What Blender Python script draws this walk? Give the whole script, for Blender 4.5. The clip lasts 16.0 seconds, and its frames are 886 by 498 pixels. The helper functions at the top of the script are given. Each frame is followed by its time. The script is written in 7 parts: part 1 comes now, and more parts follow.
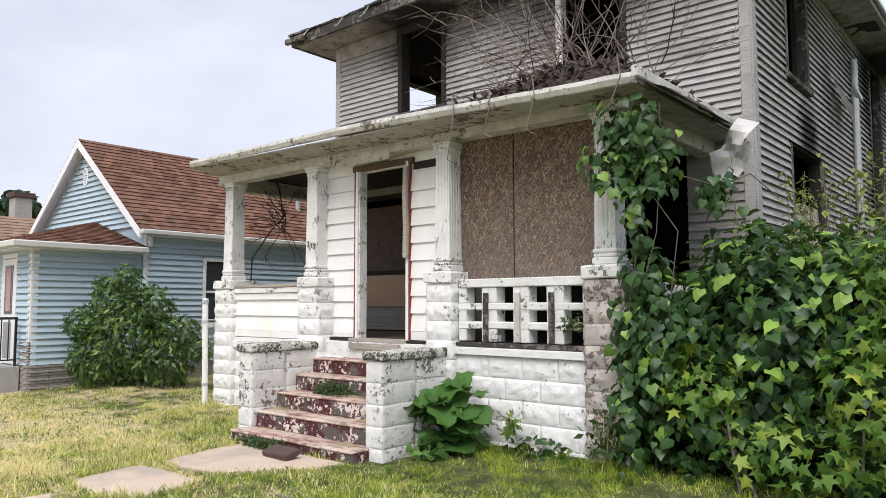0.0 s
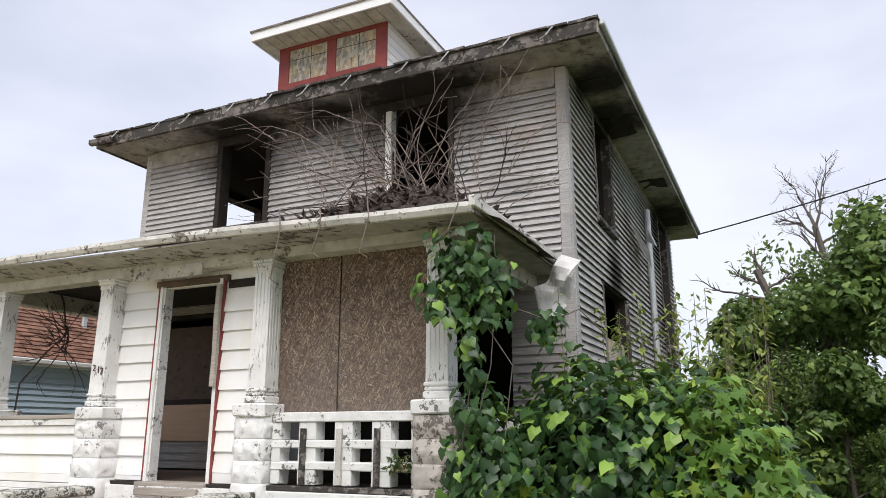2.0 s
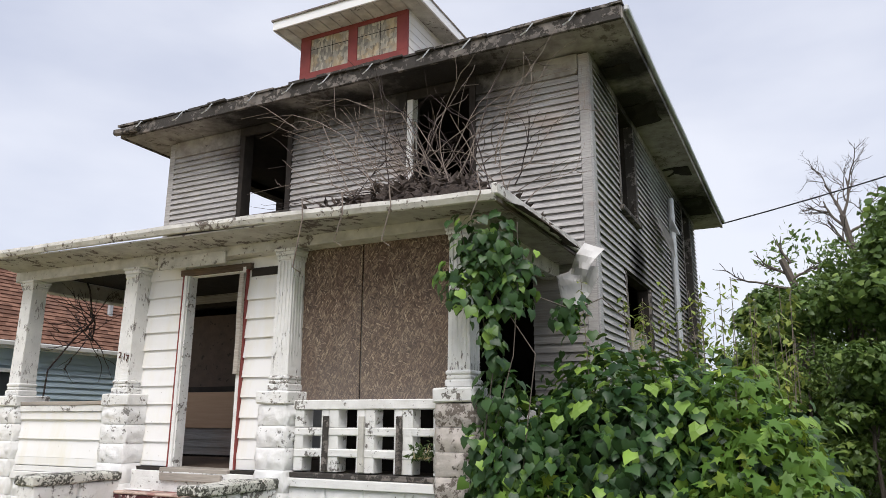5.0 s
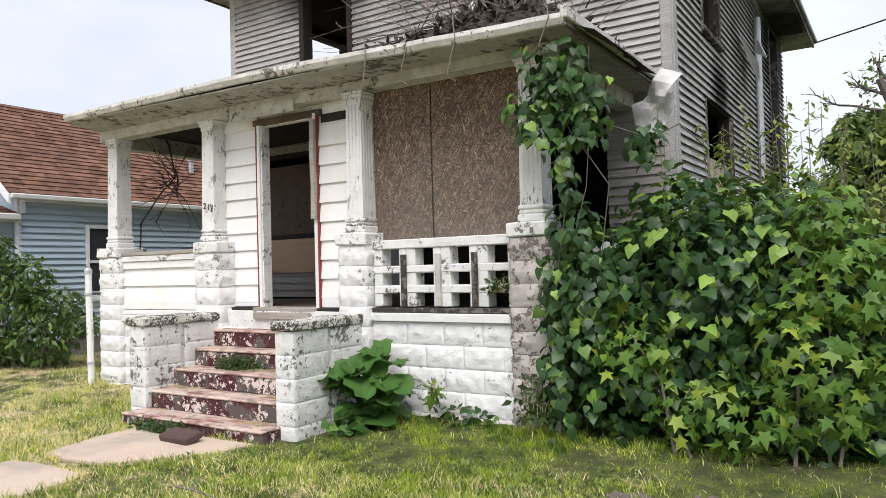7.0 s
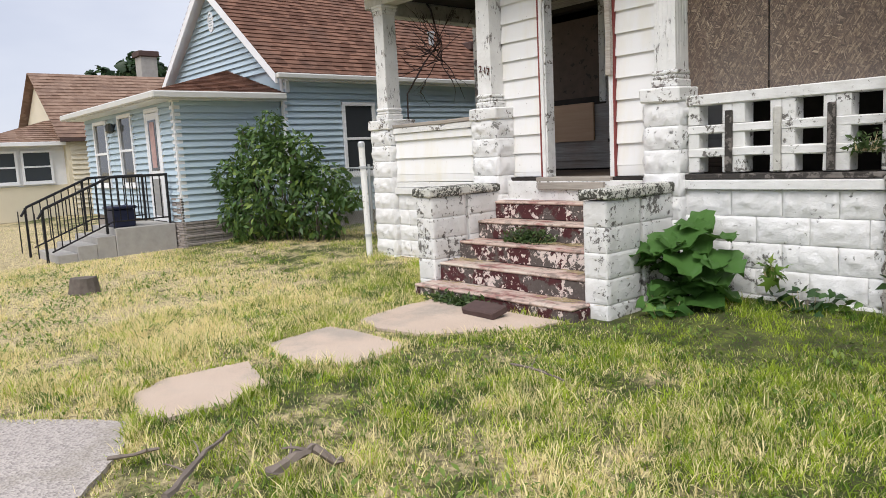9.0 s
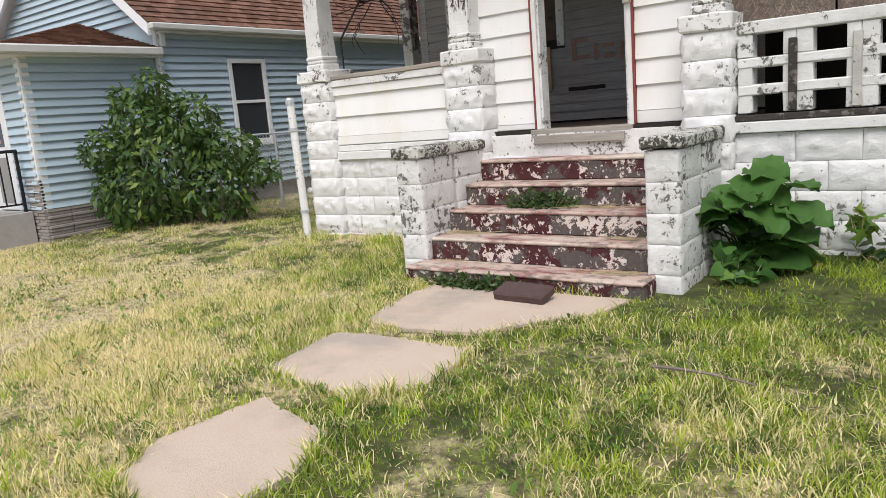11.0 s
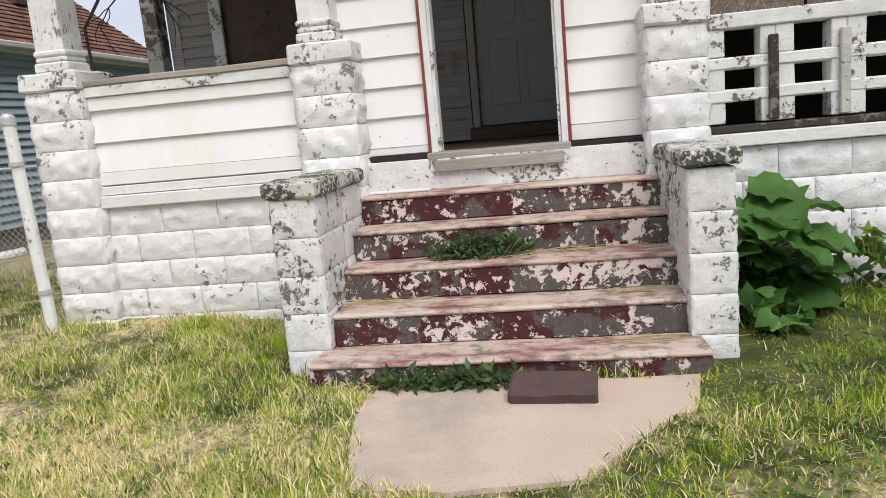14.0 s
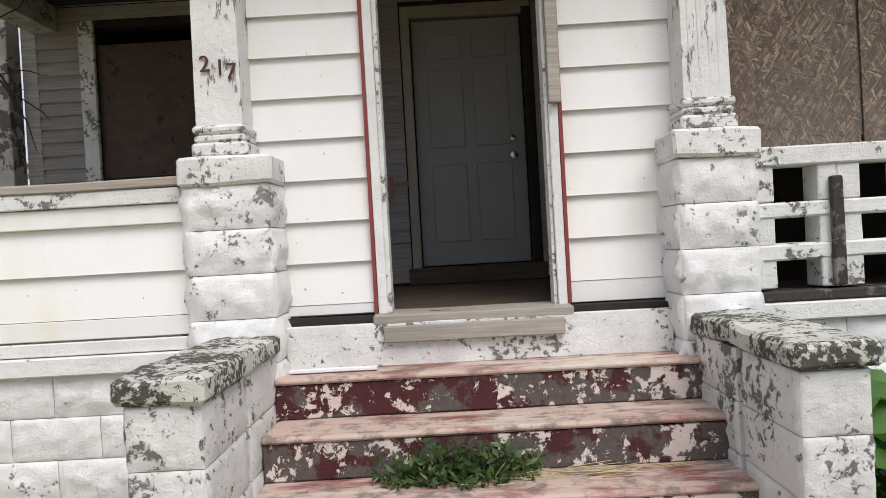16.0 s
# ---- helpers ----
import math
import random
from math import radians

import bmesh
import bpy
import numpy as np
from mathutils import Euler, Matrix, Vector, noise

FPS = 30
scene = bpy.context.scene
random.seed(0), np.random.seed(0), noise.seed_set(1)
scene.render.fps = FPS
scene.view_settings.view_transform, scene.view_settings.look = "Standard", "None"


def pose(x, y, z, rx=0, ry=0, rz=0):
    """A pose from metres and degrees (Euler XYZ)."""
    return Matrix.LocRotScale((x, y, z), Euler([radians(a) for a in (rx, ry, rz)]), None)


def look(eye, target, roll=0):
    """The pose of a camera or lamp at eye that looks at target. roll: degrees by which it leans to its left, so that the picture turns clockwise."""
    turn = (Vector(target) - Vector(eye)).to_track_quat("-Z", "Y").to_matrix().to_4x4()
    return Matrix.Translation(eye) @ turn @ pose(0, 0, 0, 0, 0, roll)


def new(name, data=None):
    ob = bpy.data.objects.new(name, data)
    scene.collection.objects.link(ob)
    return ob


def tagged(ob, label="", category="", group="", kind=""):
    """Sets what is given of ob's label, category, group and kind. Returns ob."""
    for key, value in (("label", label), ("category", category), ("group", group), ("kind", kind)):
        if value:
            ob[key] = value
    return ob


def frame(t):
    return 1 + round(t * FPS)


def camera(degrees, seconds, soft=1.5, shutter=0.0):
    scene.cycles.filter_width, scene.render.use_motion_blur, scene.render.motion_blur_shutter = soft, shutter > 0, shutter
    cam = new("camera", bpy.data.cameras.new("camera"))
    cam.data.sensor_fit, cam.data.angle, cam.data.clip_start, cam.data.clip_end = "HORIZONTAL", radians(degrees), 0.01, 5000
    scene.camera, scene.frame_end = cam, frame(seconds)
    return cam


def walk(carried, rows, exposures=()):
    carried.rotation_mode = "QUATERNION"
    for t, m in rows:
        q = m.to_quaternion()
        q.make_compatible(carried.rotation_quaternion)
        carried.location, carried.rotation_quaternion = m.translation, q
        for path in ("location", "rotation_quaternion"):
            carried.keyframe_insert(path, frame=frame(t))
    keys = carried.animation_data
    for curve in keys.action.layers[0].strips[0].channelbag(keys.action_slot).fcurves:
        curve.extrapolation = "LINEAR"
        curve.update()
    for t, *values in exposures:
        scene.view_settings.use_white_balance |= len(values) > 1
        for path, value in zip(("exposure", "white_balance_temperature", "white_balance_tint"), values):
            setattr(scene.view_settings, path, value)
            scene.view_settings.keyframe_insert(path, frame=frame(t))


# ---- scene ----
cam = camera(63.2, 16.0, soft=0.75)
METRES, EYE, TILT, LEAN, TURN = 8.0, 1.5, 0.0, 0.0, 40.3
ROWS = [
    (0.0, 0.0, 0.0, 0.0, 0.01, 4.42, 0.15),
    (0.5, -0.0126, 0.0349, 0.0018, -6.67, 7.23, -0.42),
    (1.0, -0.0147, 0.0539, 0.0048, -11.36, 9.57, -0.5),
    (1.5, -0.0172, 0.059, 0.0085, -14.11, 11.87, -0.3),
    (2.0, -0.0151, 0.0574, 0.0098, -15.2, 14.32, 0.12),
    (2.5, -0.0145, 0.0564, 0.0125, -15.14, 16.76, 0.35),
    (3.0, -0.0171, 0.0536, 0.0152, -14.38, 18.97, 0.44),
    (5.5, -0.0155, 0.0629, 0.0065, -13.33, 10.58, -0.06),
    (6.0, -0.0151, 0.0637, 0.0046, -12.93, 7.31, 0.47),
    (6.5, -0.0152, 0.0644, 0.0028, -11.37, 4.46, 1.02),
    (7.0, -0.0142, 0.0662, -0.0021, -7.68, 1.49, 1.55),
    (7.5, -0.0281, 0.0718, -0.0052, -2.19, -1.43, 2.12),
    (8.0, -0.0679, 0.0904, -0.0083, 4.17, -3.98, 2.45),
    (8.5, -0.0975, 0.1251, -0.015, 8.25, -6.02, 2.63),
    (9.0, -0.1242, 0.1549, -0.0157, 8.56, -7.44, 2.82),
    (9.5, -0.1697, 0.1937, -0.0186, 6.35, -8.44, 3.36),
    (12.0, -0.3765, 0.3931, -0.0266, -13.13, -11.15, 4.61),
    (12.5, -0.4084, 0.4434, -0.0269, -18.42, -10.97, 4.34),
    (13.0, -0.4331, 0.4953, -0.0296, -23.52, -10.66, 4.47),
    (13.5, -0.4435, 0.5465, -0.0267, -27.87, -10.44, 4.81),
    (14.0, -0.45, 0.5999, -0.0282, -31.83, -9.87, 5.16),
    (14.5, -0.4354, 0.6512, -0.0244, -34.76, -8.96, 5.56),
    (15.0, -0.4238, 0.7039, -0.0229, -37.24, -7.17, 5.17),
    (15.5, -0.4021, 0.7443, -0.0178, -38.74, -4.53, 4.37),
    (16.0, -0.3822, 0.7663, -0.0083, -39.72, -0.83, 3.2),
]
walk(cam, [(t, pose(0, 0, EYE, TILT, LEAN, TURN) @ pose(METRES * x, METRES * y, METRES * z, 90 + pitch, roll, yaw)) for t, x, y, z, yaw, pitch, roll in ROWS],
     exposures=((0.0, 0.27), (1.2, 0.32), (3.0, 0.23), (5.5, 0.18), (6.5, 0.29), (7.5, 0.36), (8.5, 0.19), (9.5, 0.12), (12.0, 0.09), (14.5, 0.05), (16.0, 0.04)))


# ---- world, sun ----
world = bpy.data.worlds.new("overcast_world")
scene.world = world
world.use_nodes = True
wn, wl = world.node_tree.nodes, world.node_tree.links
wn.clear()
w_out = wn.new("ShaderNodeOutputWorld")
w_bg = wn.new("ShaderNodeBackground")
w_sky = wn.new("ShaderNodeTexSky")
w_sky.sky_type = 'NISHITA'
w_sky.sun_disc = False
w_sky.sun_elevation = radians(52)
w_sky.sun_rotation = radians(154)
w_scale = wn.new("ShaderNodeMix")
w_scale.data_type = 'RGBA'
w_scale.blend_type = 'MULTIPLY'
w_scale.inputs[0].default_value = 1.0
w_scale.inputs[7].default_value = (0.11, 0.11, 0.11, 1)
w_co = wn.new("ShaderNodeTexCoord")
w_map = wn.new("ShaderNodeMapping")
w_map.inputs["Scale"].default_value = (1.0, 1.0, 2.6)
w_noise = wn.new("ShaderNodeTexNoise")
w_noise.inputs["Scale"].default_value = 1.7
w_noise.inputs["Detail"].default_value = 5.0
w_noise.inputs["Roughness"].default_value = 0.5
w_ramp = wn.new("ShaderNodeValToRGB")
w_ramp.color_ramp.elements[0].position = 0.32
w_ramp.color_ramp.elements[0].color = (0.56, 0.60, 0.74, 1)
w_ramp.color_ramp.elements[1].position = 0.66
w_ramp.color_ramp.elements[1].color = (0.84, 0.86, 0.95, 1)
w_mix = wn.new("ShaderNodeMix")
w_mix.data_type = 'RGBA'
w_mix.inputs[0].default_value = 0.86
wl.new(w_sky.outputs[0], w_scale.inputs[6])
wl.new(w_co.outputs["Generated"], w_map.inputs[0])
wl.new(w_map.outputs[0], w_noise.inputs["Vector"])
wl.new(w_noise.outputs["Fac"], w_ramp.inputs[0])
wl.new(w_scale.outputs[2], w_mix.inputs[6])
wl.new(w_ramp.outputs[0], w_mix.inputs[7])
wl.new(w_mix.outputs[2], w_bg.inputs[0])
w_bg.inputs[1].default_value = 1.0
wl.new(w_bg.outputs[0], w_out.inputs[0])

sun_data = bpy.data.lights.new("sun", 'SUN')
sun_data.energy = 2.9
sun_data.angle = radians(40)
sun_data.color = (1.0, 0.945, 0.915)
sun = new("sun", sun_data)
sun.matrix_world = look((0, 0, 0), (-0.30, 0.62, -0.95))


# ---- materials ----
class Nodes:
    """A short way to write a node material."""

    def __init__(self, name):
        self.m = bpy.data.materials.new(name)
        self.m.use_nodes = True
        self.t = self.m.node_tree
        self.b = self.t.nodes["Principled BSDF"]
        geo = self.t.nodes.new("ShaderNodeNewGeometry")
        self.pos, self.island, self.normal = geo.outputs["Position"], geo.outputs["Random Per Island"], geo.outputs["Normal"]

    def put(self, sock, v):
        if isinstance(v, bpy.types.NodeSocket):
            self.t.links.new(v, sock)
        elif isinstance(v, tuple) and len(v) == 3 and sock.type == 'RGBA':
            sock.default_value = (*v, 1)
        else:
            sock.default_value = v

    def scaled(self, sx, sy, sz, rot=(0, 0, 0)):
        n = self.t.nodes.new("ShaderNodeMapping")
        self.put(n.inputs["Vector"], self.pos)
        n.inputs["Scale"].default_value = (sx, sy, sz)
        n.inputs["Rotation"].default_value = rot
        return n.outputs[0]

    def strands(self, wide, long, turn):
        """Places along slivers that lie turned in an upright board facing y."""
        a = self.t.nodes.new("ShaderNodeMapping")
        self.put(a.inputs["Vector"], self.pos)
        a.inputs["Rotation"].default_value = (0, turn, 0)
        b = self.t.nodes.new("ShaderNodeMapping")
        self.t.links.new(a.outputs[0], b.inputs["Vector"])
        b.inputs["Scale"].default_value = (wide, 0.0, long)
        return b.outputs[0]

    def noise(self, scale, detail=4.0, rough=0.55, vec=None, distort=0.0):
        n = self.t.nodes.new("ShaderNodeTexNoise")
        self.put(n.inputs["Vector"], vec or self.pos)
        n.inputs["Scale"].default_value = scale
        n.inputs["Detail"].default_value = detail
        n.inputs["Roughness"].default_value = rough
        n.inputs["Distortion"].default_value = distort
        return n.outputs["Fac"]

    def voronoi(self, scale, vec=None, what="Distance", feature='F1'):
        n = self.t.nodes.new("ShaderNodeTexVoronoi")
        n.feature = feature
        self.put(n.inputs["Vector"], vec or self.pos)
        n.inputs["Scale"].default_value = scale
        if what == "Color":
            c1 = self.t.nodes.new("ShaderNodeSeparateColor")
            self.t.links.new(n.outputs["Color"], c1.inputs[0])
            return c1.outputs[0]
        return n.outputs[what]

    def ramp(self, v, *stops):
        n = self.t.nodes.new("ShaderNodeValToRGB")
        e = n.color_ramp.elements
        while len(e) < len(stops):
            e.new(0.5)
        for el, (p, c) in zip(e, stops):
            el.position = p
            el.color = (c, c, c, 1) if isinstance(c, (int, float)) else (*c, 1)
        self.put(n.inputs[0], v)
        return n.outputs[0]

    def mix(self, f, a, b, blend='MIX'):
        n = self.t.nodes.new("ShaderNodeMix")
        n.data_type = 'RGBA'
        n.blend_type = blend
        self.put(n.inputs[0], f)
        self.put(n.inputs[6], a)
        self.put(n.inputs[7], b)
        return n.outputs[2]

    def maths(self, op, a, b=0.0):
        n = self.t.nodes.new("ShaderNodeMath")
        n.operation = op
        self.put(n.inputs[0], a)
        self.put(n.inputs[1], b)
        return n.outputs[0]

    def axis(self, i):
        n = self.t.nodes.new("ShaderNodeSeparateXYZ")
        self.put(n.inputs[0], self.pos)
        return n.outputs[i]

    def random(self):
        return self.t.nodes.new("ShaderNodeObjectInfo").outputs["Random"]

    def done(self, colour, rough=0.8, bump=None, strength=0.3, dist=0.01, metal=0.0, spec=0.3):
        self.put(self.b.inputs["Base Color"], colour)
        self.put(self.b.inputs["Roughness"], rough)
        self.b.inputs["Metallic"].default_value = metal
        self.b.inputs["Specular IOR Level"].default_value = spec
        if bump is not None:
            n = self.t.nodes.new("ShaderNodeBump")
            n.inputs["Strength"].default_value = strength
            n.inputs["Distance"].default_value = dist
            self.put(n.inputs["Height"], bump)
            self.t.links.new(n.outputs[0], self.b.inputs["Normal"])
        return self.m


def peeling(name, paint, under, cover, scale, dirt=(0.25, 0.24, 0.21), dirt_amount=0.35, rough=0.75, burnt=False, stretch=1.0):
    """Old paint that flakes off what lies under it; cover: how much paint is left."""
    k = Nodes(name)
    flakes = k.noise(scale * 1.7, 9, 0.70, k.scaled(1, 1, stretch), distort=0.25)
    patches = k.noise(scale * 0.2, 4, 0.55)
    both = k.maths('ADD', k.maths('MULTIPLY', flakes, 0.6), k.maths('MULTIPLY', patches, 0.4))
    edge = 0.5 + (cover - 0.5) * 0.30
    left = k.ramp(both, (edge - 0.012, 1.0), (edge + 0.012, 0.0))
    tint = k.noise(5.0, 5, 0.6)
    paint_c = k.mix(k.ramp(tint, (0.35, 0.0), (0.75, dirt_amount)), paint, dirt)
    fine = k.noise(70.0, 3, 0.6)
    paint_c = k.mix(k.ramp(fine, (0.62, 0.0), (0.8, 0.3)), paint_c, dirt)
    under_c = k.mix(k.noise(22.0, 5, 0.65), tuple(c * 0.55 for c in under), tuple(min(1, c * 1.35) for c in under))
    col = k.mix(left, under_c, paint_c)
    if burnt:
        col = soot_over(k, col)
    h = k.maths('ADD', k.maths('MULTIPLY', left, 0.6), k.maths('MULTIPLY', k.noise(28.0, 8, 0.72), 1.3))
    return k.done(col, rough, h, 0.7, 0.012)


BURNT = ((-7.5, 8.3, 6.1, 1.0), (-4.5, 8.3, 6.1, 1.2), (-2.4, 10.3, 6.0, 0.8), (-2.4, 10.7, 3.75, 0.55), (-2.4, 15.6, 5.6, 1.3), (-2.2, 9.0, 6.2, 0.6), (-6.0, 8.3, 6.2, 0.55), (-2.4, 15.7, 3.6, 0.9))


def soot_over(k, c, amount=0.95):
    """Soot that the fire left round the openings (x, y, z, radius), ragged at its edge."""
    n1, n2 = k.noise(2.2, 5, 0.65), k.noise(9.0, 4, 0.6)
    wob = k.maths('ADD', k.maths('MULTIPLY', n1, 1.1), k.maths('MULTIPLY', n2, 0.35))
    for x, y, z, rad in BURNT:
        d = k.t.nodes.new("ShaderNodeVectorMath")
        d.operation = 'DISTANCE'
        k.put(d.inputs[0], k.pos)
        d.inputs[1].default_value = (x, y, z)
        q = k.maths('ADD', k.maths('DIVIDE', d.outputs["Value"], rad), wob)
        c = k.mix(k.ramp(k.maths('MULTIPLY', q, 0.5), (0.62, amount), (0.98, 0.0)), c, (0.014, 0.012, 0.011))
    return c


def weathered_boards(name, pale, dark, along, soot=0.3, burnt=False):
    """Bare grey boards with grain along x (0) or y (1) and soot in patches."""
    k = Nodes(name)
    s = (2.0, 30.0, 55.0) if along == 0 else (30.0, 2.0, 55.0)
    grain = k.noise(1.6, 6, 0.65, k.scaled(*s))
    c = k.mix(k.ramp(grain, (0.3, 0.0), (0.72, 1.0)), dark, pale)
    c = k.mix(k.ramp(k.random(), (0.0, 0.0), (1.0, 0.38)), c, tuple(v * 0.55 for v in pale))
    c = k.mix(k.ramp(k.noise(1.1, 4, 0.6), (0.48, 0.0), (0.7, soot)), c, (0.035, 0.03, 0.028))
    c = k.mix(k.ramp(k.noise(0.9, 4, 0.6, k.scaled(1, 1, 1.6)), (0.56, 0.0), (0.68, 0.35)), c, (0.33, 0.21, 0.14))
    if burnt:
        c = soot_over(k, c)
    return k.done(c, 0.85, grain, 0.35, 0.004)


M = {}
M["white_block"] = peeling("white_block", (0.82, 0.82, 0.81), (0.24, 0.235, 0.22), 0.80, 9.0, dirt_amount=0.2)
M["white_patchy"] = peeling("white_patchy", (0.78, 0.78, 0.76), (0.19, 0.18, 0.165), 0.70, 12.0, dirt_amount=0.25)
M["cap_stone"] = peeling("cap_stone", (0.66, 0.66, 0.60), (0.085, 0.085, 0.07), 0.52, 20.0)
M["white_wood"] = peeling("white_wood", (0.80, 0.80, 0.78), (0.32, 0.30, 0.27), 0.90, 14.0, dirt_amount=0.2, rough=0.6)
M["white_rail"] = peeling("white_rail", (0.80, 0.80, 0.78), (0.22, 0.20, 0.18), 0.69, 16.0)
M["aged_trim"] = peeling("aged_trim", (0.62, 0.61, 0.56), (0.17, 0.15, 0.13), 0.76, 8.0, dirt_amount=0.7)
M["eave_paint"] = peeling("eave_paint", (0.47, 0.46, 0.42), (0.12, 0.10, 0.09), 0.64, 6.0, dirt_amount=0.8)
M["gutter_paint"] = peeling("gutter_paint", (0.68, 0.67, 0.63), (0.17, 0.145, 0.125), 0.72, 11.0, dirt_amount=0.6)
M["burnt_trim"] = peeling("burnt_trim", (0.24, 0.215, 0.195), (0.05, 0.045, 0.04), 0.46, 5.0, dirt=(0.05, 0.045, 0.04), dirt_amount=0.8)
M["soffit"] = peeling("soffit", (0.42, 0.40, 0.37), (0.16, 0.14, 0.125), 0.72, 5.0, dirt=(0.13, 0.11, 0.10), dirt_amount=0.8, burnt=True)
M["worn_column"] = peeling("worn_column", (0.80, 0.80, 0.78), (0.27, 0.255, 0.24), 0.74, 26.0, dirt_amount=0.25, rough=0.65, stretch=0.22)
M["dirty_block"] = peeling("dirty_block", (0.56, 0.51, 0.47), (0.17, 0.145, 0.125), 0.60, 9.0, dirt_amount=0.7)
M["tan_plank"] = weathered_boards("tan_plank", (0.50, 0.46, 0.40), (0.26, 0.23, 0.20), 0, 0.25)
M["grey_front"] = weathered_boards("grey_front", (0.62, 0.60, 0.585), (0.24, 0.23, 0.22), 0, 0.4, True)
M["grey_side"] = weathered_boards("grey_side", (0.58, 0.575, 0.57), (0.22, 0.22, 0.22), 1, 0.5, True)
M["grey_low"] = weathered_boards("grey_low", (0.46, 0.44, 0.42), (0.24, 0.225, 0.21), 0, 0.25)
M["dark_wood"] = weathered_boards("dark_wood", (0.16, 0.115, 0.085), (0.055, 0.04, 0.03), 0, 0.4)

k = Nodes("white_siding")
streak = k.noise(1.3, 5, 0.6, k.scaled(4.0, 4.0, 0.9))
c = k.mix(k.ramp(streak, (0.45, 0.0), (0.75, 0.5)), (0.82, 0.82, 0.81), (0.74, 0.69, 0.52))
c = k.mix(k.ramp(k.noise(38.0, 2, 0.5), (0.75, 0.0), (0.78, 0.8)), c, (0.22, 0.17, 0.13))
c = k.mix(k.ramp(k.random(), (0.0, 0.0), (1.0, 0.14)), c, (0.60, 0.60, 0.58))
M["white_siding"] = k.done(c, 0.55, k.noise(60.0, 3, 0.6, k.scaled(0.2, 1, 1)), 0.15, 0.003)

k = Nodes("red_step_riser")
n1 = k.noise(19.0, 9, 0.70, distort=0.3)
n2 = k.noise(5.0, 6, 0.6)
red = k.mix(k.noise(18.0, 5, 0.6), (0.040, 0.011, 0.013), (0.10, 0.030, 0.031))
bare = k.mix(k.noise(40.0, 6, 0.7), (0.04, 0.033, 0.03), (0.165, 0.14, 0.125))
c = k.mix(k.ramp(n2, (0.47, 0.0), (0.52, 1.0)), red, bare)
where = k.maths('ADD', k.maths('MULTIPLY', n1, 0.62), k.maths('MULTIPLY', k.noise(3.4, 3, 0.5), 0.38))
white_left = k.ramp(where, (0.535, 0.0), (0.546, 1.0))
c = k.mix(white_left, c, k.mix(k.noise(7.0, 4, 0.6), (0.60, 0.47, 0.43), (0.76, 0.71, 0.65)))
M["step_riser"] = k.done(c, 0.85, k.maths('ADD', k.maths('MULTIPLY', white_left, 0.6), k.noise(70.0, 5, 0.7)), 0.7, 0.008)

k = Nodes("worn_step_tread")
n1 = k.noise(5.0, 8, 0.66, k.scaled(0.5, 1.5, 1.0))
c = k.mix(k.ramp(n1, (0.36, 0.0), (0.50, 1.0)), (0.25, 0.085, 0.08), (0.52, 0.40, 0.34))
c = k.mix(k.ramp(k.noise(9.0, 8, 0.7), (0.50, 0.0), (0.60, 0.75)), c, (0.15, 0.125, 0.105))
c = k.mix(k.ramp(k.noise(3.0, 6, 0.65, k.scaled(0.4, 2.0, 1.0)), (0.54, 0.0), (0.60, 0.8)), c, (0.58, 0.52, 0.44))
M["step_tread"] = k.done(c, 0.88, k.noise(60.0, 6, 0.7), 0.6, 0.006)

k = Nodes("walk_concrete")
c = k.mix(k.noise(2.4, 6, 0.6), (0.50, 0.385, 0.30), (0.64, 0.53, 0.43))
c = k.mix(k.ramp(k.noise(1.3, 7, 0.7), (0.50, 0.0), (0.64, 0.65)), c, (0.34, 0.31, 0.27))
c = k.mix(k.ramp(k.noise(130.0, 3, 0.6), (0.52, 0.0), (0.72, 0.6)), c, (0.24, 0.20, 0.17))
M["concrete"] = k.done(c, 0.92, k.noise(120.0, 5, 0.7), 0.6, 0.006)

k = Nodes("gravelly_concrete")
c = k.mix(k.noise(2.0, 6, 0.6), (0.40, 0.36, 0.33), (0.55, 0.50, 0.46))
c = k.mix(k.ramp(k.voronoi(70.0, None, "Color"), (0.45, 0.0), (0.95, 0.6)), c, (0.20, 0.18, 0.17))
c = k.mix(k.ramp(k.noise(1.6, 7, 0.7), (0.52, 0.0), (0.64, 0.6)), c, (0.30, 0.27, 0.22))
M["gravelly"] = k.done(c, 0.95, k.voronoi(70.0), 0.8, 0.008)

k = Nodes("oriented_strand_board")
wob = k.noise(3.0, 3, 0.5)
f1 = k.voronoi(1.0, k.strands(120.0, 17.0, 0.35), "Color")
f2 = k.voronoi(1.0, k.strands(110.0, 15.0, -0.6), "Color")
f3 = k.voronoi(1.0, k.strands(100.0, 16.0, 1.2), "Color")
v1 = k.ramp(f1, (0.0, (0.05, 0.033, 0.026)), (0.45, (0.13, 0.085, 0.062)), (0.86, (0.22, 0.155, 0.11)), (1.0, (0.52, 0.42, 0.30)))
v2 = k.ramp(f2, (0.0, (0.06, 0.04, 0.03)), (0.6, (0.17, 0.115, 0.082)), (1.0, (0.40, 0.31, 0.21)))
v3 = k.ramp(f3, (0.0, (0.04, 0.028, 0.022)), (0.7, (0.15, 0.10, 0.075)), (1.0, (0.44, 0.35, 0.25)))
c = k.mix(k.ramp(k.noise(26.0, 5, 0.7), (0.46, 0.0), (0.52, 1.0)), v1, v2)
c = k.mix(k.ramp(k.noise(21.0, 5, 0.7, distort=0.4), (0.53, 0.0), (0.58, 1.0)), c, v3)
hz = k.axis(2)
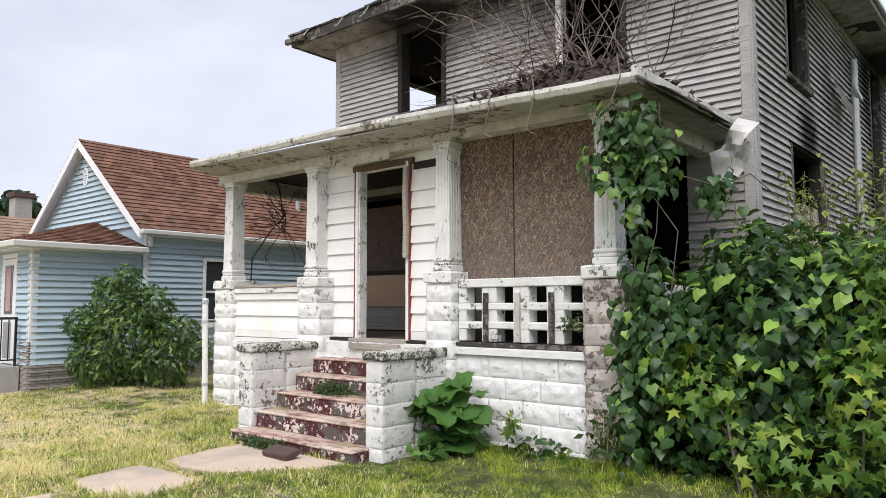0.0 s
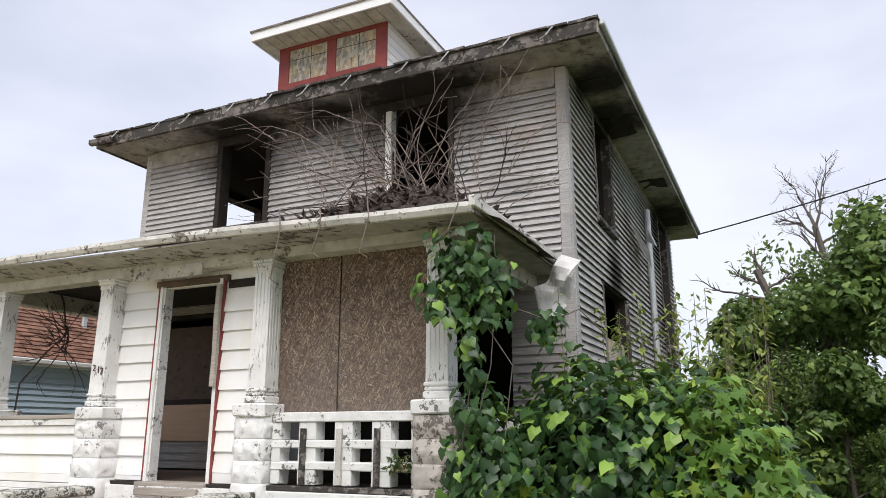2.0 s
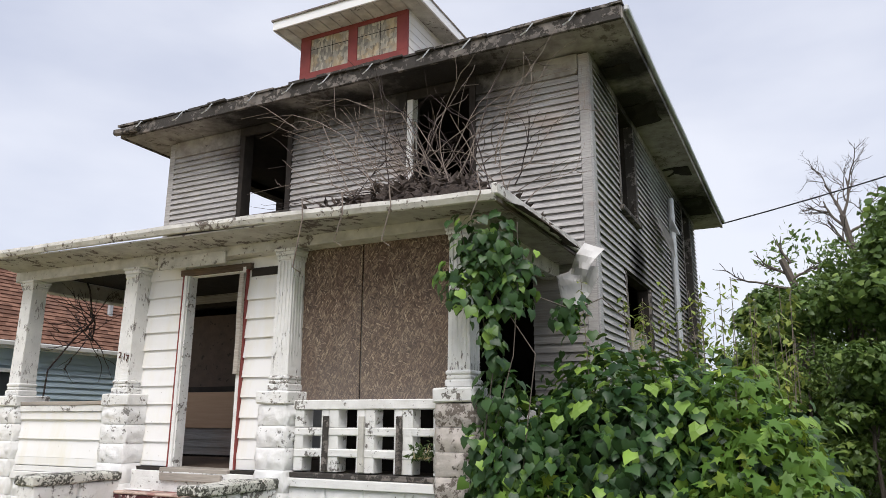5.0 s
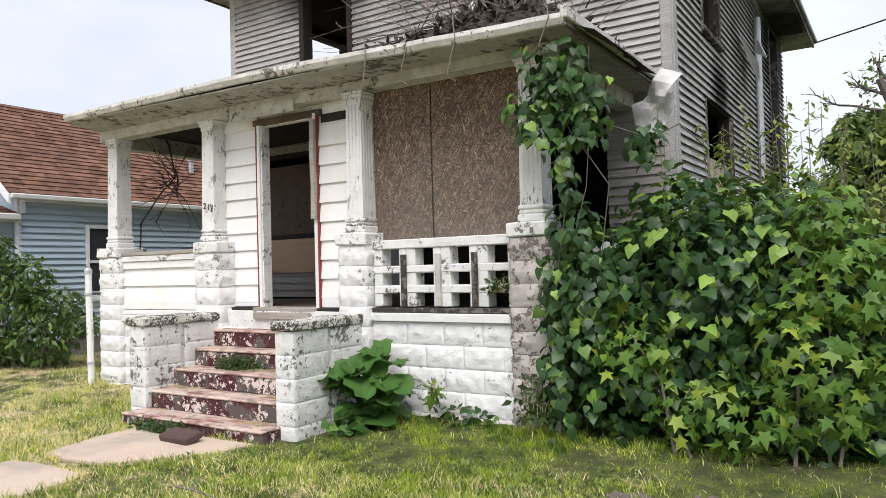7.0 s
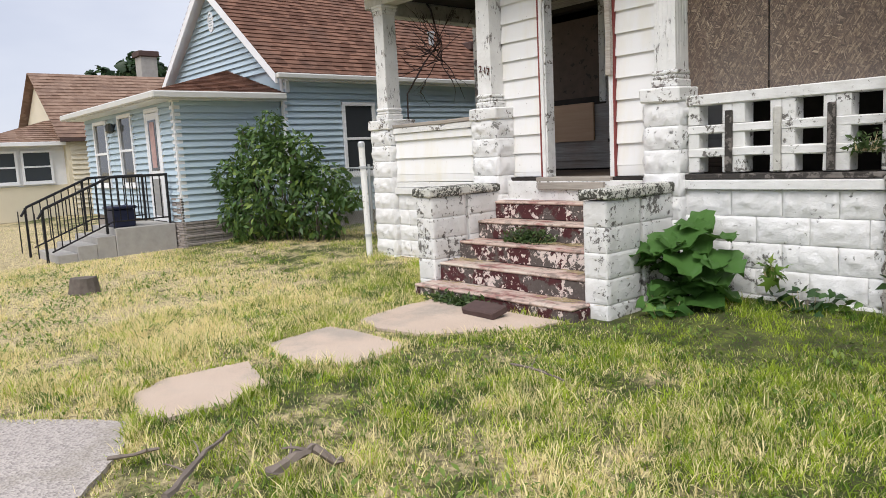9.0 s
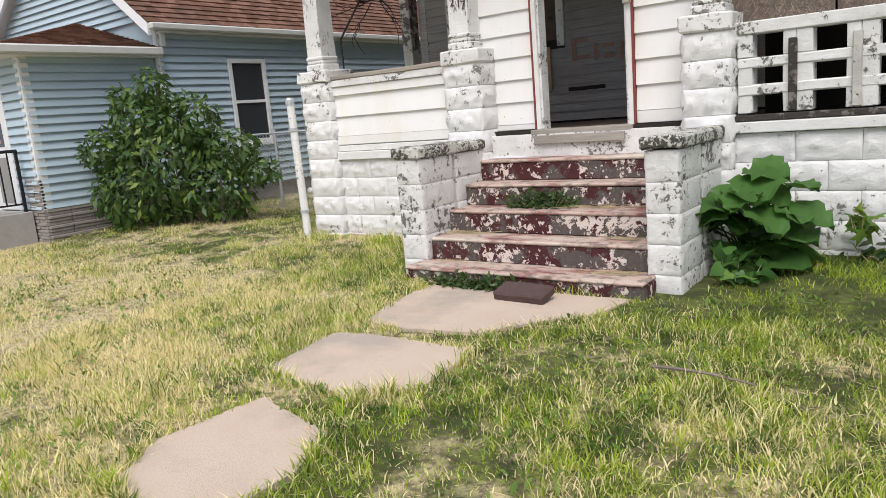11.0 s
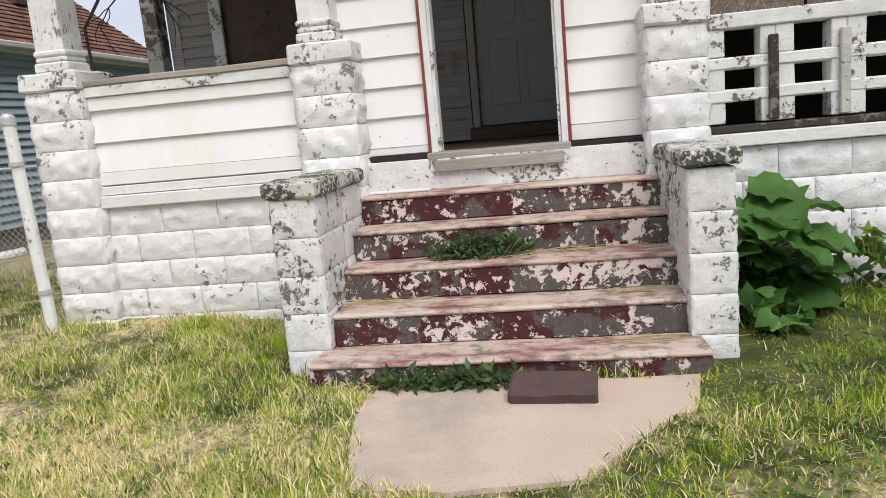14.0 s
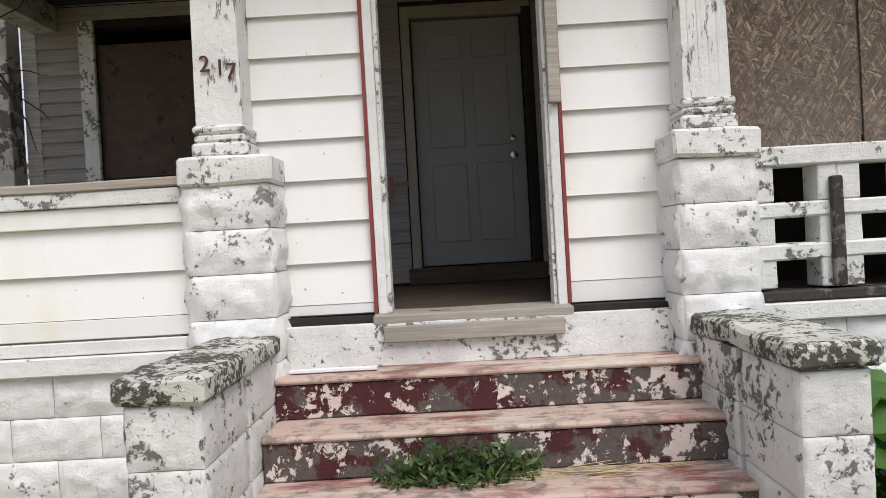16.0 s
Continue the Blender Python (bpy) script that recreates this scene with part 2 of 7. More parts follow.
c = k.mix(k.ramp(k.maths('ADD', k.maths('MULTIPLY', hz, 0.28), k.maths('MULTIPLY', wob, 0.3)), (0.65, 0.5), (1.0, 0.0)), c, (0.15, 0.135, 0.12))
c = k.mix(k.ramp(k.noise(2.2, 5, 0.6, k.scaled(2, 2, 0.5)), (0.55, 0.0), (0.75, 0.45)), c, (0.10, 0.06, 0.045))
M["osb"] = k.done(c, 0.8, f1, 0.5, 0.004)

k = Nodes("pale_strand_board")
f1 = k.voronoi(1.0, k.scaled(30.0, 30.0, 14.0, (0.0, 0.6, 0.0)), "Color")
c = k.ramp(f1, (0.0, (0.18, 0.17, 0.15)), (0.6, (0.36, 0.34, 0.29)), (1.0, (0.52, 0.48, 0.38)))
c = k.mix(k.ramp(k.noise(4.0, 4, 0.6), (0.5, 0.0), (0.62, 0.5)), c, (0.46, 0.33, 0.16))
M["pale_osb"] = k.done(c, 0.8)

k = Nodes("plywood")
c = k.mix(k.noise(2.0, 5, 0.6, k.scaled(1.0, 6.0, 14.0)), (0.40, 0.25, 0.15), (0.56, 0.39, 0.26))
M["plywood"] = k.done(c, 0.7)

k = Nodes("stained_board")
c = k.mix(k.noise(7.0, 5, 0.65), (0.055, 0.04, 0.032), (0.14, 0.10, 0.078))
c = k.mix(k.ramp(k.noise(13.0, 3, 0.5), (0.63, 0.0), (0.67, 0.8)), c, (0.03, 0.025, 0.02))
M["stained_board"] = k.done(c, 0.8)

# near-black of burnt wood, also used where only shade is painted in
k = Nodes("char_and_shade")
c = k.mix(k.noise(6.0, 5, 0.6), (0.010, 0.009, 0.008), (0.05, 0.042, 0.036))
M["char_and_shade"] = k.done(c, 0.95, k.noise(30.0, 4, 0.6), 0.6, 0.01)

k = Nodes("burnt_debris")
c = k.mix(k.noise(20.0, 5, 0.6), (0.025, 0.02, 0.018), (0.12, 0.095, 0.08))
M["debris"] = k.done(c, 0.95, k.noise(25.0, 5, 0.65), 0.8, 0.03)


def shingles(name, a, b, d):
    k = Nodes(name)
    tab = k.voronoi(1.0, k.scaled(5.5, 5.5, 9.0), "Color")
    c = k.mix(k.ramp(tab, (0.1, 0.0), (0.9, 1.0)), a, b)
    c = k.mix(k.ramp(k.noise(1.2, 5, 0.6, k.scaled(1, 1, 0.4)), (0.5, 0.0), (0.7, 0.6)), c, d)
    c = k.mix(k.ramp(k.noise(150.0, 2, 0.6), (0.5, 0.0), (0.8, 0.4)), c, d)
    return k.done(c, 0.95, k.noise(140.0, 3, 0.6), 0.4, 0.004)


M["brown_shingle"] = shingles("brown_shingle", (0.115, 0.055, 0.036), (0.235, 0.125, 0.085), (0.085, 0.055, 0.045))
M["tan_shingle"] = shingles("tan_shingle", (0.22, 0.14, 0.10), (0.32, 0.22, 0.165), (0.15, 0.10, 0.08))
M["old_shingle"] = shingles("old_shingle", (0.12, 0.10, 0.09), (0.22, 0.19, 0.17), (0.05, 0.045, 0.04))


def plain(name, colour, rough=0.6, metal=0.0, vary=0.2, scale=6.0, spec=0.3):
    k = Nodes(name)
    c = k.mix(k.noise(scale, 4, 0.6), tuple(v * (1 - vary) for v in colour), tuple(min(1, v * (1 + vary)) for v in colour))
    return k.done(c, rough, k.noise(scale * 8, 3, 0.6), 0.15, 0.003, metal, spec)


M["blue_siding"] = plain("blue_siding", (0.43, 0.535, 0.60), 0.5, 0, 0.08, 2.0)
M["cream_siding"] = plain("cream_siding", (0.66, 0.60, 0.46), 0.5, 0, 0.08, 2.0)
M["white_trim"] = plain("white_trim", (0.78, 0.79, 0.80), 0.45, 0, 0.06)
M["cream_gutter"] = plain("cream_gutter", (0.56, 0.56, 0.53), 0.5, 0, 0.1)
M["red_trim"] = plain("red_trim", (0.22, 0.05, 0.045), 0.6, 0, 0.3)
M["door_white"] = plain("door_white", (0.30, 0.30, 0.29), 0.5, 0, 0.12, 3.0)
M["beige_frame"] = plain("beige_frame", (0.34, 0.31, 0.25), 0.6, 0, 0.25)
M["iron"] = plain("iron", (0.02, 0.02, 0.022), 0.5, 0.3)
M["bin_plastic"] = plain("bin_plastic", (0.02, 0.025, 0.06), 0.4)
M["galvanised"] = plain("galvanised", (0.50, 0.52, 0.53), 0.5, 0.5, 0.25)
M["flashing"] = plain("flashing", (0.62, 0.61, 0.60), 0.7, 0.0, 0.25, 4.0)
M["chrome"] = plain("chrome", (0.6, 0.6, 0.6), 0.25, 1.0)
M["brick_stone"] = plain("brick_stone", (0.30, 0.27, 0.25), 0.9, 0, 0.4, 18.0)
M["grey_concrete"] = plain("grey_concrete", (0.36, 0.35, 0.33), 0.9, 0, 0.25, 8.0)
M["dark_brick"] = plain("dark_brick", (0.085, 0.055, 0.05), 0.85, 0, 0.35, 20.0)
M["twig"] = plain("twig", (0.20, 0.165, 0.14), 0.9, 0, 0.4, 12.0)
M["dark_twig"] = plain("dark_twig", (0.055, 0.042, 0.04), 0.9, 0, 0.4, 12.0)
M["bark"] = plain("bark", (0.13, 0.11, 0.095), 0.95, 0, 0.5, 14.0)
M["straw"] = plain("straw", (0.46, 0.38, 0.22), 0.9, 0, 0.3, 10.0)
M["cable"] = plain("cable", (0.015, 0.015, 0.016), 0.7)
M["curtain"] = plain("curtain", (0.45, 0.30, 0.28), 0.9, 0, 0.4, 14.0)
M["number_paint"] = plain("number_paint", (0.085, 0.035, 0.03), 0.7)
M["graffiti"] = plain("graffiti", (0.33, 0.19, 0.14), 0.8, 0, 0.4, 30.0)

k = Nodes("window_glass")
M["glass"] = k.done((0.045, 0.05, 0.055), 0.06, None, spec=0.6)


def foliage(name, a, b, tip, gloss=0.45, through_light=0.25):
    k = Nodes(name)
    c = k.mix(k.island, a, b)
    c = k.mix(k.ramp(k.island, (0.86, 0.0), (0.95, 1.0)), c, tip)
    c = k.mix(k.ramp(k.noise(2.5, 3, 0.5), (0.4, 0.0), (0.7, 0.35)), c, b)
    young = k.maths('MULTIPLY', k.ramp(k.noise(1.9, 3, 0.55), (0.54, 0.0), (0.66, 1.0)), k.ramp(k.island, (0.5, 0.0), (0.7, 0.8)))
    c = k.mix(young, c, tip)
    k.b.inputs["Transmission Weight"].default_value = 0.0
    k.done(c, gloss, None, spec=0.35)
    tr = k.t.nodes.new("ShaderNodeBsdfTranslucent")
    k.put(tr.inputs[0], k.mix(0.5, c, tip))
    ms = k.t.nodes.new("ShaderNodeMixShader")
    ms.inputs[0].default_value = through_light
    k.t.links.new(k.b.outputs[0], ms.inputs[1])
    k.t.links.new(tr.outputs[0], ms.inputs[2])
    k.t.links.new(ms.outputs[0], k.t.nodes["Material Output"].inputs[0])
    return k.m


M["vine_leaf"] = foliage("vine_leaf", (0.011, 0.034, 0.013), (0.052, 0.116, 0.030), (0.24, 0.39, 0.065), 0.42, 0.16)
M["shrub_leaf"] = foliage("shrub_leaf", (0.03, 0.07, 0.02), (0.085, 0.16, 0.038), (0.20, 0.28, 0.06))
M["wood_leaf"] = foliage("wood_leaf", (0.06, 0.11, 0.03), (0.13, 0.21, 0.05), (0.24, 0.33, 0.08))
M["far_and_shaded_leaf"] = foliage("far_and_shaded_leaf", (0.02, 0.045, 0.018), (0.035, 0.07, 0.026), (0.06, 0.10, 0.04))
M["burdock_leaf"] = foliage("burdock_leaf", (0.05, 0.13, 0.03), (0.085, 0.19, 0.04), (0.15, 0.28, 0.06), 0.5)
M["weed_leaf"] = foliage("weed_leaf", (0.03, 0.06, 0.018), (0.065, 0.11, 0.03), (0.11, 0.16, 0.05))


def lawn_colour(k, dry, green_a, green_b, straw):
    """Green and dry patches that follow the ground; dry shifts the balance."""
    patch = k.maths('ADD', k.maths('MULTIPLY', k.noise(0.7, 4, 0.6), 0.5), k.maths('MULTIPLY', k.noise(3.4, 5, 0.65), 0.5))
    west = k.maths('ADD', 0.05, k.maths('MULTIPLY', k.ramp(k.maths('MULTIPLY', k.axis(0), -0.1), (0.50, 0.0), (0.85, 1.0)), 0.15))
    lush = k.maths('MULTIPLY', k.ramp(k.maths('MULTIPLY', k.axis(1), 0.1), (0.40, 0.0), (0.52, 1.0)), -0.12)
    f = k.maths('ADD', k.maths('ADD', k.maths('ADD', patch, west), lush), dry)
    g = k.mix(k.ramp(k.noise(4.5, 5, 0.65), (0.40, 0.0), (0.60, 1.0)), green_a, green_b)
    return k.mix(k.ramp(f, (0.54, 0.0), (0.64, 1.0)), g, straw), f


k = Nodes("lawn_ground")
c, f = lawn_colour(k, 0.0, (0.05, 0.07, 0.018), (0.14, 0.17, 0.04), (0.60, 0.50, 0.29))
c = k.mix(k.ramp(k.noise(26.0, 5, 0.65), (0.45, 0.0), (0.62, 0.75)), c, (0.07, 0.055, 0.035))
M["lawn"] = k.done(c, 0.95, k.noise(40.0, 5, 0.65), 0.8, 0.03)

k = Nodes("grass_blade")
rnd = k.maths('MULTIPLY', k.maths('SUBTRACT', k.island, 0.52), 0.36)
c, f = lawn_colour(k, rnd, (0.075, 0.15, 0.014), (0.42, 0.53, 0.05), (0.88, 0.77, 0.42))
k.done(c, 0.6, None, spec=0.3)
tr = k.t.nodes.new("ShaderNodeBsdfTranslucent")
k.put(tr.inputs[0], c)
ms = k.t.nodes.new("ShaderNodeMixShader")
ms.inputs[0].default_value = 0.3
k.t.links.new(k.b.outputs[0], ms.inputs[1])
k.t.links.new(tr.outputs[0], ms.inputs[2])
k.t.links.new(ms.outputs[0], k.t.nodes["Material Output"].inputs[0])
M["grass"] = k.m


# ---- mesh helpers ----
def thing(name, at, label, category, group="", kind=""):
    ob = new(name)
    ob.location = at
    ob.empty_display_size = 0.2
    return tagged(ob, label, category, group, kind)


def finish(bm, mat, smooth=False):
    me = bpy.data.meshes.new("mesh")
    bmesh.ops.recalc_face_normals(bm, faces=bm.faces)
    bm.to_mesh(me)
    bm.free()
    me.materials.append(M[mat])
    if smooth:
        for p in me.polygons:
            p.use_smooth = True
    return me


def adopt(ob, parent):
    if parent is not None:
        ob.parent = parent
        ob.matrix_parent_inverse = Matrix.Translation(parent.location).inverted() if parent.data is None else Matrix.Identity(4)
    return ob


def part(name, bm, mat, parent=None, label="", smooth=False):
    ob = adopt(new(name, finish(bm, mat, smooth)), parent)
    return tagged(ob, label)


def piece(name, me, m, parent):
    ob = new(name, me)
    adopt(ob, parent)
    ob.matrix_basis = m
    return ob


def box(x0, x1, y0, y1, z0, z1, bev=0.0, bm=None):
    """A box between the given faces, with edges rounded by bev."""
    b = bmesh.new()
    bmesh.ops.create_cube(b, size=1, matrix=Matrix.Translation(((x0 + x1) / 2, (y0 + y1) / 2, (z0 + z1) / 2)) @ Matrix.Diagonal((abs(x1 - x0), abs(y1 - y0), abs(z1 - z0), 1)))
    if bev:
        bmesh.ops.bevel(b, geom=b.edges[:], offset=bev, segments=1, affect='EDGES')
    if bm is None:
        return b
    return merge(bm, b)


def merge(bm, b, m=None):
    me = bpy.data.meshes.new("join")
    b.to_mesh(me)
    b.free()
    if m is not None:
        me.transform(m)
    bm.from_mesh(me)
    bpy.data.meshes.remove(me)
    return bm


def roughen(bm, amount, scale, cuts=0, seed=0.0):
    """Subdivide and push points about by smooth noise."""
    if cuts:
        bmesh.ops.subdivide_edges(bm, edges=bm.edges[:], cuts=cuts, use_grid_fill=True)
    for v in bm.verts:
        v.co += noise.noise_vector(v.co * scale + Vector((seed, seed, seed))) * amount
    return bm


def prism(points, z0, z1):
    """An upright solid over a polygon of (x, y)."""
    bm = bmesh.new()
    lo = [bm.verts.new((x, y, z0)) for x, y in points]
    hi = [bm.verts.new((x, y, z1)) for x, y in points]
    bm.faces.new(lo)
    bm.faces.new(hi)
    for i in range(len(points)):
        j = (i + 1) % len(points)
        bm.faces.new((lo[i], lo[j], hi[j], hi[i]))
    return bm


def slab(corners, thick):
    """A sheet through 3 or 4 corners with thickness downwards."""
    bm = bmesh.new()
    a = [bm.verts.new(p) for p in corners]
    b = [bm.verts.new(Vector(p) - Vector((0, 0, thick))) for p in corners]
    bm.faces.new(a)
    bm.faces.new(b)
    for i in range(len(a)):
        j = (i + 1) % len(a)
        bm.faces.new((a[i], a[j], b[j], b[i]))
    return bm


def tube(points, radius, sides=5, taper=1.0, bm=None):
    """A round rod along points; its radius goes to radius * taper."""
    bm = bm or bmesh.new()
    rings, n = [], len(points)
    pts = [Vector(p) for p in points]
    for i, p in enumerate(pts):
        d = (pts[min(i + 1, n - 1)] - pts[max(i - 1, 0)]).normalized()
        u = d.cross(Vector((0.31, 0.17, 0.93))).normalized()
        v = d.cross(u)
        r = radius * (1 + (taper - 1) * i / max(1, n - 1))
        rings.append([bm.verts.new(p + (u * math.cos(2 * math.pi * s / sides) + v * math.sin(2 * math.pi * s / sides)) * r) for s in range(sides)])
    for a, b in zip(rings, rings[1:]):
        for s in range(sides):
            bm.faces.new((a[s], a[(s + 1) % sides], b[(s + 1) % sides], b[s]))
    bm.faces.new(rings[0])
    bm.faces.new(rings[-1])
    return bm


def lathe(profile, sides=12, m=None):
    """A turned solid from (radius, z) pairs."""
    bm = bmesh.new()
    rings = [[bm.verts.new((r * math.cos(2 * math.pi * s / sides), r * math.sin(2 * math.pi * s / sides), z)) for s in range(sides)] for r, z in profile]
    for a, b in zip(rings, rings[1:]):
        for s in range(sides):
            bm.faces.new((a[s], a[(s + 1) % sides], b[(s + 1) % sides], b[s]))
    bm.faces.new(rings[0])
    bm.faces.new(rings[-1])
    if m is not None:
        bm.transform(m)
    return bm


def raw_mesh(name, verts, faces_n, mat, parent=None, label="", kind="stuff"):
    """A mesh of many alike polygons from arrays: verts (n, 3), faces (m, k)."""
    me = bpy.data.meshes.new(name)
    kk = faces_n.shape[1]
    me.vertices.add(len(verts))
    me.vertices.foreach_set("co", verts.astype(np.float32).ravel())
    me.loops.add(faces_n.size)
    me.loops.foreach_set("vertex_index", faces_n.astype(np.int32).ravel())
    me.polygons.add(len(faces_n))
    me.polygons.foreach_set("loop_start", np.arange(0, faces_n.size, kk, dtype=np.int32))
    me.update(calc_edges=True)
    me.materials.append(M[mat])
    ob = adopt(new(name, me), parent)
    return tagged(ob, label, kind=kind)


def wall_cells(u0, u1, z0, z1, holes):
    """Rectangles that fill a wall around its openings (ua, ub, za, zb)."""
    us = sorted({u0, u1, *[h[0] for h in holes], *[h[1] for h in holes]})
    out = []
    for a, b in zip(us, us[1:]):
        cut = sorted([(h[2], h[3]) for h in holes if h[0] < b - 1e-6 and h[1] > a + 1e-6])
        z = z0
        for za, zb in cut:
            if za > z:
                out.append((a, b, z, za))
            z = zb
        if z < z1:
            out.append((a, b, z, z1))
    return out


def wall(name, facing, at, u0, u1, z0, z1, thick, holes, mat, parent, label=""):
    """A wall with openings. facing: the side its outer face looks to; at: that face's place."""
    bm = bmesh.new()
    for a, b, za, zb in wall_cells(u0, u1, z0, z1, holes):
        if facing == "-y":
            box(a, b, at, at + thick, za, zb, bm=bm)
        elif facing == "+y":
            box(a, b, at - thick, at, za, zb, bm=bm)
        elif facing == "+x":
            box(at - thick, at, a, b, za, zb, bm=bm)
        else:
            box(at, at + thick, a, b, za, zb, bm=bm)
    bmesh.ops.remove_doubles(bm, verts=bm.verts[:], dist=0.0005)
    return part(name, bm, mat, parent, label)


def board_mesh(h, mat, proud=0.02):
    """A clapboard one metre long that faces -y: thick at its foot, thin at its head."""
    bm = bmesh.new()
    prof = [(0.0, 0.016), (-proud + 0.007, 0.016), (-proud + 0.007, 0.0), (-proud, 0.0), (-proud * 0.96, 0.006), (-0.004, h + 0.012), (0.0, h + 0.012)]
    e = [[bm.verts.new((x, y, z)) for y, z in prof] for x in (0, 1)]
    bm.faces.new(e[0])
    bm.faces.new(e[1])
    for i in range(len(prof)):
        j = (i + 1) % len(prof)
        bm.faces.new((e[0][i], e[0][j], e[1][j], e[1][i]))
    return finish(bm, mat)


BOARDS = {}
TURN_OF = {"-y": 0, "+x": 90, "-x": -90, "+y": 180}


def courses(parent, facing, at, u0, u1, z0, z1, h, holes, mat, name="clapboard", joint=0.0, loose=0.0, slope=None, proud=0.03):
    """Rows of boards on a wall, cut at the openings. slope(z) narrows them to (ua, ub) under a gable."""
    key = (h, mat, proud)
    if key not in BOARDS:
        BOARDS[key] = board_mesh(h, mat, proud)
    rng = random.Random(int(at * 100) + int(z0 * 10))
    z = z0
    while z < z1 - 0.02:
        ua, ub = slope(z + h / 2) if slope else (u0, u1)
        spans = [(ua, ub)]
        for a, b, za, zb in holes:
            if za < z + h * 0.6 and zb > z + h * 0.4:
                spans = [s for lo, hi in spans for s in ((lo, min(hi, a)), (max(lo, b), hi)) if s[1] - s[0] > 0.03]
        for lo, hi in spans:
            cuts = [lo, hi]
            if joint and hi - lo > joint:
                cuts = [lo, lo + (hi - lo) * rng.uniform(0.3, 0.7), hi]
            for a, b in zip(cuts, cuts[1:]):
                g = Matrix.Diagonal((b - a - 0.002, 1, 1, 1))
                tilt = pose(0, 0, 0, 0, rng.uniform(-1, 1) * loose / max(1.0, b - a), 0)
                if facing == "-y":
                    m = pose(a, at, z)
                elif facing == "+x":
                    m = pose(at, a, z, 0, 0, 90)
                else:
                    m = pose(at, b, z, 0, 0, -90)
                piece(name, BOARDS[key], m @ tilt @ g, parent)
        z += h


def rock_block(w, h, d, seed, mat, swell_by=1.0):
    """A rock-faced concrete block: margins drawn in, a rough swelling face to -y."""
    bm = bmesh.new()
    us = (0.0, 0.03, 0.10, 0.18, 0.26, 0.34, 0.42, 0.5, 0.58, 0.66, 0.74, 0.82, 0.90, 0.97, 1.0)
    vs = (0.0, 0.06, 0.18, 0.31, 0.44, 0.57, 0.71, 0.85, 0.95, 1.0)
    nx, nz = len(us) - 1, len(vs) - 1
    g = []
    for j in range(nz + 1):
        row = []
        for i in range(nx + 1):
            x, z = w * us[i], h * vs[j]
            rim = i in (0, nx) or j in (0, nz)
            crest = 0.42 + 0.22 * noise.noise(Vector((x * 11 + seed * 7.7, 0.3, seed)))
            swell = max(0.0, 1 - ((vs[j] - crest) / (1 - crest)) ** 2) if vs[j] > crest else (vs[j] / crest) ** 2
            chip = noise.noise(Vector((x * 15 + seed * 5.1, z * 12, seed)))
            y = 0.0 if rim else -0.005 - swell_by * (0.012 + 0.034 * max(-0.2, chip)) * swell - 0.012 * noise.noise(Vector((x * 34, z * 40, seed * 3.0)))
            row.append(bm.verts.new((min(max(x, 0.0015), w - 0.0015), y, min(max(z, 0.0015), h - 0.0015))))
        g.append(row)
    for j in range(nz):
        for i in range(nx):
            bm.faces.new((g[j][i], g[j][i + 1], g[j + 1][i + 1], g[j + 1][i]))
    back = [bm.verts.new(p) for p in ((0.004, d, 0.004), (w - 0.004, d, 0.004), (w - 0.004, d, h - 0.004), (0.004, d, h - 0.004))]
    bm.faces.new(back)
    bm.faces.new([*g[0], back[1], back[0]])
    bm.faces.new([*g[nz], back[2], back[3]])
    bm.faces.new([*[r[0] for r in g], back[3], back[0]])
    bm.faces.new([*[r[nx] for r in g], back[2], back[1]])
    front_faces = {f for f in bm.faces if len(f.verts) == 4 and back[0] not in f.verts}
    for f in bm.faces:
        f.smooth = f in front_faces and f.index % 3 > 0
    for e in bm.edges:
        e.smooth = all(f in front_faces for f in e.link_faces)
    bmesh.ops.triangulate(bm, faces=[f for f in bm.faces if len(f.verts) > 4])
    return finish(bm, mat)


BLOCKS = {}


def block(w, h, d, mat, seed, swell_by=1.0):
    key = (round(w, 2), round(h, 3), round(d, 2), mat, seed % 6, swell_by)
    if key not in BLOCKS:
        BLOCKS[key] = rock_block(w, h, d, seed % 6 + 1, mat, swell_by)
    return BLOCKS[key]


def block_wall(parent, facing, at, u0, u1, z0, z1, mat, h=0.2, w=0.42, d=0.06, name="block"):
    """Courses of rock-faced blocks in half bond."""
    n = max(1, round((z1 - z0) / h))
    hh = (z1 - z0) / n
    i = 0
    for r in range(n):
        u = u0
        first = w * (0.5 if r % 2 else 1.0)
        while u < u1 - 0.02:
            e = min(u1, u + (first if u == u0 else w))
            if u1 - e < 0.08:
                e = u1
            m = {"-y": pose(u, at, z0 + r * hh), "+x": pose(at, u, z0 + r * hh, 0, 0, 90), "-x": pose(at, e, z0 + r * hh, 0, 0, -90)}[facing]
            piece(name, block(e - u, hh, d, "white_patchy" if r == 0 else mat, i * 3 + r), m, parent)
            u = e
            i += 1


# ---- plan numbers ----
HX0, HX1, HY0, HY1 = -9.6, -2.5, 8.4, 17.3      # burnt house, outer faces
WALL_TOP = 6.08
FLOOR = 1.08                                     # porch and ground floor
PX0, PX1, PY = -9.42, -2.94, 6.0                 # porch
NX0, NX1, NY0, NY1 = -19.0, -13.6, 7.0, 15.0     # neighbouring house


def ground_z(x, y):
    """The lawn's height: flat in front, a little higher along the house."""
    a = min(1.0, max(0.0, (y - 4.9) / 1.0))
    far = min(1.0, max(0.0, (x + 7.3) / -1.2) + max(0.0, (x + 5.1) / 0.5))
    return -0.02 + 0.10 * a * far + 0.025 * noise.noise(Vector((x * 0.5, y * 0.5, 3.0)))


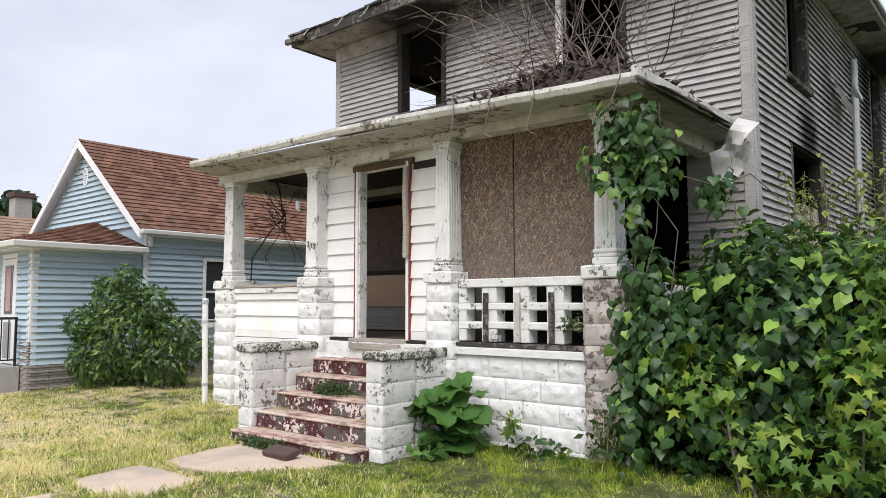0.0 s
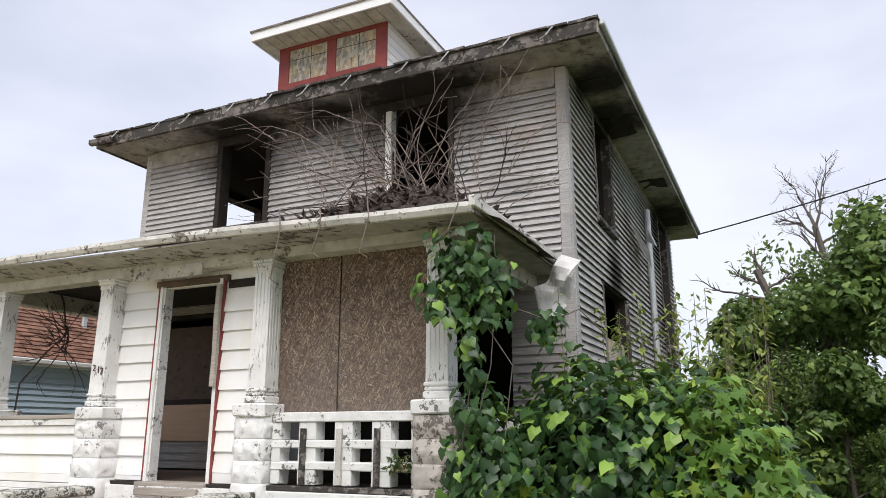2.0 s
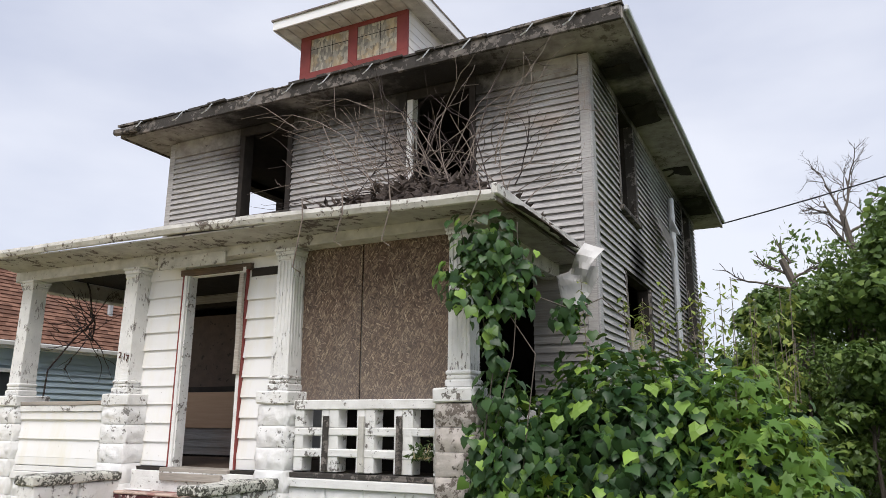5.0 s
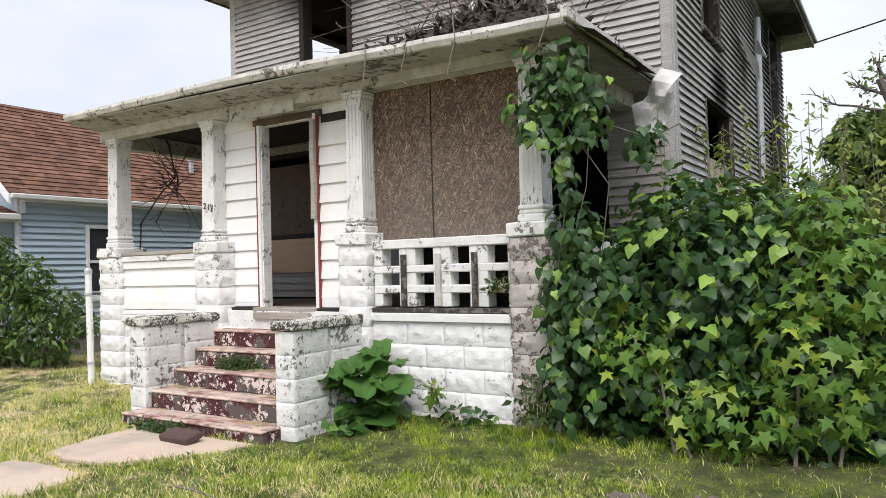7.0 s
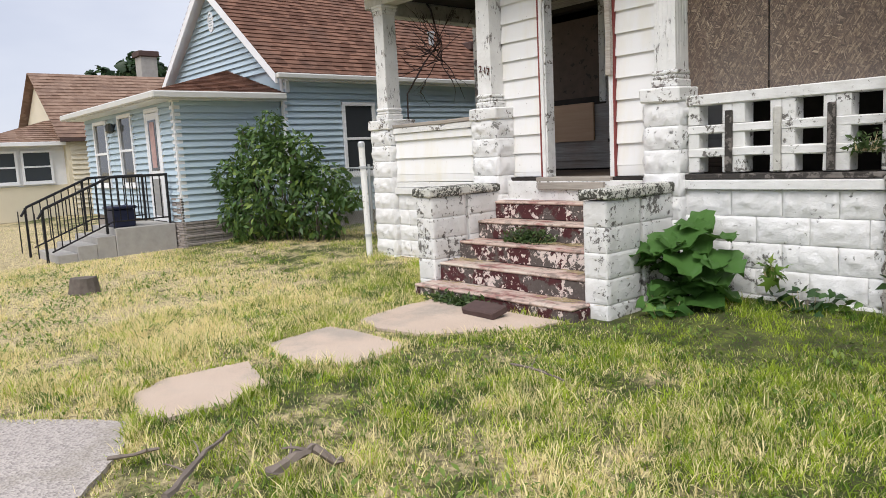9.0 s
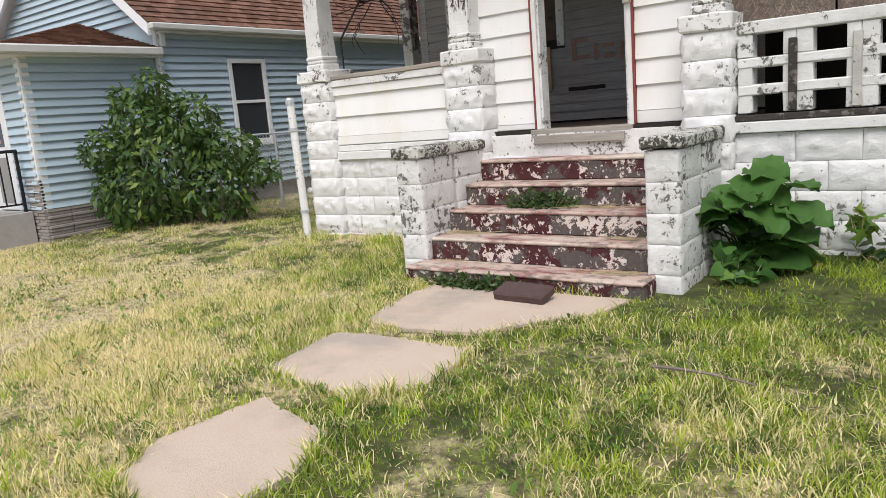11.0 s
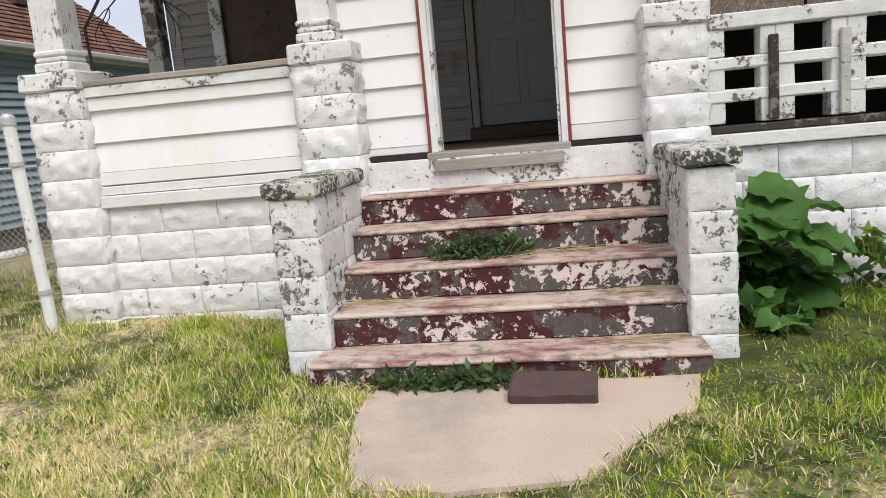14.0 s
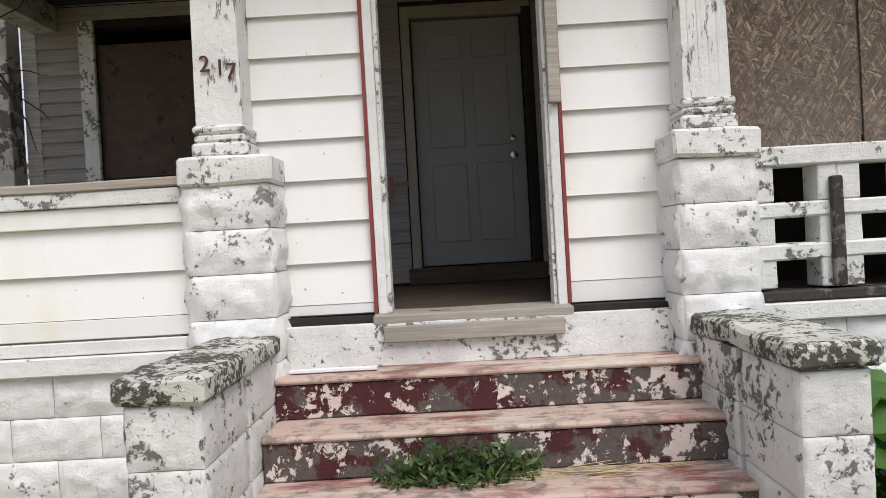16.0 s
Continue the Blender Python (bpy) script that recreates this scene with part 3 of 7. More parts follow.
# ---- ground ----
def build_ground():
    bm = bmesh.new()
    xs = [-900, -300, -120, -60, -40, -30] + [-26 + 0.5 * i for i in range(65)] + [10, 16, 30, 60, 120, 300, 900]
    ys = [-900, -300, -100, -40, -20, -10] + [-6 + 0.5 * i for i in range(59)] + [28, 36, 60, 120, 300, 900]
    grid = [[bm.verts.new((x, y, ground_z(x, y))) for x in xs] for y in ys]
    for j in range(len(ys) - 1):
        for i in range(len(xs) - 1):
            bm.faces.new((grid[j][i], grid[j][i + 1], grid[j + 1][i + 1], grid[j + 1][i]))
    ob = part("ground", bm, "lawn", None, "", True)
    tagged(ob, "patchy lawn of green and dry yellow grass", "lawn", kind="structure")


build_ground()

SLABS = (
    ((-6.86, 4.72), (-5.22, 4.72), (-5.33, 4.33), (-5.62, 4.02), (-5.80, 3.72), (-6.30, 3.64), (-6.66, 3.68), (-6.80, 4.15)),
    ((-6.69, 3.42), (-6.35, 3.47), (-5.66, 3.47), (-5.57, 2.90), (-5.86, 2.67), (-6.28, 2.68), (-6.58, 2.78)),
    ((-6.24, 2.46), (-5.66, 2.32), (-5.50, 2.02), (-5.52, 1.60), (-5.80, 1.53), (-6.08, 1.58), (-6.30, 1.90)),
    ((-6.70, 0.50), (-6.22, 0.98), (-5.66, 1.46), (-5.20, 1.28), (-4.84, 1.00), (-4.70, 0.35), (-4.62, -1.2), (-6.9, -1.2)),
)


def build_slabs():
    for pts in SLABS:
        ring = []
        for (xa, ya), (xb, yb) in zip(pts, pts[1:] + pts[:1]):
            for s in range(4):
                x, y = xa + (xb - xa) * s / 4, ya + (yb - ya) * s / 4
                j = noise.noise_vector(Vector((x * 4, y * 4, 1.0))) * 0.035
                ring.append((x + j.x, y + j.y))
        ob = part("paving_slab", prism(ring, -0.10, 0.0), "gravelly" if pts is SLABS[-1] else "concrete")
        tagged(ob, "worn tan concrete walk slab sunk in grass", "paving", "walk slabs", "structure")


build_slabs()


# ---- burnt house ----
W1 = (-7.97, -7.12, 4.60, 6.08)
W2 = (-4.96, -4.10, 4.68, 6.08)
DOOR_H = (-6.58, -5.60, 1.20, 3.22)
WINDOW_F = (-9.02, -7.55, 2.06, 3.25)
WINDOW_R = (-4.95, -3.28, 1.75, 3.28)
SIDE_UP = (9.80, 10.75, 4.45, 5.98)
SIDE_LOW = (9.85, 11.4, 2.20, 3.55)
SIDE_BACK = (15.4, 16.4, 3.2, 6.0)


def build_house():
    house = thing("house", ((HX0 + HX1) / 2, HY0, 0), "burnt-out two-storey house with bare grey clapboards", "house")
    front = wall("wall", "-y", HY0, HX0, HX1, 0.0, WALL_TOP, 0.16, [W1, W2, DOOR_H, WINDOW_F, WINDOW_R], "char_and_shade", house, "bare grey weathered clapboard front wall")
    side = wall("wall", "+x", HX1, HY0 + 0.16, HY1, 0.0, WALL_TOP, 0.16, [SIDE_UP, SIDE_LOW, SIDE_BACK], "char_and_shade", house, "bare grey scorched clapboard side wall")
    wall("wall", "-x", HX0, HY0 + 0.16, HY1, 0.0, WALL_TOP, 0.16, [(9.5, 11.1, 4.7, 5.86)], "char_and_shade", house)
    wall("wall", "+y", HY1, HX0 + 0.16, HX1 - 0.16, 0.0, WALL_TOP, 0.16, [], "char_and_shade", house)
    part("floor", box(HX0 + 0.16, HX1 - 0.16, HY0 + 0.16, HY1 - 0.16, 3.75, 3.95), "char_and_shade", house)
    part("floor", box(HX0 + 0.16, HX1 - 0.16, HY0 + 0.16, HY1 - 0.16, FLOOR - 0.15, FLOOR), "char_and_shade", house)
    part("ceiling", box(HX0 + 0.16, HX1 - 0.16, HY0 + 0.16, HY1 - 0.16, WALL_TOP - 0.10, WALL_TOP - 0.02), "char_and_shade", house)
    part("partition", box(HX0 + 0.16, HX1 - 0.16, 12.2, 12.32, FLOOR, WALL_TOP - 0.1), "char_and_shade", house)
    part("partition", box(-6.2, -6.1, HY0 + 0.16, 12.2, 3.95, WALL_TOP - 0.1), "char_and_shade", house)
    # corner boards and frieze
    for x in (HX0, HX1 - 0.12):
        part("corner_board", roughen(box(x, x + 0.12, HY0 - 0.028, HY0 - 0.002, 0.6, WALL_TOP - 0.02, 0.004), 0.004, 2), "grey_front", house)
    part("corner_board", box(HX1 + 0.002, HX1 + 0.028, HY0 - 0.028, HY0 + 0.12, 0.6, WALL_TOP - 0.02, 0.004), "grey_side", house)
    for a, b in ((HX0 + 0.12, W1[0] - 0.1), (W1[1] + 0.1, W2[0] - 0.1), (W2[1] + 0.1, HX1 - 0.12)):
        part("frieze_board", box(a, b, HY0 - 0.045, HY0 - 0.004, 5.80, WALL_TOP - 0.01, 0.004), "soffit", house)
    part("frieze_board", box(HX1 + 0.004, HX1 + 0.03, HY0 + 0.13, HY1, 5.97, WALL_TOP - 0.01, 0.004), "soffit", house)
    # window frames
    for i, (a, b, z0, z1) in enumerate((W1, W2)):
        win = thing("window", ((a + b) / 2, HY0, z0), "", "")
        adopt(win, house)
        win.matrix_parent_inverse = Matrix.Translation(house.location).inverted()
        rough_w = 0.09
        for lo, hi, mat in ((a - rough_w, a, "char_and_shade"), (b, b + rough_w, "char_and_shade")):
            m2 = "white_rail" if (i == 1 and lo < a) else mat
            part("frame", roughen(box(lo, hi, HY0 - 0.045, HY0 + 0.1, z0 - 0.05, z1 - 0.02, 0.005), 0.006, 3, 1), m2, win)
        part("sill", roughen(box(a - 0.12, b + 0.12, HY0 - 0.09, HY0 + 0.12, z0 - 0.06, z0 - 0.005, 0.008), 0.01, 3, 1), "burnt_trim", win)
        part("lintel", roughen(box(a - 0.1, b + 0.1, HY0 - 0.05, HY0 - 0.002, 5.93, WALL_TOP - 0.012, 0.005), 0.008, 3, 1), "char_and_shade", win)
    part("fallen_stud", tube([(-7.85, 8.75, 4.7), (-7.35, 8.9, 4.15)], 0.03, 4), "char_and_shade", house)
    for (a, b, z0, z1) in (SIDE_UP, SIDE_LOW, SIDE_BACK):
        for lo, hi in ((a - 0.1, a), (b, b + 0.1)):
            part("frame", roughen(box(HX1 - 0.1, HX1 + 0.04, lo, hi, z0 - 0.05, z1, 0.005), 0.006, 3, 1), "burnt_trim", house)
        part("sill", roughen(box(HX1 - 0.1, HX1 + 0.08, a - 0.12, b + 0.12, z0 - 0.07, z0 - 0.005, 0.006), 0.008, 3, 1), "burnt_trim", house)
    part("window_board", box(HX1 - 0.08, HX1 - 0.05, SIDE_LOW[0], SIDE_LOW[1], SIDE_LOW[2], 2.85), "pale_osb", house, "grey boarded lower half of window")
    # boarded front window and the board below it
    a, b, z0, z1 = WINDOW_F
    part("window_board", box(a, b, HY0 + 0.02, HY0 + 0.04, z0, 3.12), "stained_board", house, "brown stained board over window")
    for lo, hi in ((a - 0.12, a), (b, b + 0.1)):
        part("frame", roughen(box(lo, hi, HY0 - 0.04, HY0 - 0.001, z0 - 0.08, z1 + 0.05, 0.005), 0.004, 3), "white_rail", house)
    part("panel", box(-8.75, -7.64, HY0 - 0.06, HY0 - 0.03, 1.47, 1.98, 0.003), "plywood", house, "bare orange plywood panel")
    # front door with its frame, knob and bolt
    a, b, z0, z1 = DOOR_H
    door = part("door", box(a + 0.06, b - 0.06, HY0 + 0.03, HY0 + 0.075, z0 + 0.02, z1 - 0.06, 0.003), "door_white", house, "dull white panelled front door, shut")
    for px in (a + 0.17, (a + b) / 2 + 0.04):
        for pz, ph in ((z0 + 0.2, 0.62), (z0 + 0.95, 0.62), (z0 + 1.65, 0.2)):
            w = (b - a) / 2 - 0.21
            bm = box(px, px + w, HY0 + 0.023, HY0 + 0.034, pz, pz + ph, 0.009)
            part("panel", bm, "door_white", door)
    for kz, r in ((2.06, 0.033), (2.19, 0.026)):
        part("door_knob", lathe([(r * 0.5, 0), (r * 0.5, 0.03), (r, 0.04), (r * 0.9, 0.065), (r * 0.2, 0.07)], 10, pose(-5.76, HY0 + 0.03, kz, 90, 0, 0)), "chrome", door, "chrome door knob")
    # only the left strip is beige; the right is near-black for a shaded gap
    for lo, hi, paint in ((a - 0.02, a + 0.05, "beige_frame"), (b - 0.05, b + 0.02, "char_and_shade")):
        part("door_frame", box(lo, hi, HY0 - 0.03, HY0 + 0.09, z0 - 0.04, z1, 0.004), paint, house)
    part("door_frame", box(a - 0.02, b + 0.02, HY0 - 0.028, HY0 + 0.09, z1 - 0.05, z1 + 0.05, 0.004), "beige_frame", house)
    part("door_sill", box(a - 0.05, b + 0.05, HY0 - 0.08, HY0 + 0.1, FLOOR, z0 + 0.01, 0.006), "dark_wood", house)
    part("mail_slot", box(-7.43, -6.96, HY0 - 0.034, HY0 - 0.022, 1.44, 1.485, 0.003), "char_and_shade", house)
    for x0, z, w, h in ((-7.36, 1.78, 0.05, 0.26), (-7.30, 1.80, 0.16, 0.04), (-7.30, 1.99, 0.14, 0.04), (-7.08, 1.76, 0.04, 0.2), (-6.96, 1.78, 0.13, 0.04), (-6.96, 1.9, 0.12, 0.04), (-6.76, 1.74, 0.04, 0.2), (-6.7, 1.86, 0.1, 0.035)):
        part("graffiti_mark", roughen(box(x0, x0 + w, HY0 - 0.036, HY0 - 0.033, z, z + h), 0.006, 9, 2), "graffiti", house, "faded orange spray-paint mark")
    # roof: hipped, with deep boxed eaves
    ex0, ex1, ey0, ey1, ez = -10.12, -1.93, 7.80, 17.95, 6.26
    cx, rz = (ex0 + ex1) / 2, 6.26 + 4.09 * 0.52
    c = [(ex0, ey0, ez), (ex1, ey0, ez), (ex1, ey1, ez), (ex0, ey1, ez)]
    r0, r1 = (cx, ey0 + 4.09, rz), (cx, ey1 - 4.09, rz)
    for corners in ((c[0], c[1], r0), (c[1], c[2], r1, r0), (c[2], c[3], r1), (c[3], c[0], r0, r1)):
        part("roof", slab(corners, 0.05), "old_shingle", house, "worn grey shingle hip roof")
    part("soffit", prism([(ex0 + 0.03, ey0 + 0.03), (ex1 - 0.03, ey0 + 0.03), (ex1 - 0.03, ey1 - 0.03), (ex0 + 0.03, ey1 - 0.03)], 6.085, 6.12), "soffit", house, "scorched grey soffit")
    for f in (box(ex0, ex1, ey0 - 0.02, ey0 + 0.03, 6.07, 6.24, 0.004), box(ex0 - 0.02, ex0 + 0.03, ey0, ey1, 6.07, 6.235, 0.004)):
        part("fascia", roughen(f, 0.012, 1.2, 2), "burnt_trim", house)
    part("fascia", roughen(box(ex1 - 0.03, ex1 + 0.02, ey0, ey1, 6.075, 6.235, 0.004), 0.012, 1.2, 2), "soffit", house)
    # ragged shingle edge and bent gutter straps along the front eave
    rng = random.Random(5)
    bm = bmesh.new()
    x = ex0 - 0.05
    while x < ex1 - 0.02:
        w = min(rng.uniform(0.12, 0.35), ex1 + 0.03 - x)
        d = rng.uniform(0.02, 0.07)
        box(x, x + w * 0.97, ey0 - d, ey0 + 0.2, 6.25 + rng.uniform(-0.008, 0.008), 6.27 + rng.uniform(0, 0.018), bm=bm)
        x += w
    tagged(part("shingle_edge", bm, "burnt_trim", house, "ragged torn shingle edge"), kind="stuff")
    for i in range(11):
        x = ex0 + 0.6 + i * 0.72 + rng.uniform(-0.15, 0.15)
        d = rng.uniform(0.05, 0.2)
        part("gutter_strap", tube([(x, ey0 + 0.02, 6.27), (x + 0.02, ey0 - 0.06, 6.25), (x - d * 0.4, ey0 - 0.10, 6.18 - d * 0.3), (x - d, ey0 - 0.08, 6.12)], 0.011, 4), "galvanised", house)
    part("gutter", roughen(box(ex0 - 0.08, ex0 + 0.45, ey0 - 0.11, ey0 - 0.02, 6.10, 6.20, 0.02), 0.015, 3, 1), "burnt_trim", house)
    part("gutter", roughen(box(ex1 + 0.021, ex1 + 0.08, ey0, ey1, 6.17, 6.25, 0.015), 0.012, 1.5, 4), "galvanised", house)
    # holes burnt in the soffit
    for (xa, xb, ya, yb) in ((-2.46, -2.05, 10.2, 11.0), (-2.44, -2.0, 13.2, 13.7), (-2.46, -1.98, 15.2, 16.6), (-2.42, -2.1, 8.9, 9.2)):
        part("soffit_hole", roughen(box(xa, xb, ya, yb, 6.072, 6.083), 0.04, 4, 2), "char_and_shade", house)
    # dormer
    dx0, dx1, dy = -7.02, -5.12, 8.48
    dorm = part("dormer", box(dx0, dx1, dy, 11.2, 6.3, 7.43), "white_wood", house, "dormer with boarded red-framed windows")
    for lo, hi, z0, z1 in ((dx0 - 0.01, dx1 + 0.01, 6.58, 6.80), (dx0 - 0.01, dx1 + 0.01, 7.36, 7.43)):
        part("trim", box(lo, hi, dy - 0.05, dy - 0.002, z0, z1, 0.004), "red_trim", dorm)
    for lo, hi in ((dx0 - 0.01, -6.84), (-6.14, -5.98), (-5.29, dx1 + 0.01)):
        part("trim", box(lo, hi, dy - 0.048, dy - 0.002, 6.80, 7.36, 0.003), "red_trim", dorm)
    for lo, hi in ((-6.84, -6.14), (-5.98, -5.29)):
        part("window_board", box(lo, hi, dy - 0.03, dy - 0.003, 6.80, 7.36), "pale_osb", dorm)
        part("crack", box((lo + hi) / 2 + 0.05, (lo + hi) / 2 + 0.058, dy - 0.0335, dy - 0.029, 6.80, 7.36), "char_and_shade", dorm)
        part("crack", box(lo, hi, dy - 0.034, dy - 0.029, 7.18, 7.188), "char_and_shade", dorm)
    courses(dorm, "+x", dx1, dy, 10.6, 6.72, 7.4, 0.13, [], "white_siding", "siding_board", proud=0.015)
    oz = 7.465
    part("eave", box(-7.25, -4.84, 8.06, 11.0, oz - 0.03, oz, 0.003), "aged_trim", dorm, "dirty white slatted soffit")
    for i in range(12):
        x = -7.23 + i * 0.195
        part("soffit_slat", box(x, x + 0.18, 8.08, dy - 0.01, oz - 0.042, oz - 0.031), "aged_trim", dorm)
    for f in (box(-7.27, -4.82, 8.03, 8.06, oz - 0.05, oz + 0.12, 0.004), box(-4.84, -4.81, 8.06, 11.0, oz - 0.05, oz + 0.12, 0.004), box(-7.28, -7.25, 8.06, 11.0, oz - 0.05, oz + 0.12, 0.004)):
        part("fascia", f, "white_trim", dorm)
    e0, e1, f0 = -7.29, -4.80, 8.01
    r = ((e0 + e1) / 2, 9.4, 8.05)
    part("roof", slab(((e0, f0, oz + 0.12), (e1, f0, oz + 0.12), r), 0.03), "old_shingle", dorm)
    part("roof", slab(((e1, f0, oz + 0.12), (e1, 11.4, oz + 0.12), (r[0], 11.4, 8.05), r), 0.03), "old_shingle", dorm)
    part("roof", slab(((e0, f0, oz + 0.12), (e0, 11.4, oz + 0.12), (r[0], 11.4, 8.05), r), 0.03), "old_shingle", dorm)
    # waste pipe, torn flap and satellite dish on the side
    part("waste_pipe", tube([(HX1 + 0.10, 13.6, 1.0), (HX1 + 0.10, 13.6, 5.62)], 0.055, 10), "galvanised", house, "grey vent pipe up the wall")
    bm = bmesh.new()
    vs = [bm.verts.new(p) for p in ((HX1 + 0.06, 12.0, 5.0), (HX1 + 0.05, 12.9, 4.72), (HX1 + 0.28, 12.5, 4.25), (HX1 + 0.3, 12.25, 4.5))]
    bm.faces.new(vs)
    bmesh.ops.solidify(bm, geom=bm.faces[:], thickness=0.006)
    part("torn_flap", bm, "flashing", house, "torn white sheet hanging off the wall")
    part("lamp_bracket", lathe([(0.02, 0), (0.05, 0.03), (0.16, 0.10), (0.17, 0.12), (0.02, 0.05)], 12, pose(HX1 + 0.16, 12.9, 4.85, 0, 70, 0)), "galvanised", house, "small round dish on the wall")
    return house, front, side


house, front_wall, side_wall = build_house()


# ---- porch ----
def column(parent, x, y, w, z0, z1, ribs=True):
    """A square tapering fluted column with base mouldings and a capital."""
    bm = bmesh.new()
    h = w / 2
    for j, (s, z) in enumerate(((1.0, z0 + 0.14), (0.9, z1 - 0.10))):
        for cx, cy in ((-1, -1), (1, -1), (1, 1), (-1, 1)):
            bm.verts.new((x + cx * h * s, y + cy * h * s, z))
    bm.verts.ensure_lookup_table()
    v = bm.verts
    for f in ((0, 1, 5, 4), (1, 2, 6, 5), (2, 3, 7, 6), (3, 0, 4, 7), (0, 1, 2, 3), (4, 5, 6, 7)):
        bm.faces.new([v[i] for i in f])
    col = part("column", bm, "worn_column", parent, "white fluted wooden porch column")
    for i in range(4 if ribs else 0):
        fx = x - h * 0.62 + i * h * 0.41
        part("flute_rib", box(fx - 0.011, fx + 0.011, y - h * 0.95 - 0.006, y - h * 0.95 + 0.02, z0 + 0.2, z1 - 0.13, 0.004), "worn_column", col)
        part("flute_rib", box(x + h * 0.93 - 0.01, x + h * 0.93 + 0.008, y - h * 0.62 + i * h * 0.41 - 0.011, y - h * 0.62 + i * h * 0.41 + 0.011, z0 + 0.2, z1 - 0.13, 0.004), "worn_column", col)
    for za, zb, s in ((z0, z0 + 0.07, 1.20), (z0 + 0.07, z0 + 0.11, 1.10), (z0 + 0.11, z0 + 0.15, 1.16)):
        part("base_moulding", box(x - h * s, x + h * s, y - h * s, y + h * s, za, zb, 0.012), "white_rail", col)
    for za, zb, s in ((z1 - 0.12, z1 - 0.07, 1.02), (z1 - 0.07, z1 - 0.03, 1.14), (z1 - 0.03, z1, 1.24)):
        part("capital", box(x - h * s, x + h * s, y - h * s, y + h * s, za, zb, 0.008), "worn_column", col)
    return col


def pier(parent, x0, x1, y0, y1, z0, z1, seed, paint="white_block"):
    """A pier of rock-faced blocks with a capstone."""
    p = part("pier", box(x0 + 0.03, x1 - 0.03, y0 + 0.03, y1 - 0.03, z0, z1), "white_patchy", parent, "white painted rock-faced block pier")
    n = round((z1 - z0) / 0.2)
    h = (z1 - z0) / n
    for r in range(n):
        z = z0 + r * h
        piece("block", block(x1 - x0, h, 0.05, paint, seed + r, 1.3), pose(x0, y0, z), p)
        piece("block", block(y1 - y0, h, 0.05, paint, seed + r + 1, 1.3), pose(x1, y0, z, 0, 0, 90), p)
        piece("block", block(y1 - y0, h, 0.05, paint, seed + r + 2, 1.3), pose(x0, y1, z, 0, 0, -90), p)
    part("capstone", roughen(box(x0 - 0.022, x1 + 0.022, y0 - 0.035, y1 + 0.03, z1, z1 + 0.13, 0.014), 0.012, 5, 2, seed), "white_rail", p)
    return p


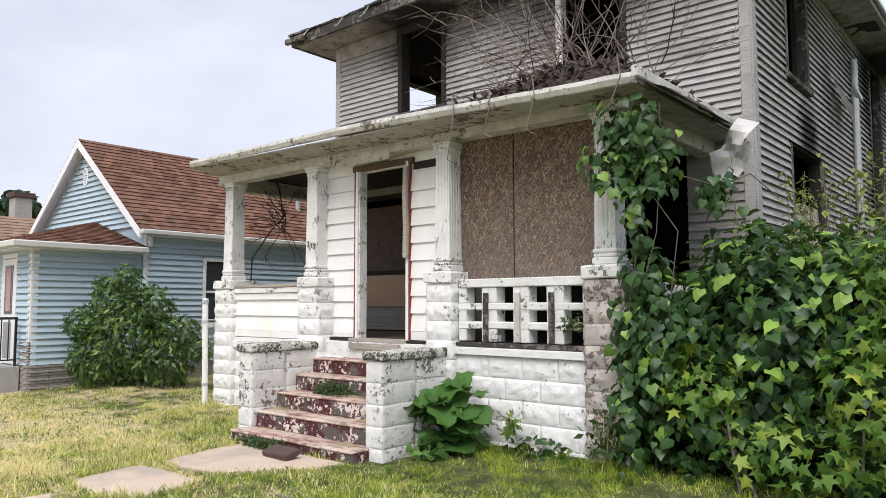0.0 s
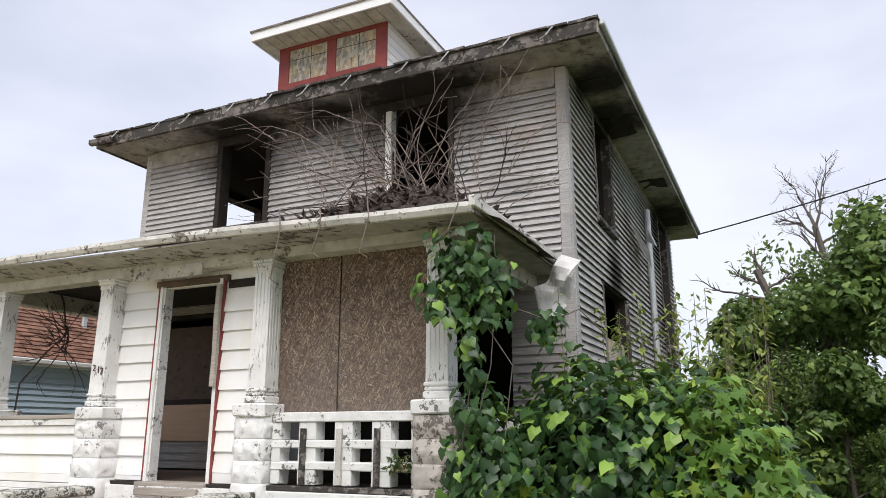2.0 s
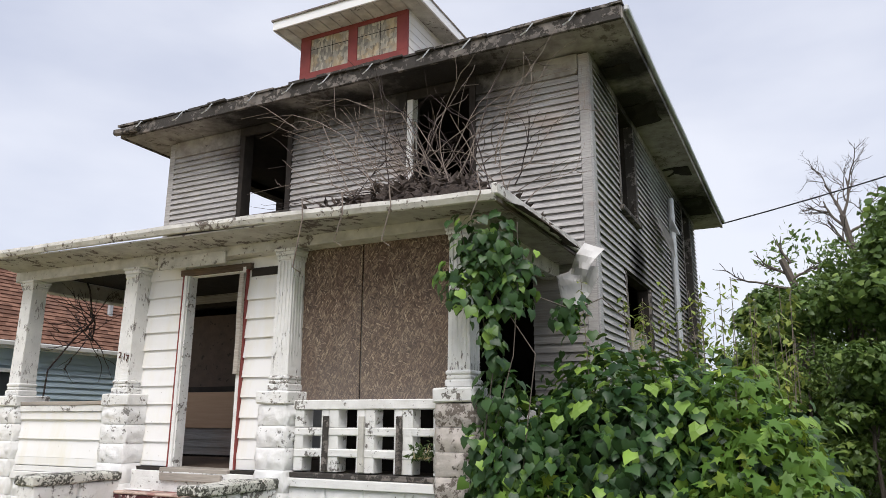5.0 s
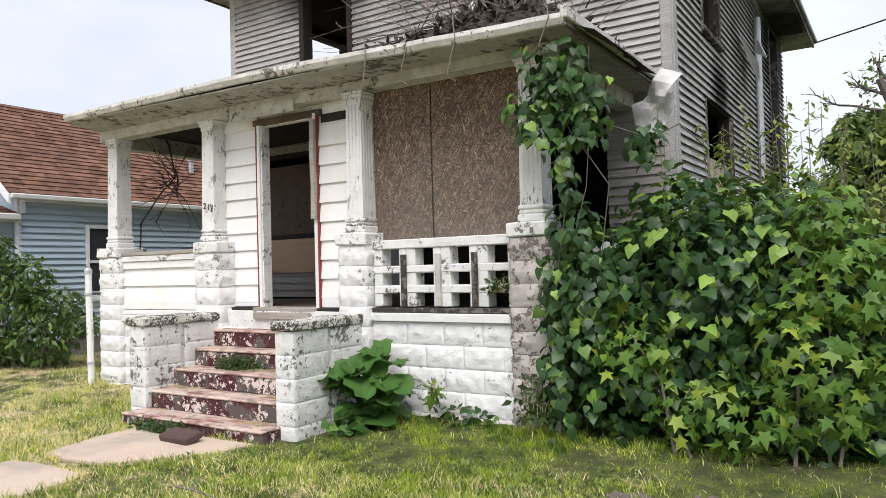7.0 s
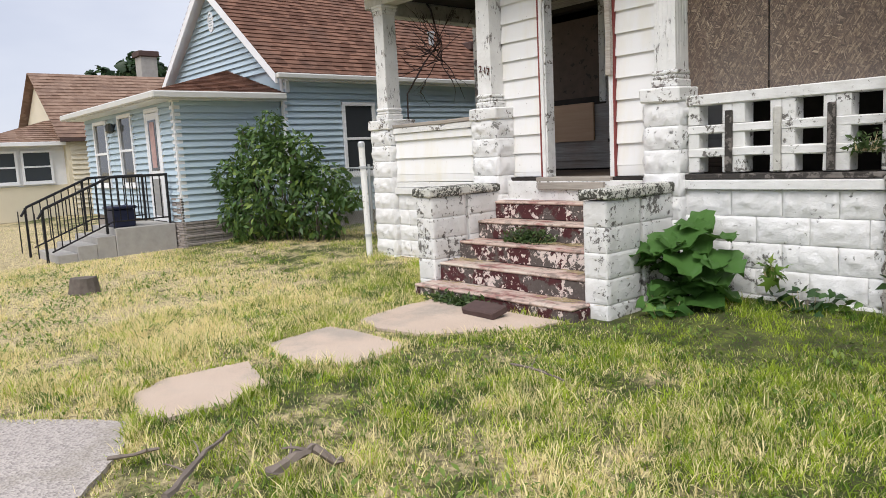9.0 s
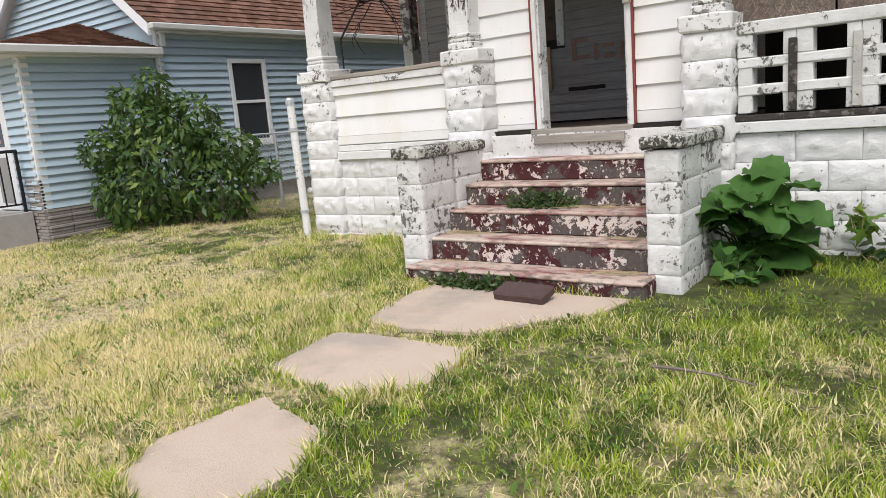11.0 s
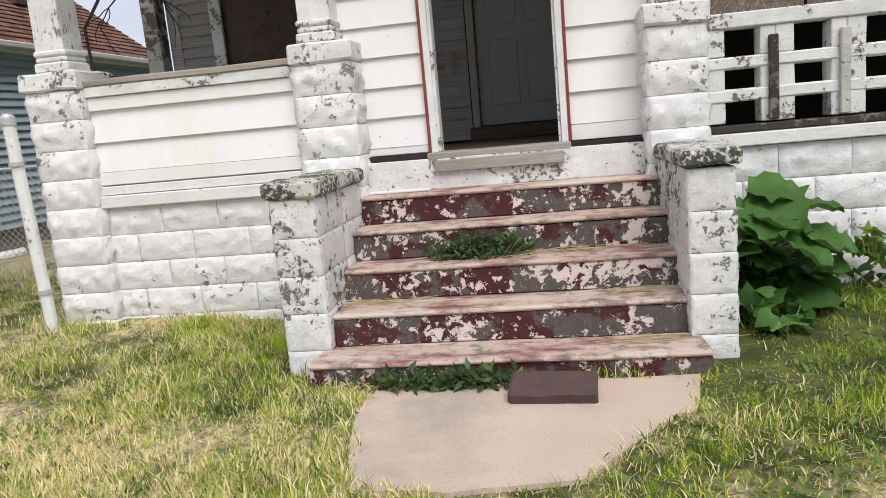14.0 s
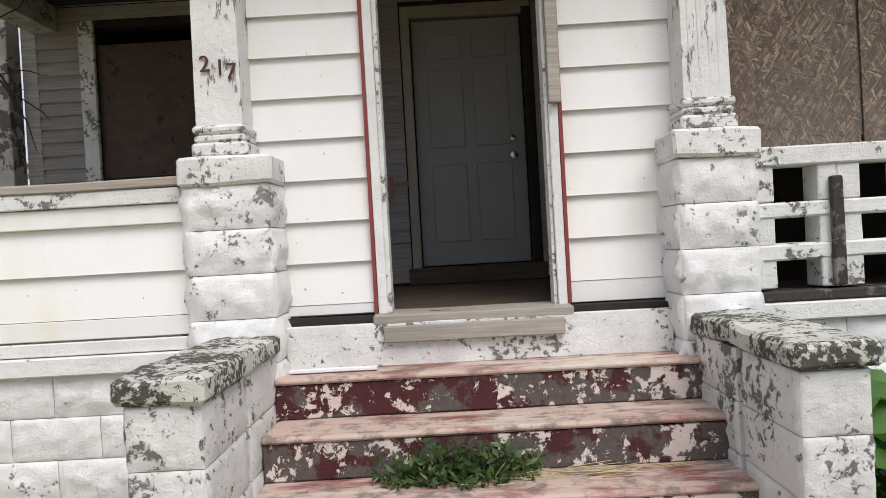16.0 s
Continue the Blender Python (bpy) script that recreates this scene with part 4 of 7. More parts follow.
def build_porch():
    porch = thing("porch", ((PX0 + PX1) / 2, PY, 0), "deep front porch of white painted concrete block", "porch")
    part("floor", box(PX0 + 0.1, PX1 - 0.1, 6.12, HY0 - 0.085, FLOOR - 0.16, FLOOR - 0.002), "dark_wood", porch, "dark worn wooden porch floor")
    piers = [(-9.42, -9.02), (-7.49, -7.10), (-5.27, -4.92), (-3.32, -2.94)]
    for i, (a, b) in enumerate(piers):
        pier(porch, a, b, 5.93, 6.33, -0.1, 1.73, i * 5, "dirty_block" if i == 3 else "white_block")
        column(porch, (a + b) / 2 - (0.03 if i == 1 else 0.0), 6.10, 0.215, 1.86, 3.30, i > 1)
    # foundation walls of block under the bays
    base = part("foundation", box(-9.05, -7.45, 6.06, 6.24, -0.1, 0.96), "white_patchy", porch, "white painted rock-faced block foundation")
    block_wall(base, "-y", 6.02, -9.02, -7.49, -0.1, 0.9, "white_block")
    base2 = part("foundation", box(-4.95, -3.3, 6.06, 6.24, -0.1, 0.96), "white_patchy", porch, "white painted rock-faced block foundation")
    block_wall(base2, "-y", 6.02, -4.92, -3.32, -0.1, 0.97, "white_block")
    side = part("foundation", box(-3.18, -2.99, 6.3, HY0 - 0.002, -0.1, 1.72), "white_patchy", porch)
    block_wall(side, "+x", -2.96, 6.33, HY0 - 0.01, -0.1, 1.7, "white_block")
    lside = part("foundation", box(-9.38, -9.2, 6.3, HY0 - 0.002, -0.1, 1.72), "white_patchy", porch)
    part("foundation", box(-7.12, -5.25, 6.22, 6.4, -0.1, 0.92), "white_patchy", porch)
    # closed left bay: four wide boards under a cap, with a drip board
    bay = part("bay_panel", box(-9.05, -7.46, 6.04, 6.2, 0.96, 1.72), "white_wood", porch, "white clapboard panel under the railing cap")
    courses(bay, "-y", 6.03, -9.11, -7.52, 1.152, 1.55, 0.205, [], "white_siding", "siding_board")
    part("starter_board", box(-9.11, -7.52, 6.0, 6.03, 1.06, 1.149, 0.003), "white_siding", bay)
    for lo, hi in ((-9.17, -9.11), (-7.52, -7.46)):
        part("edge_trim", box(lo, hi, 5.985, 6.035, 1.055, 1.735, 0.004), "white_siding", bay)
    part("edge_trim", box(-9.11, -7.52, 5.995, 6.035, 1.575, 1.665, 0.004), "white_siding", bay)
    part("edge_trim", box(-9.11, -7.52, 5.975, 6.035, 1.668, 1.737, 0.004), "white_rail", bay)
    part("rail_cap", roughen(box(-9.1, -7.46, 5.965, 6.26, 1.74, 1.785, 0.008), 0.008, 4, 2), "tan_plank", bay)
    part("drip_board", box(-9.08, -7.5, 5.965, 6.04, 0.90, 0.985, 0.006), "white_wood", bay)
    part("drip_board", box(-9.1, -7.5, 5.99, 6.04, 0.99, 1.05, 0.004), "white_wood", bay)
    # pierced block screen in the right bay
    screen = part("block_screen", box(-4.92, -3.32, 6.02, 6.2, 1.68, 1.77, 0.008), "white_rail", porch, "pierced white concrete block screen with dark openings")
    xs = [-4.90 + 0.398 * i for i in range(5)]
    for i in range(4):
        for j, z in enumerate((1.115, 1.315, 1.515)):
            xa = xs[i]
            part("screen_block", roughen(box(xa, xa + 0.105, 6.035, 6.19, z, z + 0.165, 0.006), 0.004, 9), "white_patchy", screen)
            part("screen_block", roughen(box(xa + 0.31, xa + 0.396, 6.035, 6.19, z, z + 0.165, 0.006), 0.004, 9), "white_patchy", screen)
    for z in (1.283, 1.478):
        part("screen_bar", roughen(box(-4.90, -3.33, 6.028, 6.195, z - 0.038, z + 0.038, 0.01), 0.008, 7, 2), "white_patchy", screen)
    for i in range(1, 4):
        x = xs[i] - 0.02
        part("screen_post", roughen(box(x - 0.028, x + 0.028, 5.995, 6.03, 1.12, 1.62, 0.006), 0.006, 6, 1), "aged_trim" if i == 2 else "burnt_trim", screen)
    part("bottom_rail", roughen(box(-4.91, -3.33, 5.995, 6.2, 1.06, 1.105, 0.006), 0.006, 5, 1), "burnt_trim", screen)
    part("sill_board", box(-4.93, -3.31, 5.97, 6.2, 0.975, 1.055, 0.006), "white_wood", screen)
    # dark sheet added so that the screen's openings look shaded
    part("backing", box(-4.9, -3.33, 6.9, 6.95, FLOOR, 1.9), "char_and_shade", porch)
    # boarded opening over the screen
    for lo, hi in ((-5.02, -4.290), (-4.274, -3.2)):
        part("opening_board", box(lo, hi, 6.20, 6.215, 1.70, 3.42), "osb", porch, "weathered brown strand board sheet")
    # siding beside the doorway
    entry = wall("entry_wall", "-y", 6.2, -7.22, -5.17, 1.09, 3.36, 0.08, [(-6.66, -5.75, 0.9, 3.16)], "white_wood", porch, "white wide-board wall beside the doorway")
    courses(entry, "-y", 6.198, -7.22, -6.68, 1.148, 3.2, 0.2, [], "white_siding", "siding_board", loose=0.12)
    courses(entry, "-y", 6.198, -5.73, -5.17, 1.195, 3.05, 0.205, [], "white_siding", "siding_board", loose=0.12)
    part("starter_board", box(-7.1, -6.68, 6.172, 6.197, 1.095, 1.146, 0.003), "white_siding", entry)
    part("starter_board", box(-5.73, -5.26, 6.172, 6.197, 1.09, 1.193, 0.003), "white_siding", entry)
    part("transom_strip", box(-5.70, -5.28, 6.185, 6.197, 3.09, 3.18), "char_and_shade", entry)
    for lo, hi in ((-6.66, -6.615), (-5.795, -5.75)):
        part("door_jamb", roughen(box(lo, hi, 6.15, 6.30, 1.085, 3.2, 0.004), 0.004, 2, 2), "white_wood", entry)
    part("door_stop", box(-6.679, -6.662, 6.15, 6.19, 1.09, 3.17), "red_trim", entry)
    part("door_stop", box(-6.615, -6.595, 6.17, 6.29, 1.09, 3.17), "white_rail", entry)
    part("door_stop", box(-5.812, -5.797, 6.17, 6.29, 1.09, 3.17), "white_rail", entry)
    part("door_stop", box(-5.748, -5.731, 6.15, 6.19, 1.09, 3.17), "red_trim", entry)
    part("door_head", box(-6.72, -5.69, 6.15, 6.30, 3.17, 3.24, 0.004), "dark_wood", entry)
    part("broken_jamb", roughen(box(-5.80, -5.742, 6.10, 6.148, 2.05, 3.13, 0.004), 0.01, 3, 2), "tan_plank", entry)
    part("threshold", roughen(box(-6.68, -5.74, 6.06, 6.34, 1.045, 1.09, 0.006), 0.008, 4, 2), "tan_plank", porch)
    part("riser_plank", roughen(box(-6.63, -5.79, 6.02, 6.055, 0.965, 1.04, 0.004), 0.004, 4, 1), "tan_plank", porch)
    part("riser_board", roughen(box(-7.09, -5.28, 6.06, 6.10, 0.85, 1.052, 0.004), 0.006, 4, 2), "white_rail", porch)
    # near-black strip painted in for the shade under the threshold
    part("gap", roughen(box(-7.09, -5.28, 6.11, 6.2, 1.0, 1.085), 0.01, 8, 4), "char_and_shade", porch)
    part("pilaster", roughen(box(-9.76, -9.60, 8.18, 8.36, FLOOR - 0.1, 3.42, 0.006), 0.005, 3, 2), "eave_paint", porch, "weathered grey post against the house wall")
    # beam, ceiling, roof and gutter
    part("beam", roughen(box(-9.5, -2.9, 6.0, 6.2, 3.30, 3.44, 0.006), 0.01, 1.5, 3), "aged_trim", porch, "dirty cream porch beam")
    part("beam", box(-3.14, -2.94, 6.2, HY0 - 0.03, 3.22, 3.42, 0.006), "aged_trim", porch)
    part("beam", box(-9.5, -9.3, 6.2, HY0 - 0.03, 3.22, 3.42, 0.006), "aged_trim", porch)
    part("bent_flashing", roughen(box(-6.9, -5.9, 5.98, 5.995, 3.22, 3.36, 0.003), 0.02, 3, 2), "aged_trim", porch)
    part("ceiling", box(-9.3, -3.1, 6.2, HY0 - 0.03, 3.43, 3.46), "char_and_shade", porch)
    gx0, gx1, gy = -9.5, -2.58, 5.56

    def sag(x):
        """The eave's height: it dips towards the burnt corner."""
        s = (x - gx0) / (gx1 - gx0)
        return 3.56 - 0.10 * s + 0.05 * math.sin(s * math.pi * 1.5) * s

    bm = bmesh.new()
    n = 28
    rows = []
    for i in range(n + 1):
        x = gx0 + (gx1 - gx0) * i / n
        z = sag(x)
        top_x = min(x, -5.4)
        rows.append([bm.verts.new(p) for p in ((x, gy, z), (x + (top_x - x) * 0.5, gy + (HY0 - gy) * 0.5, z + (4.58 - z) * 0.5 - 0.02), (top_x, HY0 - 0.03, 4.58), (x, gy, z - 0.05), (top_x, HY0 - 0.03, 4.5))])
    for a, b in zip(rows, rows[1:]):
        for i, j in ((0, 1), (1, 2), (3, 4)):
            q = [a[i], b[i], b[j], a[j]]
            try:
                bm.faces.new(q)
            except ValueError:
                pass
    bmesh.ops.remove_doubles(bm, verts=bm.verts[:], dist=0.001)
    part("roof", bm, "old_shingle", porch, "sagging grey shingle porch roof", True)
    part("roof", slab(((gx1, gy, sag(gx1)), (gx1, HY0 - 0.03, sag(gx1)), (-5.4, HY0 - 0.03, 4.575)), 0.05), "old_shingle", porch)
    part("gable_end", prism([(0, 0), (2.2, 0), (2.2, 1.0)], 0, 0.05), "aged_trim", porch).matrix_basis = pose(-9.42, 6.2, 3.44) @ Matrix(((0, 0, 1, 0), (1, 0, 0, 0), (0, 1, 0, 0), (0, 0, 0, 1)))
    bm = bmesh.new()
    prof = [(0.0, 0.03), (-0.05, 0.03), (-0.055, -0.01), (-0.03, -0.055), (0.0, -0.06)]
    rows = []
    for i in range(n + 1):
        x = gx0 + (gx1 - gx0) * i / n
        rows.append([bm.verts.new((x, gy + py, sag(x) + pz + 0.008 * noise.noise(Vector((x * 3, 0, 0))))) for py, pz in prof])
    for a, b in zip(rows, rows[1:]):
        for i in range(len(prof)):
            j = (i + 1) % len(prof)
            bm.faces.new((a[i], a[j], b[j], b[i]))
    bm.faces.new(rows[0])
    bm.faces.new(rows[-1])
    part("gutter", bm, "gutter_paint", porch, "dirty white gutter, bent in places")
    part("gutter", roughen(box(gx1 - 0.02, gx1 + 0.04, gy - 0.05, HY0 - 0.35, 3.40, 3.50, 0.01), 0.015, 2, 3), "gutter_paint", porch, "dirty white side gutter")
    bm = bmesh.new()
    lo = [bm.verts.new(p) for p in ((gx0, gy, 3.50), (gx1, gy, 3.405), (gx1, 6.0, 3.41), (gx0, 6.0, 3.44))]
    bm.faces.new(lo)
    bmesh.ops.subdivide_edges(bm, edges=bm.edges[:], cuts=6, use_grid_fill=True)
    bmesh.ops.solidify(bm, geom=bm.faces[:], thickness=0.015)
    part("eave_soffit", roughen(bm, 0.01, 2), "eave_paint", porch)
    part("eave_soffit", box(-2.94, gx1, 6.0, HY0 - 0.05, 3.38, 3.40), "soffit", porch)
    # house number, painted on the second column
    for ch, x, z in (("2", -7.40, 2.255), ("1", -7.33, 2.235), ("7", -7.28, 2.215)):
        cu = bpy.data.curves.new("number", 'FONT')
        cu.body = ch
        cu.size = 0.105
        cu.extrude = 0.003
        tmp = new("number", cu)
        dg = bpy.context.evaluated_depsgraph_get()
        me = bpy.data.meshes.new_from_object(tmp.evaluated_get(dg))
        bpy.data.objects.remove(tmp)
        me.materials.clear()
        me.materials.append(M["number_paint"])
        ob = new("house_number", me)
        adopt(ob, porch)
        ob.matrix_basis = pose(x, 5.985, z, 90, 0, 0)
    # sheet metal torn off the corner: a long strip and a crumpled lower piece
    for outline, y, bend in ((((0.35, 0.68), (0.54, 0.61), (0.30, 0.27), (0.10, 0.32)), 7.55, 0.10),
                             (((0.0, 0.38), (0.28, 0.48), (0.46, 0.43), (0.45, 0.33), (0.22, 0.0), (0.05, 0.11)), 7.66, 0.07)):
        bm = bmesh.new()
        bm.faces.new([bm.verts.new((u, 0, v)) for u, v in outline])
        bmesh.ops.triangulate(bm, faces=bm.faces[:])
        bmesh.ops.subdivide_edges(bm, edges=bm.edges[:], cuts=5, use_grid_fill=True)
        for v in bm.verts:
            u, w = v.co.x, v.co.z
            v.co = Vector((-2.73 + u, y - bend * abs(math.sin(u * 6 + w * 5)) + 0.03 * noise.noise(Vector((u * 9, w * 9, y))), 2.72 + w))
        bmesh.ops.solidify(bm, geom=bm.faces[:], thickness=0.004)
        part("crumpled_flashing", bm, "flashing", porch, "folded white sheet metal hanging loose")
    return porch


porch = build_porch()


# ---- steps ----
def build_steps():
    st = thing("front_steps", (-6.15, 5.4, 0), "five concrete steps with peeling dark red and white paint", "steps")
    zs = (0.105, 0.292, 0.480, 0.665, 0.850)
    ys = (4.74, 5.03, 5.31, 5.59, 5.86)
    for i, (z, y) in enumerate(zip(zs, ys)):
        x0, x1 = (-7.18, -5.165) if i == 0 else (-7.11, -5.20)
        z0 = zs[i - 1] + 0.002 if i else -0.12
        s = part("step", roughen(box(x0, x1, y + 0.012, 6.2, z0, z - 0.03, 0.006), 0.006, 5, 3, i), "step_riser", st)
        part("tread", roughen(box(x0, x1, y, 6.2, z - 0.028, z, 0.01), 0.006, 5, 3, i + 9), "step_tread", s)
    for x0, x1, seed in ((-7.37, -7.12, 1), (-5.22, -4.995, 7)):
        ck = part("cheek_wall", box(x0 + 0.03, x1 - 0.03, 5.0, 5.97, -0.1, 0.95), "white_patchy", st, "white peeling rock-faced block cheek wall")
        for r in range(5):
            z = -0.1 + r * 0.21
            piece("block", block(x1 - x0, 0.21, 0.05, "white_patchy", seed + r, 0.25), pose(x0, 4.98, z), ck)
            for s in range(2):
                a = 4.98 + s * 0.5
                piece("block", block(0.46 + 0.02 * s, 0.21, 0.04, "white_patchy", seed + r + s, 0.25), pose(x1, a, z, 0, 0, 90), ck)
                piece("block", block(0.46 + 0.02 * s, 0.21, 0.04, "white_patchy", seed + r + s + 2, 0.25), pose(x0, a + 0.46 + 0.02 * s, z, 0, 0, -90), ck)
        part("cap", roughen(box(x0 - 0.025, x1 + 0.03, 4.94, 5.97, 0.955, 1.045, 0.016), 0.018, 6, 4, seed), "cap_stone", ck, "mossy grey capstone")


build_steps()


# ---- neighbouring house ----
def framed_window(parent, facing, at, u0, u1, z0, z1, blind=True):
    """A white-framed double-hung window set on a wall."""
    def slab_box(a, b, d0, d1, za, zb, bev=0.004):
        if facing == "-y":
            return box(a, b, at - d1, at - d0, za, zb, bev)
        return box(at + d0, at + d1, a, b, za, zb, bev)
    win = part("window", slab_box(u0, u1, 0.003, 0.012, z0, z1), "glass", parent, "white-framed sash window with dark panes")
    t = 0.07
    for a, b, za, zb in ((u0 - t, u0, z0 - t, z1 + t), (u1, u1 + t, z0 - t, z1 + t), (u0, u1, z1, z1 + t), (u0, u1, z0 - t, z0)):
        part("frame", slab_box(a, b, 0.004, 0.05, za, zb), "white_trim", win)
    zm = (z0 + z1) / 2
    part("sash_bar", slab_box(u0, u1, 0.013, 0.035, zm - 0.025, zm + 0.025), "white_trim", win)
    part("sill", slab_box(u0 - t - 0.02, u1 + t + 0.02, 0.004, 0.08, z0 - t - 0.04, z0 - t - 0.001), "white_trim", win)
    return win


def shingle_roof(parent, p0, p1, q1, q0, mat, step=0.16):
    """Overlapping courses from the eave p0-p1 up to the top edge q0-q1."""
    p0, p1, q0, q1 = (Vector(p) for p in (p0, p1, q0, q1))
    up = ((p1 - p0).cross(q0 - p0)).normalized()
    if up.z < 0:
        up = -up
    n = max(2, round(((q0 + q1) / 2 - (p0 + p1) / 2).length / step))
    bm = bmesh.new()
    for i in range(n):
        a, b = i / n, min(1.0, (i + 1.15) / n)
        lo0, lo1 = p0.lerp(q0, a), p1.lerp(q1, a)
        hi0, hi1 = p0.lerp(q0, b), p1.lerp(q1, b)
        v = [bm.verts.new(c) for c in (lo0, lo1, lo1 + up * 0.028, lo0 + up * 0.028, hi0, hi1, hi1 + up * 0.006, hi0 + up * 0.006)]
        for f in ((0, 1, 2, 3), (3, 2, 6, 7), (0, 3, 7, 4), (1, 2, 6, 5), (0, 1, 5, 4), (4, 5, 6, 7)):
            bm.faces.new([v[j] for j in f])
    me = finish(bm, mat)
    return tagged(adopt(new("roof", me), parent), "shingle roof slope in overlapping courses", kind="stuff")


def build_neighbour():
    nb = thing("house", ((NX0 + NX1) / 2, NY0, 0), "small pale blue sided house with brown shingle roof", "house")
    cx = (NX0 + NX1) / 2
    ridge, eave = 5.12, 3.08
    main = part("wall", box(NX0, NX1, NY0, NY1, 0.35, eave), "blue_siding", nb, "pale blue horizontal siding")
    part("foundation", box(NX0 + 0.03, NX1 - 0.03, NY0 + 0.03, NY1 - 0.03, -0.1, 0.35), "brick_stone", nb)
    g = prism([(NX0, eave), (NX1, eave), (cx, ridge - 0.05)], 0, 0.12)
    g.transform(Matrix(((1, 0, 0, 0), (0, 0, 1, NY0), (0, 1, 0, 0), (0, 0, 0, 1))))
    gab = part("gable", g, "blue_siding", nb)
    courses(gab, "-y", NY0 - 0.001, NX0, NX1, eave, ridge - 0.2, 0.115, [], "blue_siding", "siding_board", proud=0.05,
            slope=lambda z: (NX0 + (z - eave) / (ridge - 0.05 - eave) * (cx - NX0) + 0.05, NX1 - (z - eave) / (ridge - 0.05 - eave) * (NX1 - cx) - 0.05))
    courses(main, "+x", NX1 + 0.001, NY0, NY1, 0.36, eave - 0.12, 0.115, [(8.22, 9.03, 1.06, 2.5), (13.3, 13.95, 1.6, 2.5)], "blue_siding", "siding_board", proud=0.05)
    framed_window(nb, "+x", NX1 + 0.012, 8.30, 8.95, 1.14, 2.42)
    framed_window(nb, "+x", NX1 + 0.012, 13.37, 13.88, 1.67, 2.43)
    part("corner_trim", box(NX1 - 0.06, NX1 + 0.03, NY0 - 0.028, NY0 + 0.05, 0.36, eave, 0.004), "white_trim", nb)
    # gable roof with white rakes and gutter
    o = 0.22
    k = (ridge - eave) / (cx - NX0)
    for sx, x in ((-1, NX0 - o), (1, NX1 + o)):
        ze = eave - o * k + 0.06
        shingle_roof(nb, (x, NY0 - 0.25, ze), (x, NY1 + 0.25, ze), (cx, NY1 + 0.25, ridge + 0.06), (cx, NY0 - 0.25, ridge + 0.06), "brown_shingle")
        bm = bmesh.new()
        v = [bm.verts.new(p) for p in ((x, NY0 - 0.26, ze - 0.01), (cx, NY0 - 0.26, ridge + 0.05), (cx, NY0 - 0.26, ridge - 0.14), (x, NY0 - 0.26, ze - 0.18))]
        w = [bm.verts.new(q.co + Vector((0, 0.05, 0))) for q in v]
        for f in ((0, 1, 2, 3),):
            bm.faces.new([v[i] for i in f])
            bm.faces.new([w[i] for i in f])
        for i in range(4):
            bm.faces.new((v[i], v[(i + 1) % 4], w[(i + 1) % 4], w[i]))
        part("rake_board", bm, "white_trim", nb)
        part("rake_soffit", slab(((x, NY0 - 0.21, ze - 0.05), (cx, NY0 - 0.21, ridge), (cx, NY0, ridge), (x, NY0, ze - 0.05)), 0.02), "white_trim", nb)
        part("gutter", box(min(x, x + sx * 0.11), max(x, x + sx * 0.11), NY0 - 0.25, NY1 + 0.2, ze - 0.10, ze + 0.0, 0.02), "cream_gutter", nb)
        part("soffit", box(min(x, x - sx * o), max(x, x - sx * o), NY0, NY1, ze - 0.12, ze - 0.10), "white_trim", nb)
    part("downpipe", box(NX1 + 0.03, NX1 + 0.09, NY0 + 0.02, NY0 + 0.10, 2.65, 2.95, 0.01), "white_trim", nb)
    part("vent", lathe([(0.17, 0.0), (0.17, 0.03), (0.13, 0.035), (0.13, 0.012)], 20, pose(-16.33, NY0 - 0.022, 4.36, 90, 0, 0) @ Matrix.Diagonal((0.75, 1.25, 1, 1))), "white_trim", nb, "oval white gable vent")
    for i in range(5):
        part("vent_slat", box(-16.41, -16.25, NY0 - 0.05, NY0 - 0.03, 4.24 + i * 0.05, 4.265 + i * 0.05), "white_trim", nb)
    part("roof_vent", lathe([(0.06, 0), (0.06, 0.3), (0.09, 0.32), (0.09, 0.36)], 8, pose(-14.6, 11.5, 3.85)), "galvanised", nb)
    part("roof_vent", box(-14.75, -14.45, 12.6, 12.9, 3.85, 4.05, 0.02), "dark_brick", nb)
    chim = part("chimney", box(-17.3, -16.7, 13.0, 13.6, 4.6, 5.55, 0.01), "brick_stone", nb, "short brick chimney")
    part("cap", box(-17.36, -16.64, 12.94, 13.66, 5.55, 5.66, 0.01), "grey_concrete", chim)
    # enclosed porch under a hip roof
    vx0, vx1, vy = -18.85, -13.74, 5.0
    ptop = 2.50
    pw = part("wall", box(vx0, vx1, vy, NY0, 0.45, ptop), "blue_siding", nb, "pale blue enclosed front porch")
    holes = [(-18.2, -17.3, 1.05, 2.42), (-16.57, -15.75, 1.05, 2.46), (-15.05, -14.33, 0.4, 2.46)]
    courses(pw, "-y", vy - 0.001, vx0, vx1, 0.46, ptop - 0.05, 0.115, holes, "blue_siding", "siding_board", proud=0.05)
    courses(pw, "+x", vx1 + 0.001, vy, NY0 - 0.03, 0.46, ptop - 0.05, 0.115, [], "blue_siding", "siding_board", proud=0.05)
    framed_window(nb, "-y", vy - 0.012, -18.12, -17.38, 1.14, 2.34)
    framed_window(nb, "-y", vy - 0.012, -16.49, -15.82, 1.14, 2.38)
    dr = part("door", box(-14.98, -14.40, vy - 0.045, vy - 0.015, 0.45, 2.36, 0.004), "white_trim", nb, "white storm door with a glazed upper half")
    part("pane", box(-14.88, -14.50, vy - 0.052, vy - 0.046, 1.35, 2.24), "glass", dr)
    part("curtain", box(-14.80, -14.58, vy - 0.056, vy - 0.0525, 1.4, 2.2), "curtain", dr)
